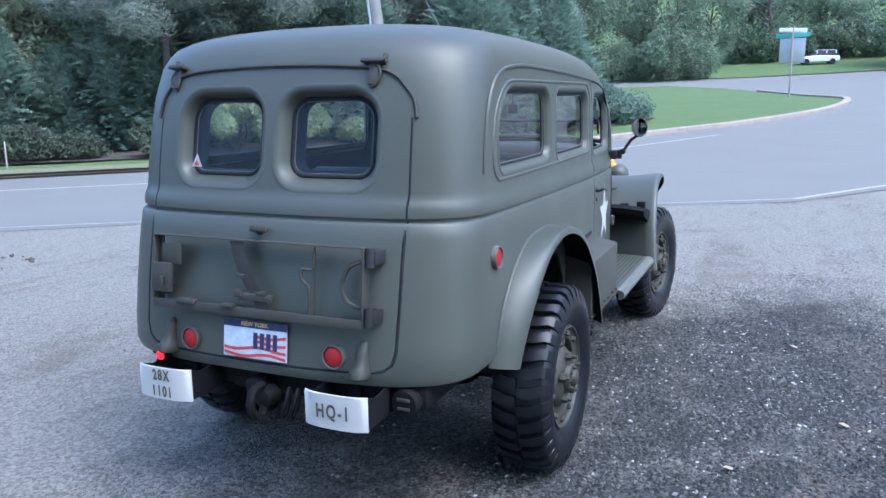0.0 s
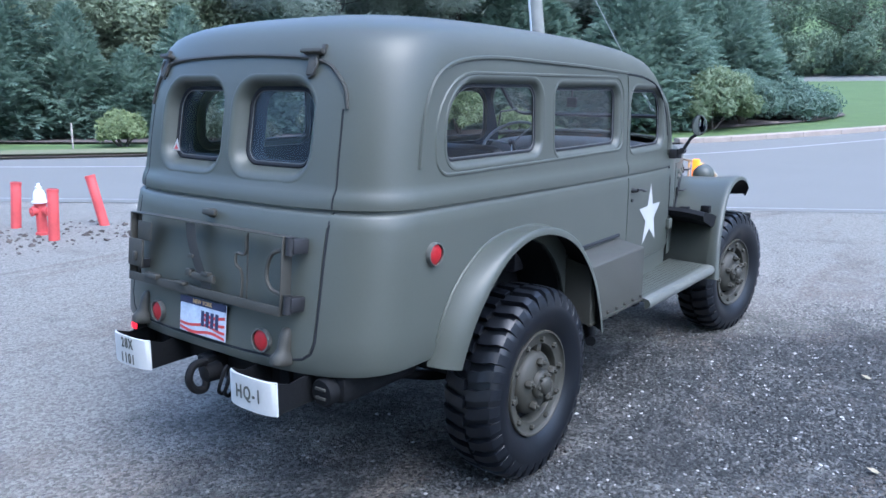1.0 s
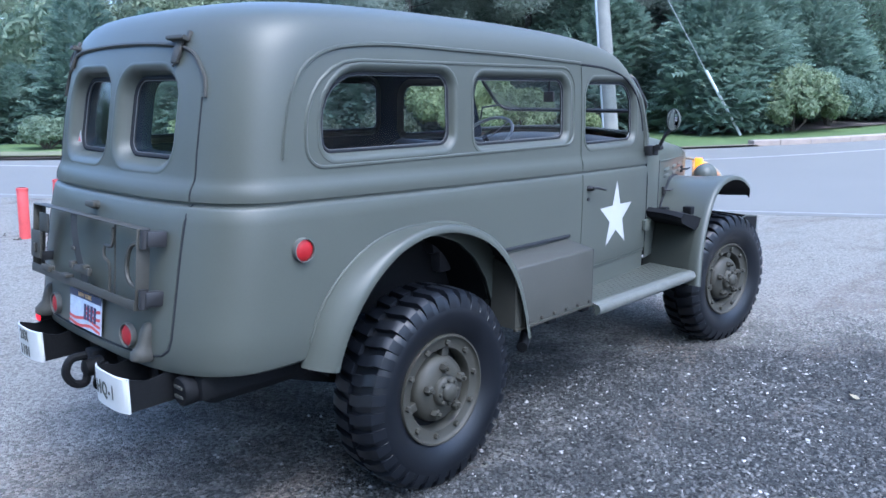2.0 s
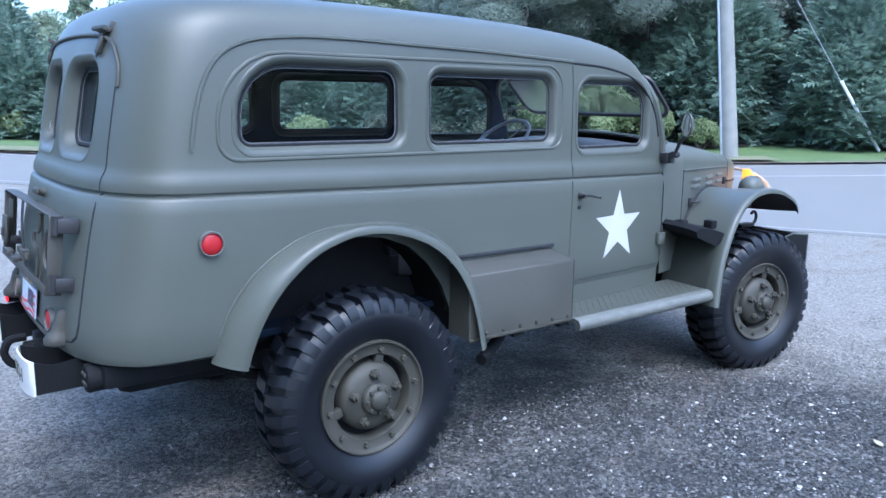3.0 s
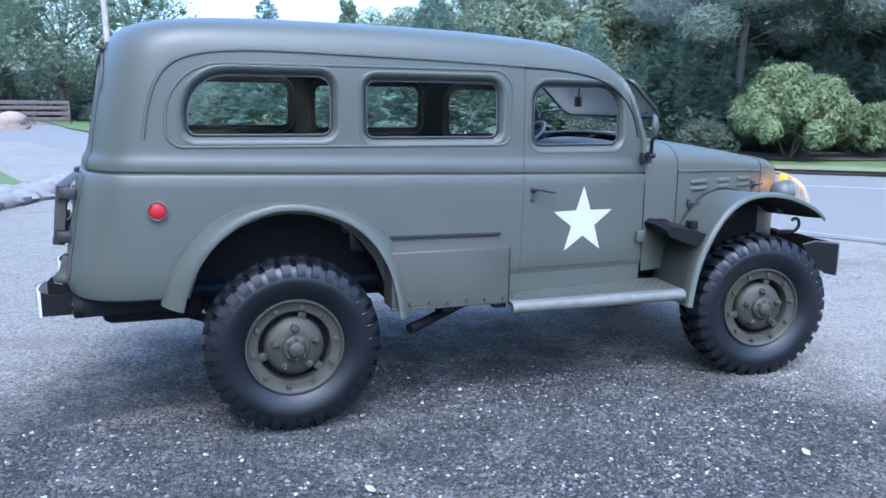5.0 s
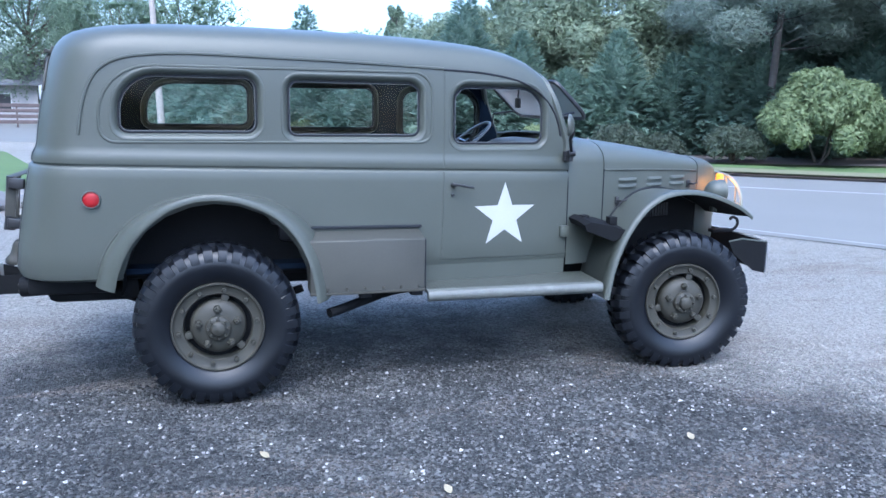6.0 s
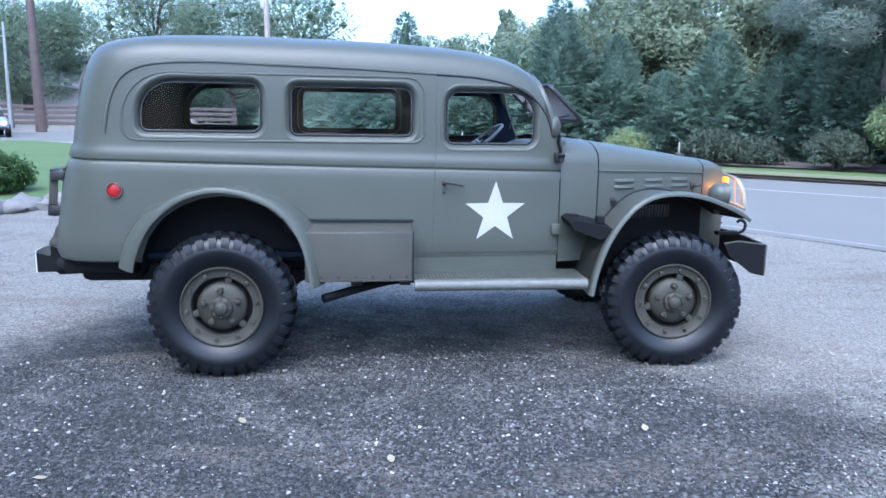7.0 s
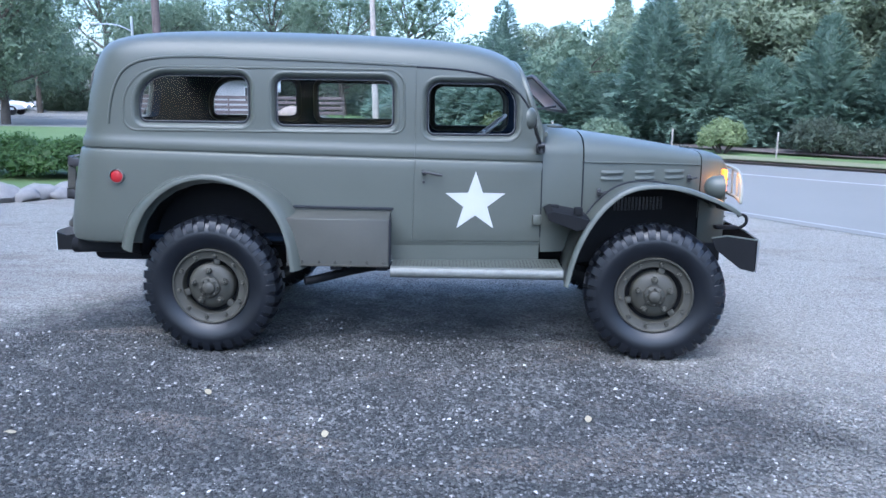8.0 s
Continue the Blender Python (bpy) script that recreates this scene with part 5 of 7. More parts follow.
GRASS = surface("mown_grass", (0.075, 0.115, 0.035), 0.9, vary=0.22, scale=1.2, fine=30, bump=0.8, tint=(0.055, 0.092, 0.022))
LINE = surface("white_road_paint", (0.31, 0.31, 0.30), 0.8, vary=0.25, scale=5)
KERB = surface("pale_kerb_stone", (0.27, 0.225, 0.19), 0.85, vary=0.2, scale=3, bump=0.3)

VERGE_GRASS = surface("dry_verge_grass", (0.105, 0.125, 0.058), 0.9, vary=0.25, scale=1.6, fine=30, bump=0.8, tint=(0.15, 0.13, 0.08))
EARTH = surface("bare_brown_earth", (0.14, 0.115, 0.092), 0.95, vary=0.3, scale=3, fine=50, bump=0.7)

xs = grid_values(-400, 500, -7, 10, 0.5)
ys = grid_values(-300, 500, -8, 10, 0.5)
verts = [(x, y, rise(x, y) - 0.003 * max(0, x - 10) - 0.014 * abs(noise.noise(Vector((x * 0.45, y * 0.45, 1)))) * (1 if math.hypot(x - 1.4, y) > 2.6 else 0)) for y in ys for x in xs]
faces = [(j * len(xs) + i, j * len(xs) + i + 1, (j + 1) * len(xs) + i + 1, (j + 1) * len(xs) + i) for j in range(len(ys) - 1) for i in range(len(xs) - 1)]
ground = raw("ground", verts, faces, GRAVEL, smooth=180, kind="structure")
tagged(ground, "dark loose gravel lot, shade painted in beside the truck, with paler worn patches", "ground")

FAR_EDGE = [(-16, 95), (-9.5, 60), (-5.8, 43), (-3.2, 33.5), (0, 24.8), (4, 19.6), (9.3, 15.5), (12.4, 12.9), (16, 9.9), (18.5, 7.8), (21.6, 5.4), (24.5, 3.6), (27.5, 1.9), (30.5, 0.2), (35.3, -1.9), (39.8, -3.4), (44.4, -4.3)]
ISLAND_TIP = [(48.5, -4.6), (50.4, -4.0), (53, -2.4), (60, 0.6), (66.6, 3.4), (74, 9), (72, 18)]
NEAR_EDGE = [(112, -62), (40, -19), (20, -8.2), (12.9, -3.6), (10.5, -2.0), (8.4, 1.6), (6.6, 4.4), (5.1, 6.7), (3.9, 8.3), (2.0, 11.0), (-0.6, 15), (-3, 21), (-6, 30), (-12, 31), (-60, 30), (-60, 40), (-14, 41), (-20, 70), (-26, 95)]
sheet("road", ASPHALT, FAR_EDGE + [(48.6, -4.8), (50.7, -4.2), (53.2, -2.7), (60.2, 0.3), (66.8, 3.1), (75, 9), (74, 18), (80, 40), (92, 40), (84, 12), (86, 2), (96, -20)] + NEAR_EDGE, 0.004, "worn grey asphalt road past the lot", "road", 2.0)
VERGE = FAR_EDGE + ISLAND_TIP + [(60, 50), (40, 80), (10, 95)]
sheet("grass_verge", GRASS, VERGE, 0.05, "mown green grass verge beside the road", "grass", 1.6, bumps=0.05)
LAWN = [(-3.4, 9.0), (-3.1, 11.5), (-4.2, 15), (-6.5, 22), (-9, 27), (-12, 29.5), (-20, 30), (-60, 29), (-60, 12), (-30, 9), (-14, 6.4), (-8, 5.9), (-5.7, 6.7), (-4.4, 7.6)]
sheet("woodland_floor", GRASS, [(86.6, 2.5), (96.6, -19.5), (113, -61), (230, -80), (230, 70), (92.6, 40), (84.7, 12)], 0.03, "dim grassy floor of the woods beyond the road", "ground", 9.0)
sheet("lawn", GRASS, LAWN, 0.06, "green lawn behind a row of boulders", "lawn", 1.5, bumps=0.06)


def strip(name, mat, path, width, lift, high, label, category, lengths=None):
    """A band of one width along a path, following the land; cut into stones where lengths is given."""
    pts = smooth_path([(x, y, 0) for x, y in path], 6)
    def row(i):
        a, b = pts[max(0, i - 1)], pts[min(len(pts) - 1, i + 1)]
        d = (b - a).normalized()
        n = Vector((-d.y, d.x, 0)) * width / 2
        z = rise(pts[i].x, pts[i].y) + lift
        p, q = pts[i] - n, pts[i] + n
        if high:
            return [Vector((p.x, p.y, z - 0.1)), Vector((p.x, p.y, z + high - 0.02)), Vector((p.x, p.y, z + high)) + n * 0.15, Vector((q.x, q.y, z + high)), Vector((q.x, q.y, z - 0.1))]
        return [Vector((p.x, p.y, z)), Vector((q.x, q.y, z))]
    if not lengths:
        bm = bmesh.new()
        rings(bm, [row(i) for i in range(len(pts))], False)
        ob = part(name, bm, mat)
        return tagged(ob, label, category, kind="structure")
    root = thing(name, label, category, kind="structure")
    k = 0
    while k < len(pts) - 1:
        e = min(len(pts) - 1, k + lengths)
        bm = bmesh.new()
        loops = [row(i) for i in range(k, e + 1)]
        d = (pts[e] - pts[k]).normalized() * 0.012
        loops[0] = [v + d for v in loops[0]]
        loops[-1] = [v - d for v in loops[-1]]
        rings(bm, loops, False, True, True)
        part("kerb_stone", bm, mat, root)
        k = e
    return root


strip("road_line", surface("worn_edge_line_paint", (0.235, 0.235, 0.23), 0.85, vary=0.3, scale=4), [(-2.2, 18.5), (-0.2, 15), (2.3, 11.2), (4.1, 8.6), (5.3, 6.9), (6.9, 4.5), (8.8, 1.4), (10.9, -2.0)], 0.09, 0.009, 0, "worn white edge line on the road", "road marking")
strip("road_line", LINE, [(10.9, -2.0), (13.2, -3.4), (20, -7.6), (40, -18)], 0.11, 0.009, 0, "worn white edge line on the road", "road marking")
strip("road_line", surface("faded_line_paint", (0.32, 0.32, 0.32), 0.85, vary=0.2, scale=3), [(-5, 40), (-1.5, 30), (1.5, 22), (4.5, 16.5), (8, 12.5), (12, 8.8), (18, 4.6), (26, 0.5)], 0.12, 0.009, 0, "faded centre line on the road", "road marking")
strip("verge_strip", VERGE_GRASS, [(-3.0, 33.7), (0.25, 25.2), (4.25, 20.1), (9.55, 16.0), (12.65, 13.4), (16.25, 10.4), (18.7, 8.4)], 1.5, 0.115, 0, "dry yellowish grass along the verge", "grass")
strip("earth_edge", EARTH, [(-3.2, 33.3), (0.0, 24.6), (4.0, 19.4), (9.3, 15.3), (12.4, 12.7), (16, 9.7), (18.5, 7.6), (20.6, 6.0)], 0.34, 0.06, 0, "bare brown earth edge between road and grass", "earth")
strip("kerb", KERB, [(20.6, 6.2), (22, 5.1), (24.5, 3.6), (27.5, 1.9), (30.5, 0.2), (35.3, -1.9), (39.8, -3.4), (44.4, -4.3), (48.5, -4.6), (50.4, -4.0), (53, -2.4), (60, 0.6)], 0.36, 0.0, 0.16, "pale concrete kerb round the grass island", "kerb", 3)
MULCH = surface("bark_mulch", (0.085, 0.07, 0.06), 0.95, vary=0.4, scale=4, fine=50, bump=0.9)
sheet("mulch_bed", MULCH, [(28.6, 5.0), (30.3, 4.3), (33.5, 3.9), (35.2, 4.4), (35.4, 5.6), (33, 8), (29, 10), (24.5, 10.5), (22.4, 9.2), (24.4, 7.0)], 0.11, "brown mulch bed edged into the lawn", "mulch", 1.5)
sheet("mulch_bed", MULCH, [(22, 11.2), (18, 13.0), (14.5, 15.6), (11, 18.6), (8, 22.5), (5.5, 28), (7.5, 29), (10.5, 24.5), (15.5, 20.5), (21.4, 16.8), (24, 14)], 0.115, "brown mulch under the hedge", "mulch", 1.5)

# ---- loose stones on the lot ----
STONE_MAT, sn, sl, sp = material("gravel_stones")
sg = sn.new("ShaderNodeNewGeometry")
sr = sn.new("ShaderNodeValToRGB")
sr.color_ramp.elements[0].color, sr.color_ramp.elements[1].color = (0.016, 0.0162, 0.0165, 1), (0.42, 0.41, 0.39, 1)
sr.color_ramp.elements.new(0.95).color = (0.122, 0.122, 0.118, 1)
sl.new(sg.outputs["Random Per Island"], sr.inputs[0])
# stones in the dusty lane are paler; the dark rest includes painted shade
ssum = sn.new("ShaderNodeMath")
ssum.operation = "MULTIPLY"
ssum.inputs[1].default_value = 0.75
sl.new(lane_and_shade(sn, sl, sg.outputs["Position"]), ssum.inputs[0])
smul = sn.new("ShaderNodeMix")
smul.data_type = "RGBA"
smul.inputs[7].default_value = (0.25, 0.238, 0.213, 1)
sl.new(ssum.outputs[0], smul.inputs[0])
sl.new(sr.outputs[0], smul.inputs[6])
# and dust lies on them in patches
dust = sn.new("ShaderNodeTexNoise")
dust.inputs["Scale"].default_value = 1.3
dust.inputs["Detail"].default_value = 6
dust.inputs["Roughness"].default_value = 0.65
sl.new(sg.outputs["Position"], dust.inputs["Vector"])
coat = sn.new("ShaderNodeMapRange")
coat.inputs[1].default_value, coat.inputs[2].default_value = 0.36, 0.64
coat.inputs[3].default_value, coat.inputs[4].default_value = 0.62, 1.32
sl.new(dust.outputs["Fac"], coat.inputs[0])
dusty = sn.new("ShaderNodeMix")
dusty.data_type, dusty.blend_type = "RGBA", "MULTIPLY"
dusty.inputs[0].default_value = 1
sl.new(smul.outputs[2], dusty.inputs[6])
sl.new(coat.outputs[0], dusty.inputs[7])
sl.new(dusty.outputs[2], sp.inputs["Base Color"])
sp.inputs["Roughness"].default_value = 0.75


def stone_field(count, seed, x0, x1, y0, y1, lo, hi):
    r = np.random.default_rng(seed)
    c = np.stack([x0 + (x1 - x0) * r.random(count), y0 + (y1 - y0) * r.random(count), np.zeros(count)], 1)
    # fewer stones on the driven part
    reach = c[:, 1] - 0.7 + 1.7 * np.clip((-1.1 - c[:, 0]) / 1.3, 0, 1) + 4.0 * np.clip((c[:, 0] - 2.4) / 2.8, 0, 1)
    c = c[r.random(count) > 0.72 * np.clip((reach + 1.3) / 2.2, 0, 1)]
    count = len(c)
    s = lo + (hi - lo) * r.random(count) ** 2.2
    base = np.array([(1, 0, 0), (0, 1, 0), (-1, 0, 0), (0, -1, 0), (0, 0, 1), (0.3, 0.3, -1)], float)
    tri = np.array([(0, 1, 4), (1, 2, 4), (2, 3, 4), (3, 0, 4), (1, 0, 5), (2, 1, 5), (3, 2, 5), (0, 3, 5)])
    jit = base[None] * (0.65 + 0.7 * r.random((count, 6, 1))) + 0.25 * r.normal(size=(count, 6, 3))
    a = r.random(count) * 2 * np.pi
    ca, sa = np.cos(a), np.sin(a)
    x = jit[..., 0] * ca[:, None] - jit[..., 1] * sa[:, None]
    y = jit[..., 0] * sa[:, None] + jit[..., 1] * ca[:, None]
    v = np.stack([x, y, jit[..., 2] * 0.62], 2) * s[:, None, None] + c[:, None, :]
    v[..., 2] += (s * 0.25)[:, None]
    f = (tri[None] + 6 * np.arange(count)[:, None, None]).reshape(-1, 3)
    return v.reshape(-1, 3), f


sv, sf = stone_field(70000, 3, -4.2, 6.5, -5.6, 3.5, 0.0035, 0.013)
nv, nf = stone_field(80000, 8, -1.6, 4.8, -5.0, -0.6, 0.004, 0.0135)
sf = np.concatenate([sf, nf + len(sv)])
sv = np.concatenate([sv, nv])
stones = raw("gravel_stones", sv.tolist(), sf.tolist(), STONE_MAT, kind="stuff")
tagged(stones, "loose grey gravel stones strewn over the lot", "gravel")


# ---- plants ----
LEAF_HEDGE = leaf_material("hedge_leaves", (0.070, 0.116, 0.091), (0.235, 0.32, 0.245))
LEAF_SHRUB = leaf_material("shrub_leaves", (0.09, 0.128, 0.058), (0.35, 0.41, 0.205))
LEAF_DARK = leaf_material("dark_shrub_leaves", (0.04, 0.052, 0.04), (0.135, 0.165, 0.11))
LEAF_TREE = leaf_material("tree_leaves", (0.095, 0.14, 0.093), (0.235, 0.30, 0.20))
PINE_BARK = surface("dark_pine_bark", (0.055, 0.05, 0.047), 0.95, vary=0.4, scale=6, fine=40, bump=0.9)
BARK = surface("grey_bark", (0.10, 0.085, 0.07), 0.9, vary=0.35, scale=8, fine=40, bump=0.8)


def leaf_cloud(rng, centres, radii, count, size, stretch=1.0, droop=0.0, heart=0.36, thin=0.5):
    """Small folded leaves spread over clumps. centres, radii: one clump a row."""
    k = len(centres)
    pick = rng.choice(k, count, p=(radii ** 2) / (radii ** 2).sum())
    d = rng.normal(size=(count, 3))
    d /= np.linalg.norm(d, axis=1)[:, None]
    r = radii[pick] * (0.55 + 0.5 * rng.random(count) ** 0.5)
    p = centres[pick] + d * r[:, None]
    nrm = d + 0.55 * rng.normal(size=(count, 3))
    nrm[:, 2] += 0.25
    nrm /= np.linalg.norm(nrm, axis=1)[:, None]
    a = np.cross(nrm, rng.normal(size=(count, 3)))
    a[:, 2] -= droop
    a /= np.linalg.norm(a, axis=1)[:, None] + 1e-9
    b = np.cross(nrm, a)
    s = size * (0.6 + 0.8 * rng.random(count))
    L, W = (a * (s * stretch)[:, None]), (b * (s * thin)[:, None])
    v = np.stack([p - L * 0.7 - W, p - L * 0.7 + W, p + L], 1).reshape(-1, 3)
    f = np.arange(count * 3).reshape(-1, 3).tolist()
    # a small solid heart in each clump keeps the crown dense
    base = np.array([(1, 0, 0), (0, 1, 0), (-1, 0, 0), (0, -1, 0), (0, 0, 1), (0, 0, -1)], float)
    tri = ((0, 1, 4), (1, 2, 4), (2, 3, 4), (3, 0, 4), (1, 0, 5), (2, 1, 5), (3, 2, 5), (0, 3, 5))
    hearts = centres[:, None, :] + base[None] * (radii * heart)[:, None, None]
    for i in range(k):
        f += [tuple(count * 3 + 6 * i + j for j in t) for t in tri]
    return np.concatenate([v, hearts.reshape(-1, 3)]), f


def cloud_part(name, v, f, mat, parent, label=""):
    me = bpy.data.meshes.new(name)
    me.from_pydata(v.tolist(), [], f)
    me.materials.append(mat)
    ob = new(name, me)
    ob.parent = parent
    return tagged(ob, label)


def limb(bm, a, b, r0, r1, rng, n=7, bend=0.1):
    a, b = Vector(a), Vector(b)
    mid = (a + b) / 2 + Vector(rng.normal(size=3)) * bend * (b - a).length
    pts = smooth_path([a, mid, b], 3)
    loops = []
    for i, p in enumerate(pts):
        t = i / (len(pts) - 1)
        d = (pts[min(i + 1, len(pts) - 1)] - pts[max(i - 1, 0)]).normalized()
        s = d.orthogonal().normalized()
        u = d.cross(s)
        r = r0 + (r1 - r0) * t
        loops.append([p + (s * math.cos(k) + u * math.sin(k)) * r for k in [2 * math.pi * j / n for j in range(n)]])
    rings(bm, loops, True, True, True)


def frond_cloud(rng, base, away, length, width):
    """Flat feathered sprays, one a row, that leave base along away and bow down at the tip."""
    count = len(base)
    away = away / np.linalg.norm(away, axis=1)[:, None]
    side = np.cross(away, np.array([0, 0, 1.0]) + 0.45 * rng.normal(size=(count, 3)))
    side /= np.linalg.norm(side, axis=1)[:, None]
    L = length[:, None]

    def spine(t):
        p = base + away * L * t
        p[:, 2] -= 0.22 * length * t * t
        return p

    ts = (0.0, 0.25, 0.5, 0.75, 1.0)
    pts = [spine(t) for t in ts]
    for sgn in (-1, 1):
        for t in ts[:-1]:
            pts.append(spine(t + 0.3) + side * (sgn * width * L * (1 - 0.55 * t) * (0.8 + 0.4 * rng.random((count, 1)))))
    v = np.stack(pts, 1)
    tri = [(i, i + 1, 5 + i) for i in range(4)] + [(i + 1, i, 9 + i) for i in range(4)]
    f = (np.array(tri)[None] + 13 * np.arange(count)[:, None, None]).reshape(-1, 3)
    return v.reshape(-1, 3), f


def conifer(seed, height, radius, count, at, label, length=0.5, point=0.62, category="evergreen hedge"):
    """A dense evergreen clothed in feathered sprays, with a pointed top and a ragged outline."""
    rng = np.random.default_rng(seed)
    ob = thing("evergreen_tree", label, "tree", category, at, rng.random() * 360)
    bm = bmesh.new()
    limb(bm, (0, 0, 0), (0, 0, height * 0.9), 0.12, 0.02, rng, bend=0.01)
    part("trunk", bm, BARK, ob).matrix_parent_inverse = Matrix()
    h = 1 - (1 - rng.random(count)) ** 0.75
    ang = rng.random(count) * 2 * np.pi
    lump = 1 + 0.16 * np.sin(ang * 3 + h * 9 + seed) + 0.12 * np.sin(ang * 5 - h * 17 + 2 * seed)
    skin = radius * np.clip(1 - h, 0.0, 1) ** point * np.clip(0.72 + h * 2.2, 0, 1) * lump
    r = skin * (0.5 + 0.45 * rng.random(count) ** 0.6)
    base = np.stack([r * np.cos(ang), r * np.sin(ang), 0.12 + h * (height - 0.35)], 1)
    away = np.stack([np.cos(ang), np.sin(ang), 0.25 + 0.9 * h], 1) + 0.38 * rng.normal(size=(count, 3))
    v, f = frond_cloud(rng, base, away, length * (0.65 + 0.6 * rng.random(count)) * np.clip(1.25 - h, 0.45, 1), 0.3)
    # dark heart that closes the view through the crown
    rows = 9
    core = []
    for k in range(rows):
        t = k / (rows - 1)
        w = radius * 0.5 * max(0.02, 1 - t) ** point
        core += [(w * math.cos(a), w * math.sin(a), 0.3 + t * height * 0.85) for a in [2 * math.pi * j / 10 for j in range(10)]]
    n0 = len(v)
    quads = [(n0 + 10 * k + j, n0 + 10 * k + (j + 1) % 10, n0 + 10 * k + 10 + (j + 1) % 10, n0 + 10 * k + 10 + j) for k in range(rows - 1) for j in range(10)]
    cloud_part("crown", np.concatenate([v, np.array(core)]), f.tolist() + quads, LEAF_HEDGE, ob)
    return ob


def shrub(seed, height, radius, count, at, label, mat=None, leaf=0.055, stems=5):
    rng = np.random.default_rng(seed)
    ob = thing("shrub", label, "shrub", "", at, rng.random() * 360)
    bm = bmesh.new()
    for k in range(stems):
        a = 2 * math.pi * k / stems
        limb(bm, (0.06 * math.cos(a), 0.06 * math.sin(a), 0), (radius * 0.5 * math.cos(a), radius * 0.5 * math.sin(a), height * 0.65), 0.04, 0.015, rng)
    part("stem", bm, BARK, ob).matrix_parent_inverse = Matrix()
    k = 150
    d = rng.normal(size=(k, 3))
    d /= np.linalg.norm(d, axis=1)[:, None]
    d[:, 2] = np.abs(d[:, 2]) * 1.45 - 0.75
    d *= (0.5 + 0.62 * rng.random(k) ** 0.7)[:, None]
    c = d * np.array([radius * 0.84, radius * 0.84, height * 0.36]) + np.array([0, 0, height * 0.58])
    c[:, 2] = np.minimum(c[:, 2], height * 0.84)
    v, f = leaf_cloud(rng, c, radius * (0.13 + 0.15 * rng.random(k)), count, leaf, 1.5, 0.0, 0.5)
    v[:, 2] = np.maximum(v[:, 2], 0.05)
    cloud_part("crown", v, f, mat or LEAF_SHRUB, ob)
    return ob


def broadleaf(seed, height, spread, count, at, label, mat=None, leaf=0.10, base=0.3, clumps=40, thin=0.5):
    rng = np.random.default_rng(seed)
    ob = thing("tree", label, "tree", "", at, rng.random() * 360)
    bm = bmesh.new()
    limb(bm, (0, 0, -0.2), (0, 0, height * 0.55), 0.03 * height * 0.8, 0.012 * height, rng, 9, 0.03)
    k = clumps
    h = base + (1 - base) * rng.random(k)
    ang = rng.random(k) * 2 * np.pi
    rr = spread * np.sqrt(np.clip(1 - ((h - 0.62) / 0.42) ** 2, 0.05, 1)) * (0.45 + 0.5 * rng.random(k))
    c = np.stack([rr * np.cos(ang), rr * np.sin(ang), h * height * 0.93], 1)
    for i in range(0, k, 3):
        z0 = min(height * 0.52, c[i][2] * 0.7)
        limb(bm, (0, 0, z0), c[i], 0.010 * height, 0.003 * height, rng, 5)
    part("trunk", bm, BARK, ob).matrix_parent_inverse = Matrix()
    v, f = leaf_cloud(rng, c, spread * (0.2 + 0.16 * rng.random(k)), count, leaf, 1.4, 0.0, 0.25, thin)
    cloud_part("crown", v, f, mat or LEAF_TREE, ob)
    return ob


rng = np.random.default_rng(5)


def spread(kinds, places, size=1.0, taller=(0, 1, 0)):
    """Sets the first of each kind at the first places, and copies for the rest; taller: they gain height from one x to another."""
    for i, (x, y, turn, lift) in enumerate(places):
        grow = 1 + taller[2] * min(1, max(0, (x - taller[0]) / (taller[1] - taller[0])))
        m = pose(x, y, rise(x, y) + lift, 0, 0, turn) @ Matrix.Diagonal((1, 1, size * grow * (0.92 + 0.16 * ((i * 0.618) % 1)), 1))
        if i < len(kinds):
            kinds[i].matrix_basis = m
        else:
            copy_thing(kinds[i % len(kinds)], m)


hedge_kinds = [conifer(11 + i, (4.5, 5.2, 4.8, 7.4, 5.5)[i], 1.75, 4200, (0, 0, 0), "tall dark green arborvitae in a dense hedge") for i in range(5)]
far_hedge = [conifer(17 + i, 4.6 + 0.6 * i, 1.8, 1700, (0, 0, 0), "tall dark green arborvitae in a dense hedge", 0.75) for i in range(2)]
HEDGE_LINE = [(-8, 72), (-4, 57), (-0.5, 44), (1.5, 36), (4, 29.8), (7.5, 25.8), (11, 23.2), (15.4, 20.5), (20.5, 16.9), (23.5, 13.2)]
path = []
for (a, b), (c, d) in zip(HEDGE_LINE, HEDGE_LINE[1:]):
    k = int(math.hypot(c - a, d - b) / 1.55)
    path += [(a + (c - a) * i / k + rng.normal() * 0.25, b + (d - b) * i / k + rng.normal() * 0.25, rng.random() * 360, -0.1) for i in range(k)]
spread(hedge_kinds, [p for p in path if p[1] < 36], 0.80, (7.5, 10.5, 0.34))
spread(far_hedge, [p for p in path if p[1] >= 36], 0.84)
big = [conifer(21 + i, 7.2 + i, 2.8, 7500, (0, 0, 0), "broad dark green conifer by the road bend", 0.55, 0.7, "conifers by the bend") for i in range(2)]
spread(big, [(24.6, 9.3, 10, 0), (27.6, 9.6, 80, 0), (31.0, 8.2, 200, 0), (33.5, 9.6, 140, 0), (30, 12.5, 300, 0), (23.2, 13.5, 30, 0), (36, 13, 50, 0), (20.6, 20.0, 120, -0.3), (24.2, 17.6, 260, -0.3), (27.6, 15.0, 330, -0.3)])

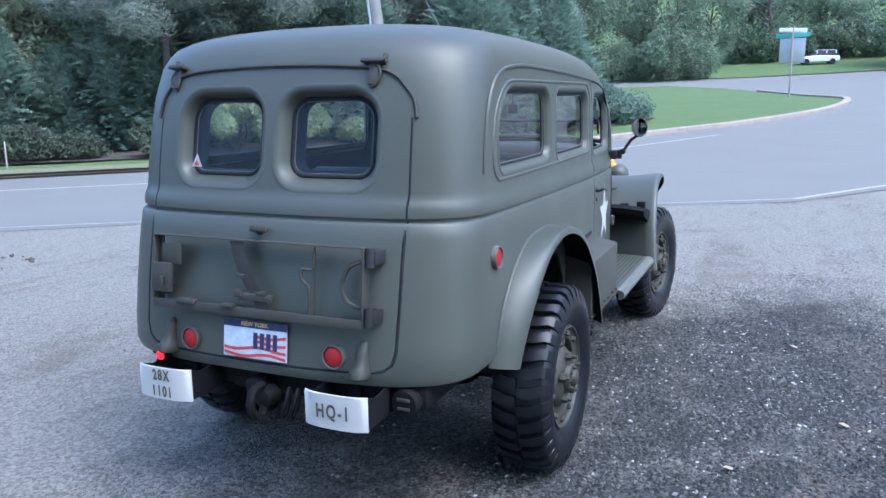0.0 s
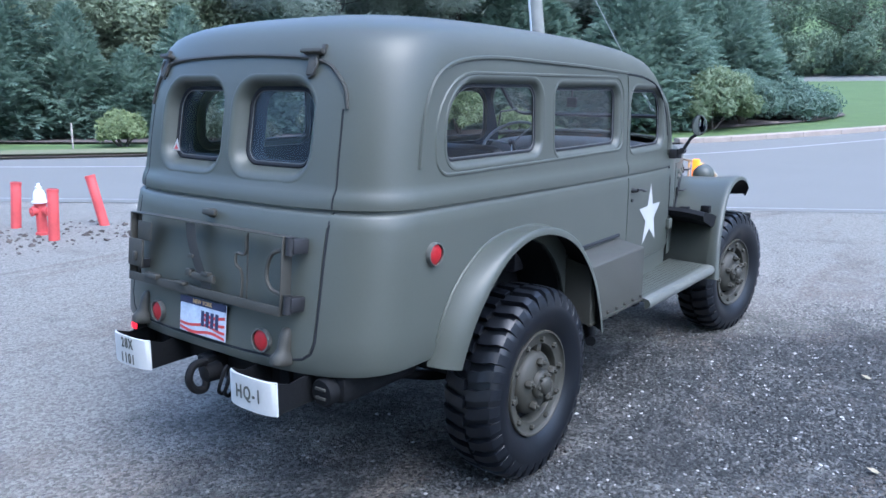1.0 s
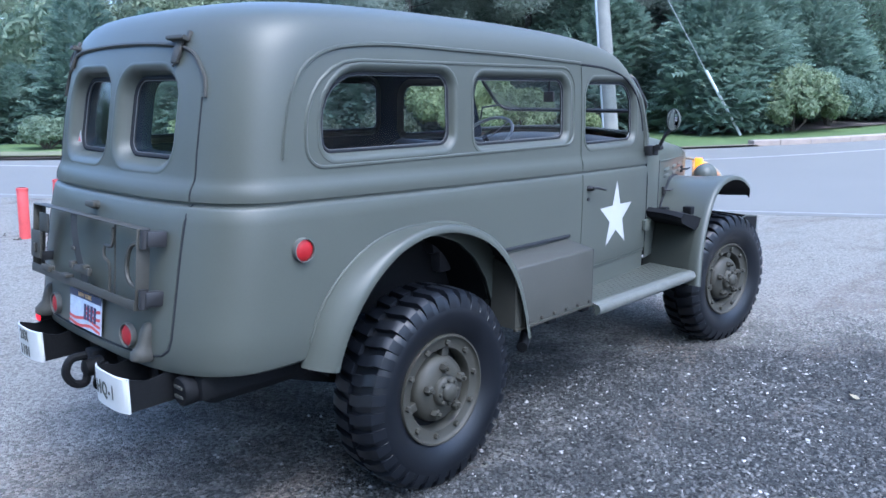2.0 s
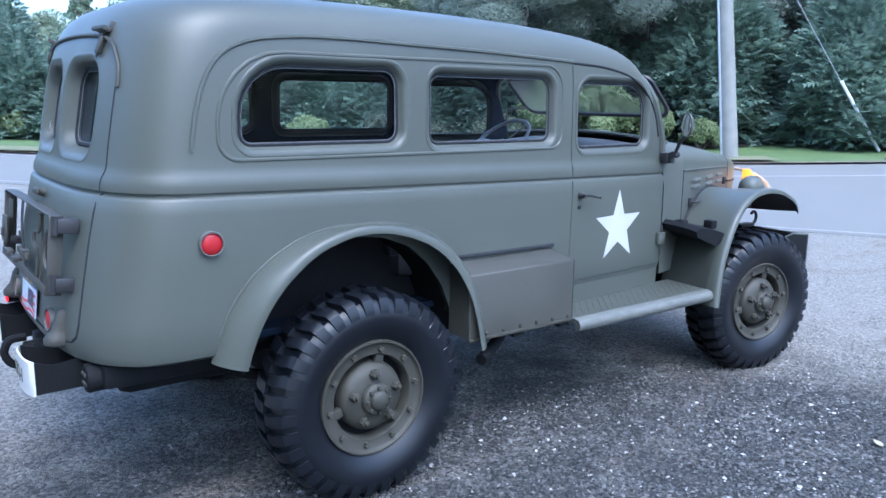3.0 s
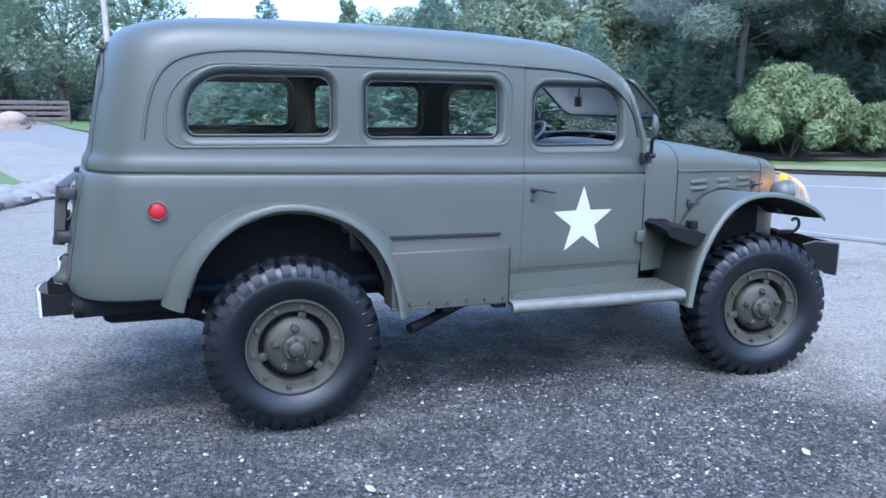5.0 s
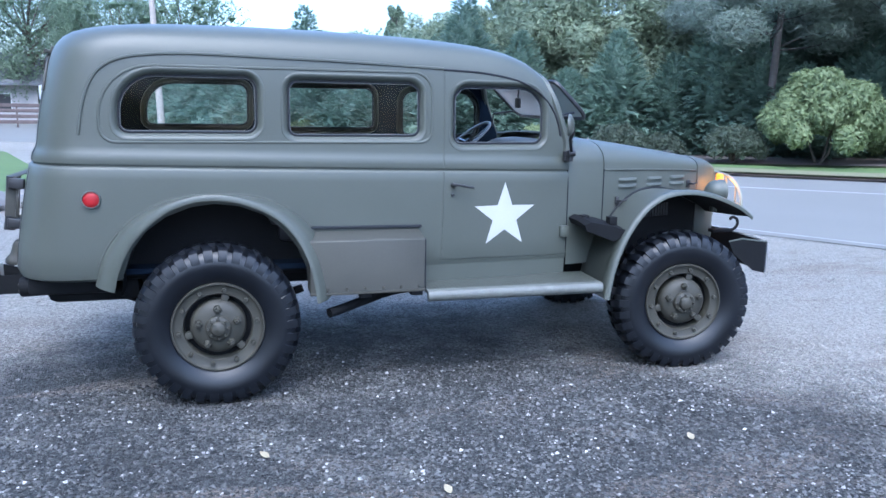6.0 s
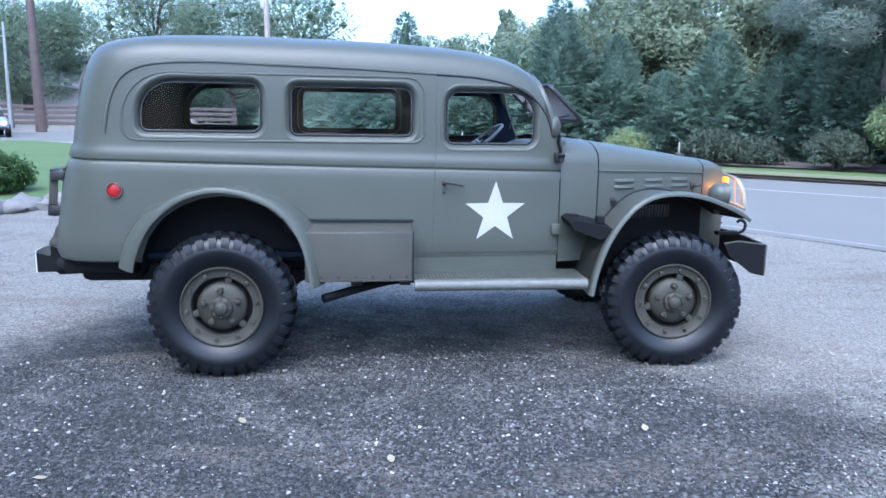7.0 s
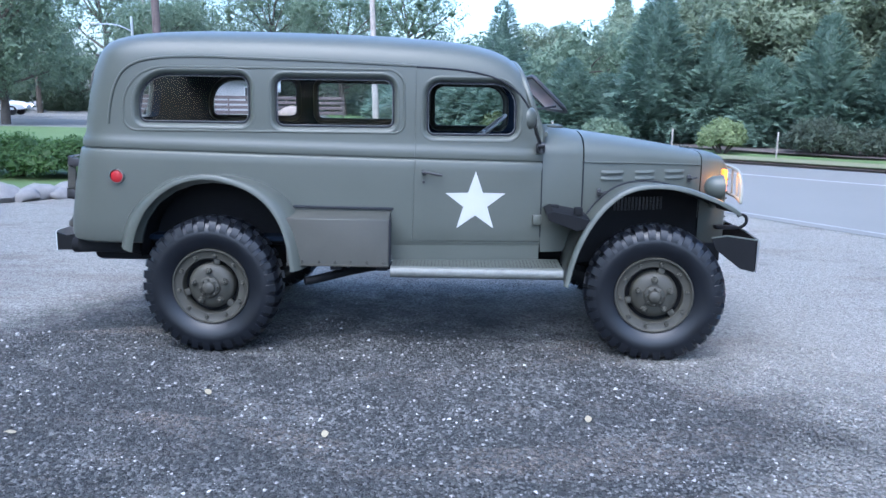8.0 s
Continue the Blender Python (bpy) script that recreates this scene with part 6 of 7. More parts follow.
tree_kinds = [broadleaf(31 + i, 9.5 + 1.2 * i, 3.6 + 0.5 * i, 6800, (0, 0, 0), "tall green broadleaf tree of the woods and the unseen light-blocking row behind the lot", None, 0.13) for i in range(4)]
near_kinds = [broadleaf(41 + i, 10.0 + 1.5 * i, 4.0 + 0.5 * i, 26000, (0, 0, 0), "tall leafy tree beyond the lawn", LEAF_TREE, 0.085, 0.25, 80) for i in range(2)]
spread(near_kinds, [(-20.8, 33.2, 0, -0.1), (-27, 40, 70, -0.1), (-34, 24, 150, -0.1), (-14, 62, 220, -0.1), (-22, 58, 300, -0.1), (-7.5, 58, 20, -0.1)])
spots = [(26, 20), (31, 19), (37, 17.5), (-3, 68), (-30, 54), (-38, 50), (-46, 44), (-52, 36), (-44, 26), (-24, 72), (-58, 22), (-30, 66), (-44, 62)]
# woods beyond the far road, and unseen light-blocking trees added behind the lot
spots += [(90 + 5 * (i % 3) + 0.9 * rng.normal() - 0.28 * y + (18 if -13 < y < 6 else 0), y) for i, y in enumerate(range(-52, 46, 3))]
# never in view: these keep light off the truck's rear corner
spots += [(-10.5, -6.0), (-12.5, -2.0), (-9.0, -9.5), (-13.5, -9.0), (-14.5, -5.0), (40, -50), (60, -46)]
# unseen far treeline, added for the window reflections
spots += [(-52 + 8.5 * i, -62.0 - 5 * (i % 3)) for i in range(14)]
spread(tree_kinds, [(x, y, rng.random() * 360, -0.1) for x, y in spots])
pale = broadleaf(40, 8.6, 3.0, 42000, (17, 47, 0), "pale yellow-green tree behind the hedge", leaf_material("pale_tree_leaves", (0.145, 0.185, 0.125), (0.33, 0.385, 0.255)), 0.09, 0.2, 70)
for x, y, turn, tall in ((13.0, 44.5, 80, 0.86), (21.5, 43, 160, 0.92), (25.5, 38.5, 250, 0.9), (28.0, 34, 20, 0.84), (8.0, 52, 310, 0.8), (12.6, 26.6, 200, 0.80), (15.6, 24.8, 130, 0.86), (19.0, 23.0, 40, 0.95)):
    copy_thing(pale, pose(x, y, 0, 0, 0, turn) @ Matrix.Diagonal((1, 1, tall, 1)))
broadleaf(39, 18.0, 2.0, 5000, (29, 132, 1.5), "lone thin tree standing above the hedge", None, 0.22, 0.72)
PINE = leaf_material("pine_needles", (0.16, 0.20, 0.165), (0.36, 0.41, 0.34), 0.58)


def pine(seed, height, spread_m, count, label, base=0.42, clumps=80):
    """A tall pine: bare trunk below, crooked boughs, and flat ragged pads of needles."""
    rng = np.random.default_rng(seed)
    ob = thing("pine_tree", label, "tree", "pines above the hedge", (0, 0, 0))
    bm = bmesh.new()
    limb(bm, (0, 0, -0.2), (0.5, 0.1, height * 0.97), 0.17, 0.03, rng, 9, 0.035)
    h = base + (0.97 - base) * np.linspace(0, 1, clumps) ** 0.9
    ang = np.arange(clumps) * 2.4 + 0.5 * rng.normal(size=clumps)
    reach = spread_m * (1.12 - 0.75 * ((h - base) / (1 - base)) ** 1.5) * (0.3 + 0.7 * rng.random(clumps))
    c = np.stack([reach * np.cos(ang), reach * np.sin(ang), h * height + 0.25 * rng.normal(size=clumps)], 1)
    for k in range(0, clumps, 2):
        limb(bm, (0, 0, c[k][2] - 0.3 * reach[k]), c[k], 0.036, 0.008, rng, 5, 0.1)
    part("trunk", bm, PINE_BARK, ob).matrix_parent_inverse = Matrix()
    flat = 0.72
    v, f = leaf_cloud(rng, c / np.array([1, 1, flat]), spread_m * (0.09 + 0.18 * rng.random(clumps)), count, 0.085, 1.8, 0.0, 0.04, 0.24)
    v = v * np.array([1, 1, flat])
    # needles stray from their pads and thin out towards the tips
    stray = rng.normal(size=(count, 3)) * np.array([0.34, 0.34, 0.17]) * rng.random((count, 1))
    v[:3 * count] += np.repeat(stray, 3, axis=0)
    cloud_part("crown", v, f, PINE, ob)
    return ob


pines = [pine(61 + i, 10.5 - 0.8 * i, 3.3, 75000, "tall wispy grey-green pine rising above the hedge") for i in range(2)]
spread(pines, [(17.9, 18.1, 0, 0), (22.0, 15.9, 90, 0), (28, 12.5, 40, 0), (33.0, 11.5, 160, 0)])

under = [broadleaf(81 + i, 4.2 + 0.6 * i, 2.9, 3800, (0, 0, 0), "bushy undergrowth at the edge of the woods", LEAF_TREE, 0.15, 0.04) for i in range(2)]
low = [(87 - 0.28 * y + 0.8 * rng.normal() + (19 if -14 < y < 7 else 0), y, rng.random() * 360, -0.2) for y in range(-52, 46, 3)]
low += [(-9 - 2.6 * i, 66 - 0.6 * i + rng.normal(), rng.random() * 360, -0.2) for i in range(18)]
low += [(30 + 2.4 * i, 16.5 + 1.2 * i + rng.normal(), rng.random() * 360, -0.2) for i in range(16)]
low += [(x, y, rng.random() * 360, 0.6) for x, y in ((8.5, 37), (6, 42), (3.5, 48), (0.5, 54), (12, 33), (15, 30.5), (10, 46), (18.5, 29))]
spread(under, low)
shrub(51, 2.95, 1.72, 46000, (17.25, 14.6, rise(17.25, 14.6)), "large rounded yellow-green rhododendron bush on the verge", None, 0.07, 3)
shrub(52, 1.3, 0.95, 8000, (15.1, 15.8, rise(15.1, 15.8)), "low spreading dark shrub on the verge", LEAF_DARK, 0.055)
shrub(53, 1.2, 1.0, 8000, (12.6, 18.5, 0), "spreading green and brown shrub beside the hedge", LEAF_DARK, 0.05)
shrub(58, 0.95, 0.75, 7000, (13.7, 17.6, 0), "low brown-tinged shrub beside the hedge", LEAF_DARK, 0.05)
shrub(54, 1.2, 0.72, 6000, (9.75, 18.6, 0), "small pale green shrub beside the hedge")
shrub(55, 1.85, 0.95, 12000, (19.45, 13.5, rise(19.45, 13.5)), "rounded green shrub beside the pole")
shrub(56, 1.1, 0.66, 7000, (20.35, 11.9, rise(20.35, 11.9)), "low pale green shrub beside the pole")
shrub(57, 1.3, 1.0, 7000, (22.4, 12.8, rise(22.4, 12.8)), "brownish shrub under the hedge", leaf_material("brown_shrub_leaves", (0.05, 0.05, 0.04), (0.14, 0.12, 0.09)), 0.05)
shrub(59, 1.05, 0.85, 7000, (6.7, 21.8, 0), "dull green shrub beside the hedge", LEAF_TREE)
shrub(60, 1.2, 1.0, 8000, (3.6, 29.0, 0), "pale green shrub beside the hedge")
shrub(65, 2.3, 1.45, 26000, (25.3, 6.7, rise(25.3, 6.7) + 0.05), "white-flowering shrub on the verge", leaf_material("white_flower_leaves", (0.09, 0.135, 0.06), (0.36, 0.42, 0.27)), 0.07)
shrub(66, 2.1, 1.3, 30000, (27.7, 6.4, rise(27.7, 6.4) + 0.05), "clipped round green bush on the verge", LEAF_HEDGE, 0.05)
shrub(67, 1.5, 2.1, 14000, (31.2, 5.9, rise(31.2, 5.9)), "dark spreading evergreen on the mulch bed", LEAF_HEDGE, 0.07)
for i, x in enumerate((-5.7, -6.9, -8.2, -9.5, -10.9)):
    shrub(70 + i, 0.75, 0.95, 10000, (x, 9.1 - 0.12 * (x + 6), 0.05), "clipped low green hedge bush on the lawn", leaf_material("low_hedge_leaves" + "_b" * i, (0.035, 0.075, 0.02), (0.10, 0.17, 0.05)), 0.035)


# ---- things beside the road ----
ROCK = surface("pale_granite", (0.18, 0.172, 0.165), 0.85, vary=0.25, scale=5, fine=60, bump=0.5)
WOODPOLE = surface("weathered_pole_wood", (0.33, 0.29, 0.26), 0.85, vary=0.25, scale=3, fine=40, bump=0.4)
PALEPOLE = surface("pale_weathered_pole_wood", (0.18, 0.182, 0.165), 0.85, vary=0.18, scale=3, fine=40, bump=0.4)
DARKPOLE = surface("dark_creosoted_wood", (0.11, 0.085, 0.08), 0.85, vary=0.3, scale=3, fine=40, bump=0.4)
RED = surface("faded_red_paint", (0.52, 0.075, 0.075), 0.6, vary=0.22, scale=7, fine=60, bump=0.15)
HYDRANT_WHITE = surface("hydrant_white_paint", (0.68, 0.70, 0.72), 0.5, vary=0.12, scale=14)
GALV = surface("galvanised_steel", (0.45, 0.47, 0.5), 0.45, metal=0.6, vary=0.12)


def boulder(seed, r, at, label, mat=ROCK):
    bm = bmesh.new()
    bmesh.ops.create_icosphere(bm, subdivisions=2 if r < 0.6 else 3, radius=1)
    for v in bm.verts:
        p = v.co * 1.3 + Vector((seed * 3.1, seed, 0))
        d = 1 + 0.45 * noise.noise(p) + 0.2 * noise.noise(p * 2.6)
        v.co = Vector((v.co.x * 1.15, v.co.y * 0.9, max(-0.35, v.co.z * 0.62))) * d * r
    ob = part("boulder", bm, mat, None, label, smooth=55)
    ob.matrix_basis = pose(at[0], at[1], 0.25 * r, 0, 0, seed * 77)
    return tagged(ob, label, "boulder", "boulders along the lawn")


edge_row = smooth_path([(-2.5, 11.6, 0), (-2.7, 10.2, 0), (-3.1, 8.8, 0), (-3.8, 7.6, 0), (-4.6, 6.7, 0), (-5.4, 6.0, 0), (-6.4, 5.5, 0), (-7.6, 5.2, 0), (-9.2, 5.1, 0)], 2)
for i, p in enumerate(edge_row):
    r = np.random.default_rng(400 + i)
    boulder(i + 1, 0.25 + 0.09 * r.random(), (p.x, p.y), "pale granite boulder at the edge of the lawn")
    boulder(i + 41, 0.17 + 0.08 * r.random(), (p.x - 0.35 + 0.2 * r.random(), p.y + 0.35 + 0.2 * r.random()), "smaller pale granite boulder at the edge of the lawn")
    if i:
        q = (p + edge_row[i - 1]) / 2
        boulder(i + 81, 0.17 + 0.09 * r.random(), (q.x + 0.1, q.y - 0.1), "pale granite boulder at the edge of the lawn")
boulder(31, 0.95, (-8.6, 42.5), "large tan boulder across the road", surface("tan_boulder", (0.27, 0.21, 0.17), 0.85, vary=0.2, scale=3, bump=0.5))


def bollard(at, height, lean, turn):
    ob = thing("bollard", "leaning faded red steel bollard by the road", "bollard", "red bollards round the hydrant", at, turn)
    bm = bmesh.new()
    lathe(bm, [(-0.15, 0.062), (0.0, 0.062), (height * 0.5, 0.061), (height - 0.012, 0.062), (height, 0.055), (height - 0.004, 0.0005)], (0, 0, 0), "z", 20)
    moved(bm, Matrix.Rotation(radians(lean), 4, "Y"))
    p = part("post", bm, RED, ob)
    p.matrix_parent_inverse = Matrix()
    bm = bmesh.new()
    lathe(bm, [(height - 0.03, 0.066), (height + 0.004, 0.066), (height + 0.008, 0.05)], (0, 0, 0), "z", 20)
    moved(bm, Matrix.Rotation(radians(lean), 4, "Y"))
    part("cap_ring", bm, RED, ob).matrix_parent_inverse = Matrix()
    return ob


lv, lf = stone_field(420, 21, 0.75, 2.75, 5.9, 7.5, 0.012, 0.045)
litter = raw("leaf_litter", lv.tolist(), lf.tolist(), MULCH, kind="stuff")
tagged(litter, "dark bark and leaf litter strewn round the hydrant", "leaf litter")
bollard((0.92, 6.8, 0), 0.6, 2, -30)
bollard((1.62, 7.65, 0), 0.58, 5, -35)
bollard((1.50, 6.45, 0), 0.60, 3, -40)
bollard((2.42, 6.95, 0), 0.66, 13, 120)

hyd = thing("fire_hydrant", "red fire hydrant with a white bonnet", "hydrant", "", (1.60, 6.92, 0))
hyd.scale = (0.74, 0.74, 0.98)
bm = bmesh.new()
lathe(bm, [(-0.1, 0.11), (0.0, 0.11), (0.03, 0.11), (0.035, 0.085), (0.36, 0.08), (0.38, 0.10), (0.40, 0.105)], (0, 0, 0), "z", 24)
part("barrel", bm, RED, hyd).matrix_parent_inverse = Matrix()
bm = bmesh.new()
lathe(bm, [(0.40, 0.125), (0.425, 0.125), (0.43, 0.10), (0.50, 0.095), (0.545, 0.075), (0.575, 0.045), (0.58, 0.055), (0.60, 0.055), (0.605, 0.03), (0.64, 0.025), (0.642, 0.0005)], (0, 0, 0), "z", 24)
part("bonnet", bm, HYDRANT_WHITE, hyd).matrix_parent_inverse = Matrix()
for a in (100, 190, 280):
    bm = bmesh.new()
    lathe(bm, [(0.06, 0.045), (0.13, 0.045), (0.135, 0.058), (0.17, 0.056), (0.175, 0.022), (0.195, 0.02), (0.196, 0.0005)], (0, 0, 0), "x", 16)
    moved(bm, pose(0, 0, 0.30, 0, 0, a))
    part("outlet", bm, RED, hyd).matrix_parent_inverse = Matrix()


def utility_pole(at, height, r, mat, label, arm=0.0, lean=(0, 0), turn=0):
    ob = thing("utility_pole", label, "utility pole", "utility poles", (at[0], at[1], rise(*at)), turn)
    bm = bmesh.new()
    loops = []
    for k in range(9):
        t = k / 8
        c = Vector((lean[0] * t * height, lean[1] * t * height, -0.3 + t * (height + 0.3)))
        rr = r * (1 - 0.35 * t)
        loops.append([c + Vector((rr * math.cos(a), rr * math.sin(a), 0)) for a in [2 * math.pi * j / 16 for j in range(16)]])
    rings(bm, loops, True, True, True)
    part("pole_shaft", bm, mat, ob).matrix_parent_inverse = Matrix()
    if arm:
        bm = bmesh.new()
        box(bm, -arm, arm, -0.06, 0.06, height - 0.7, height - 0.55, 0.01)
        part("crossarm", bm, mat, ob).matrix_parent_inverse = Matrix()
        for x in (-arm * 0.9, -arm * 0.45, arm * 0.45, arm * 0.9):
            bm = bmesh.new()
            lathe(bm, [(height - 0.55, 0.03), (height - 0.45, 0.045), (height - 0.4, 0.02)], (x, 0, 0), "z", 8, cap1=True)
            part("insulator", bm, GALV, ob).matrix_parent_inverse = Matrix()
    return ob


P1, P2, P3 = (18.2, 9.35), (-3.4, 43.0), (-16.2, 42.0)
pole = utility_pole(P1, 9.5, 0.245, PALEPOLE, "weathered pale wooden utility pole on the verge", lean=(-0.045, 0.095))
bm = bmesh.new()
tube(bm, [(-0.21, 0.14, 0.1), (-0.21 - 0.045 * 8.5 + 0.08, 0.14 + 0.095 * 8.5 - 0.05, 8.5)], 0.05, 8)
part("conduit", bm, GALV, pole, "pale blue-grey cable conduit").matrix_parent_inverse = Matrix()
p2 = utility_pole(P2, 9.0, 0.21, WOODPOLE, "leaning tan wooden utility pole across the road", lean=(-0.03, 0.0))
bm = bmesh.new()
box(bm, -0.55, -0.2, -0.1, 0.1, 7.3, 8.1, 0.03)
part("transformer_box", bm, GALV, p2).matrix_parent_inverse = Matrix()
utility_pole(P3, 9.5, 0.3, DARKPOLE, "dark wooden utility pole beside the junction", lean=(-0.02, 0.0))
utility_pole((-24, 60), 10.5, 0.2, WOODPOLE, "far wooden utility pole with a crossarm", 1.7, turn=20)
lightpole = utility_pole((-19.0, 45.0), 6.3, 0.12, GALV, "grey street lamp pole by the junction")
bm = bmesh.new()
tube(bm, smooth_path([(0, 0, 5.4), (-0.8, -0.3, 5.75), (-1.9, -0.6, 5.8)], 4), 0.04, 6)
box(bm, -2.4, -1.8, -0.75, -0.5, 5.72, 5.86, 0.03)
part("lamp_arm", bm, GALV, lightpole).matrix_parent_inverse = Matrix()


def wire(a, b, sag, r, label):
    a, b = Vector(a), Vector(b)
    pts = [a.lerp(b, k / 16) - Vector((0, 0, sag * 4 * (k / 16) * (1 - k / 16))) for k in range(17)]
    bm = bmesh.new()
    tube(bm, pts, r, 5)
    ob = part("overhead_wire", bm, DARKPOLE, None, label)
    return tagged(ob, label, "wire", "overhead wires")


for dz, sag in ((0, 0.5), (-0.6, 0.7)):
    wire((P1[0], P1[1], rise(*P1) + 8.9 + dz), (P2[0], P2[1], 8.5 + dz), sag + 0.4, 0.022, "thin dark overhead wire between the poles")
    wire((P2[0], P2[1], 8.5 + dz), (P3[0], P3[1], 8.6 + dz), sag, 0.022, "thin dark overhead wire between the poles")
    wire((P3[0], P3[1], 8.6 + dz), (-60, 30, 8.6 + dz), sag + 0.8, 0.026, "thin dark overhead wire along the cross street")
# guy wire with its guard sleeve
anchor = Vector((23.2, 7.6, rise(23.2, 7.6) + 0.03))
tops = Vector((P1[0] - 0.045 * 8, P1[1] + 0.095 * 8, rise(*P1) + 8.0))
guy = thing("guy_wire", "steel guy wire with a pale guard sleeve by the pole", "guy wire", "", tuple(anchor))
bm = bmesh.new()
tube(bm, [Vector((0, 0, -0.03)), tops - anchor], 0.012, 5)
part("cable", bm, GALV, guy).matrix_parent_inverse = Matrix()
bm = bmesh.new()
d = (tops - anchor).normalized()
tube(bm, [d * 0.05, d * 2.6], 0.045, 8)
part("guard_sleeve", bm, HYDRANT_WHITE, guy).matrix_parent_inverse = Matrix()

# road signs on the grass island
SIGNBACK = surface("sign_back_metal", (0.4, 0.41, 0.42), 0.5, metal=0.4, vary=0.1)
SIGNGREEN = surface("street_sign_green", (0.10, 0.36, 0.33), 0.5, vary=0.1)
sx, sy = 51.0, -1.5
sign = thing("road_sign", "rectangular sign seen from behind under green name blades", "sign", "", (sx, sy, rise(sx, sy) + 0.05), -12)
bm = bmesh.new()
box(bm, -0.05, 0.05, -0.05, 0.05, -0.2, 4.3, 0.008)
part("sign_post", bm, WOODPOLE, sign).matrix_parent_inverse = Matrix()
bm = bmesh.new()
box(bm, 0.055, 0.065, -0.75, 0.75, 2.1, 3.6, 0.01)
part("sign_panel", bm, SIGNBACK, sign).matrix_parent_inverse = Matrix()
bm = bmesh.new()
box(bm, -0.015, 0.015, -1.0, 1.0, 3.65, 3.9, 0.005)
part("name_blade", bm, SIGNGREEN, sign).matrix_parent_inverse = Matrix()
bm = bmesh.new()
moved(box(bm, -1.0, 1.0, -0.015, 0.015, 3.95, 4.2, 0.005), pose(0, 0, 0, 0, 0, -40))
part("name_blade", bm, SIGNBACK, sign).matrix_parent_inverse = Matrix()

# stakes and the pale notice by the cross street
for x, y, h in ((4.8, 21.0, 0.9), (8.15, 18.4, 0.8), (10.75, 16.9, 0.8)):
    bm = bmesh.new()
    box(bm, -0.025, 0.025, -0.015, 0.015, -0.1, h, 0.006)
    ob = part("marker_stake", bm, WOODPOLE, None)
    ob.matrix_basis = pose(x, y, rise(x, y), 0, 0, 30)
    tagged(ob, "thin grey wooden marker stake on the verge", "stake", "marker stakes")
notice = thing("notice_board", "small pale notice on a thin post across the road", "sign", "", (-8.2, 37.0, 0), 15)
bm = bmesh.new()
tube(bm, [(0, 0, -0.1), (0, 0, 2.3)], 0.03, 6)
part("notice_post", bm, GALV, notice).matrix_parent_inverse = Matrix()
bm = bmesh.new()
box(bm, -0.28, 0.28, -0.04, -0.025, 1.75, 2.4, 0.01)
part("notice_panel", bm, SIGNBACK, notice).matrix_parent_inverse = Matrix()


# ---- cars on the far roads ----
def far_car(at, turn, paint, label, tall=1.0):
    """A car seen small: shaped body, glasshouse, wheels, lamps."""
    car = thing("car", label, "car", "", at, turn)
    sec = [(-2.25, 0.62, 0.50, 0.82), (-2.15, 0.78, 0.42, 0.95), (-1.2, 0.88, 0.36, 0.98), (0.6, 0.90, 0.34, 0.98), (1.5, 0.87, 0.36, 0.92), (2.1, 0.78, 0.42, 0.78), (2.25, 0.6, 0.5, 0.7)]
    bm = bmesh.new()
    rings(bm, [[Vector((x, y, z)) for y, z in ((-w, lo), (-w, hi * 0.85), (-w * 0.88, hi), (w * 0.88, hi), (w, hi * 0.85), (w, lo))] for x, w, lo, hi in sec], True, True, True)
    part("body", bm, paint, car, smooth=30).matrix_parent_inverse = Matrix()
    top = 1.45 * tall
    bm = bmesh.new()
    rings(bm, [[Vector((x, y, z)) for x, y in ((x0, -w), (x1, -w), (x1, w), (x0, w))] for x0, x1, w, z in ((-2.0, 1.0, 0.78, 0.96), (-1.75, 0.25, 0.64, top - 0.05))], True, False, True)
    part("window_band", bm, BLACK, car, smooth=20).matrix_parent_inverse = Matrix()
    bm = bmesh.new()
    box(bm, -1.75, 0.2, -0.62, 0.62, top - 0.05, top, 0.02)
    part("roof", bm, paint, car).matrix_parent_inverse = Matrix()
    for x in (-1.75, -0.75, 0.28):
        bm = bmesh.new()
        box(bm, x - 0.05, x + 0.05, -0.72, 0.72, 0.95, top - 0.03, 0.01)
        part("pillar", bm, paint, car).matrix_parent_inverse = Matrix()
    for x in (-1.4, 1.4):
        for s in (-1, 1):
            bm = bmesh.new()
            lathe(bm, [(-0.1, 0.2), (-0.1, 0.32), (0.1, 0.32), (0.1, 0.2), (0.08, 0.0005)], (x, s * 0.82, 0.32), "y", 18)
            part("car_wheel", bm, RUBBER, car).matrix_parent_inverse = Matrix()
    for s in (-1, 1):
        bm = bmesh.new()
        box(bm, 2.16, 2.26, s * 0.55 - 0.13, s * 0.55 + 0.13, 0.62, 0.74, 0.02)
        part("car_headlamp", bm, glow_material("car_headlamp_glow", (1.0, 0.9, 0.75), 2.0), car).matrix_parent_inverse = Matrix()
    return car


CAR_WHITE = surface("white_car_paint", (0.75, 0.77, 0.8), 0.3, vary=0.03)
CAR_SILVER = surface("silver_car_paint", (0.42, 0.43, 0.45), 0.3, metal=0.4, vary=0.05)
far_car((101, -4.0, rise(101, -4.0) + 0.02), 100, CAR_WHITE, "white car on the far road under the trees", 1.12)
far_car((-16.5, 35.5, 0.0), -62, CAR_SILVER, "silver car with lit headlamps on the cross street")
far_car((-30.0, 48.0, 0.0), 10, CAR_WHITE, "white car parked beyond the lawn")

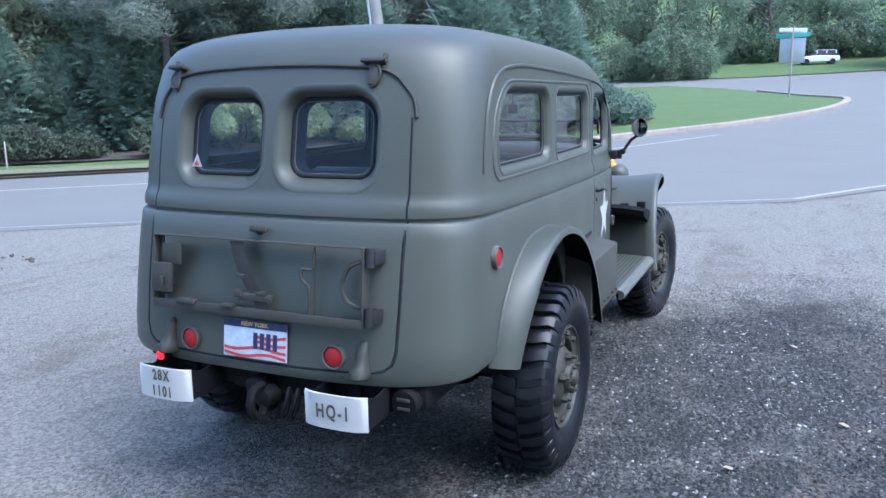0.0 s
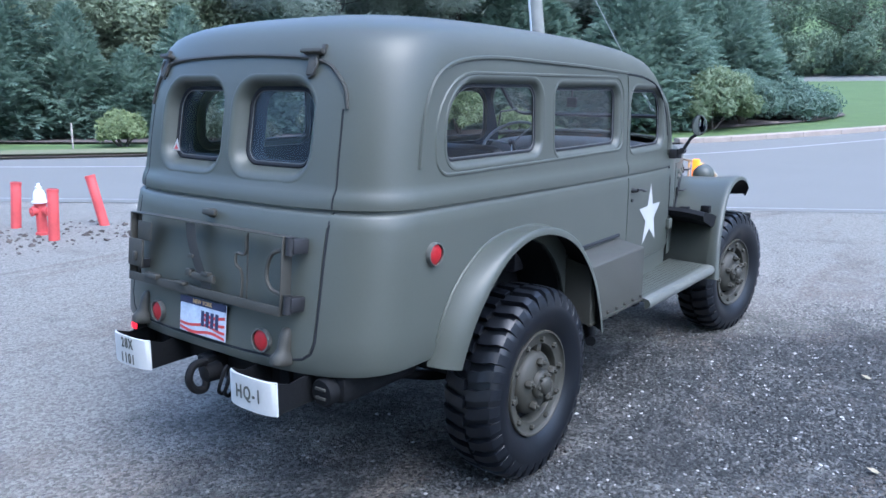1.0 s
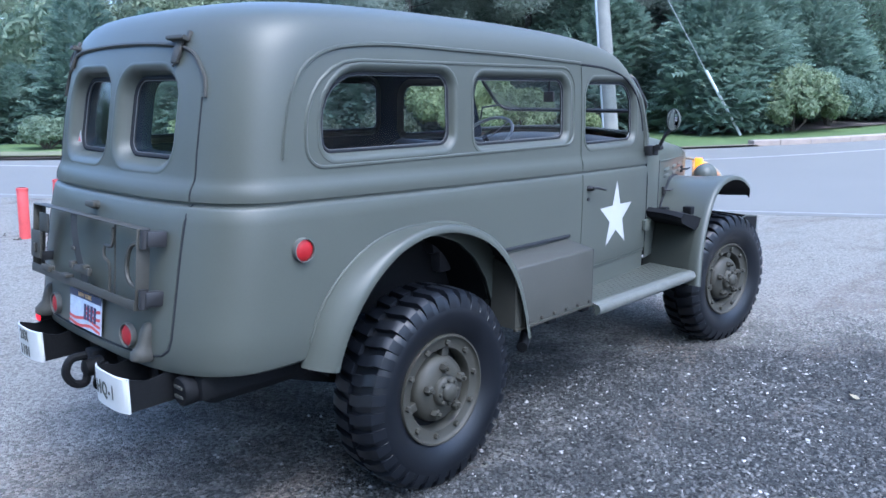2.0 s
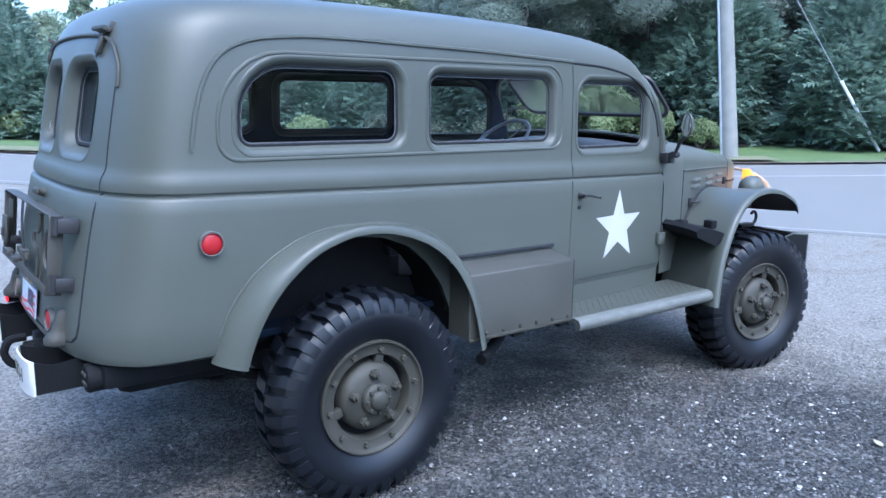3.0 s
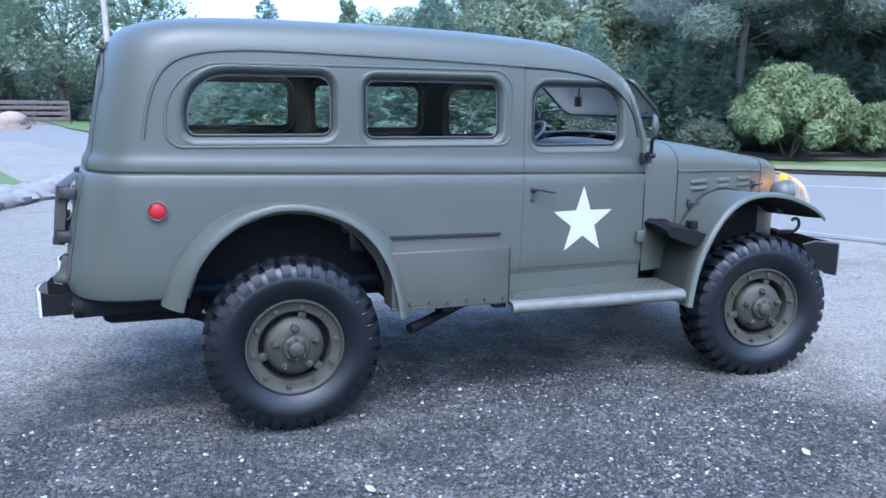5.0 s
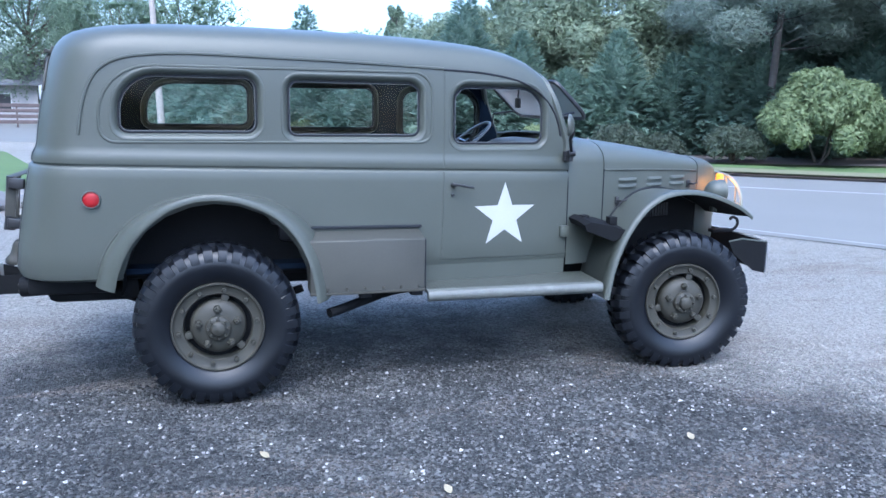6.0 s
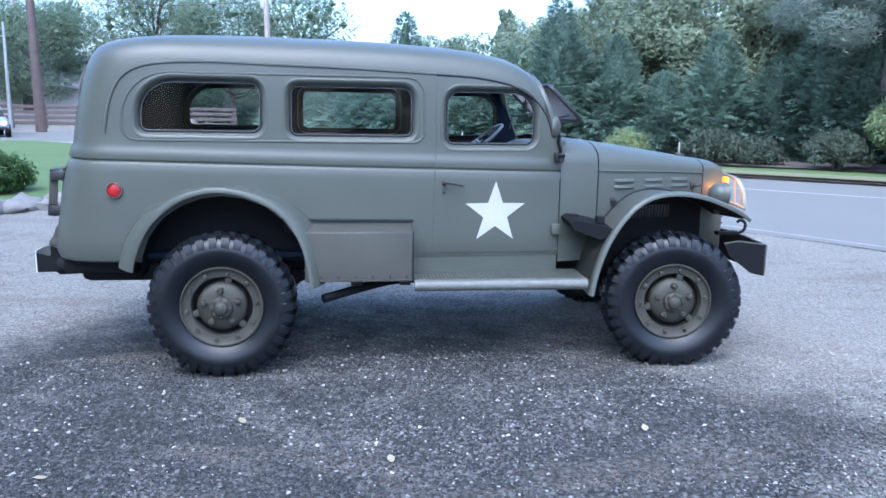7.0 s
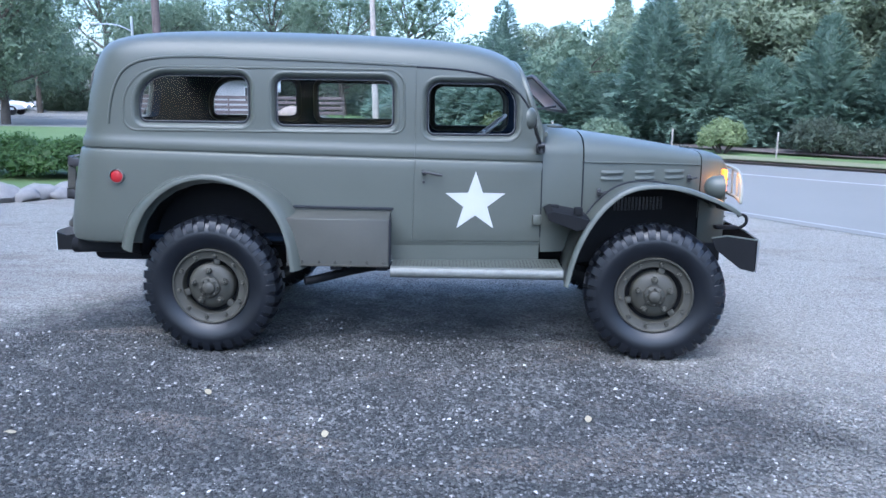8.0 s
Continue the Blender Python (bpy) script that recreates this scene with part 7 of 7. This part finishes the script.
# ---- far house and fence ----
SHINGLE = surface("grey_roof_shingles", (0.16, 0.165, 0.18), 0.9, vary=0.2, scale=2)
SIDING = surface("grey_siding", (0.32, 0.31, 0.31), 0.8, vary=0.1, scale=2)
house = thing("house", "small grey house with a pitched roof across the road", "house", "", (-20, 62, 0), 15)
bm = bmesh.new()
box(bm, -6, 6, -4, 4, -0.2, 2.9)
part("wall", bm, SIDING, house).matrix_parent_inverse = Matrix()
bm = bmesh.new()
rings(bm, [[Vector((x, y, z)) for y, z in ((-4.6, 2.75), (0, 5.1), (4.6, 2.75), (4.6, 2.9), (0, 5.28), (-4.6, 2.9))] for x in (-6.5, 6.5)], True, True, True)
part("roof", bm, SHINGLE, house, smooth=0).matrix_parent_inverse = Matrix()
for x in (-3.5, 0.5, 3.8):
    bm = bmesh.new()
    box(bm, x - 0.5, x + 0.5, -4.03, -3.98, 1.0, 2.2, 0.01)
    w = part("window", bm, WHITE, house)
    w.matrix_parent_inverse = Matrix()
    bm = bmesh.new()
    box(bm, x - 0.42, x + 0.42, -4.05, -4.02, 1.08, 2.12)
    part("window_glass", bm, BLACK, w)
fence = thing("fence", "grey wooden rail fence in front of the house", "fence", "", (-14.5, 50, 0), 8)
for k in range(9):
    bm = bmesh.new()
    box(bm, -8.05 + 2 * k, -7.95 + 2 * k, -0.05, 0.05, -0.1, 1.5, 0.01)
    part("fence_post", bm, DARKPOLE, fence).matrix_parent_inverse = Matrix()
for z in (0.35, 0.7, 1.05, 1.38):
    bm = bmesh.new()
    box(bm, -8, 8, -0.08, -0.05, z - 0.11, z + 0.11, 0.008)
    part("fence_rail", bm, DARKPOLE, fence).matrix_parent_inverse = Matrix()

# fallen leaves on the gravel
LEAFDRY = surface("dry_yellow_leaf", (0.3, 0.26, 0.17), 0.7, vary=0.2, scale=30)
for i, (x, y) in enumerate(((0.2, -1.72), (0.95, -2.25), (-0.6, -2.3), (1.5, -3.1), (2.3, -2.0))):
    r = np.random.default_rng(90 + i)
    bm = bmesh.new()
    ring = [(0.036, 0.0), (0.022, 0.014), (0.004, 0.019), (-0.016, 0.013), (-0.03, 0.0), (-0.016, -0.013), (0.004, -0.019), (0.022, -0.014)]
    top_ring = [Vector((a * 0.9, b * 0.95, 0.012 + 0.006 * math.cos(k))) for k, (a, b) in enumerate(ring)]
    rings(bm, [[p - Vector((0, 0, 0.001)) for p in top_ring], top_ring], True, True, True)
    ob = part("fallen_leaf", bm, LEAFDRY, None)
    ob.matrix_basis = pose(x, y, 0.006, 6, -5, r.random() * 360)
    tagged(ob, "small dry yellow leaf lying on the gravel", "leaf", "fallen leaves")
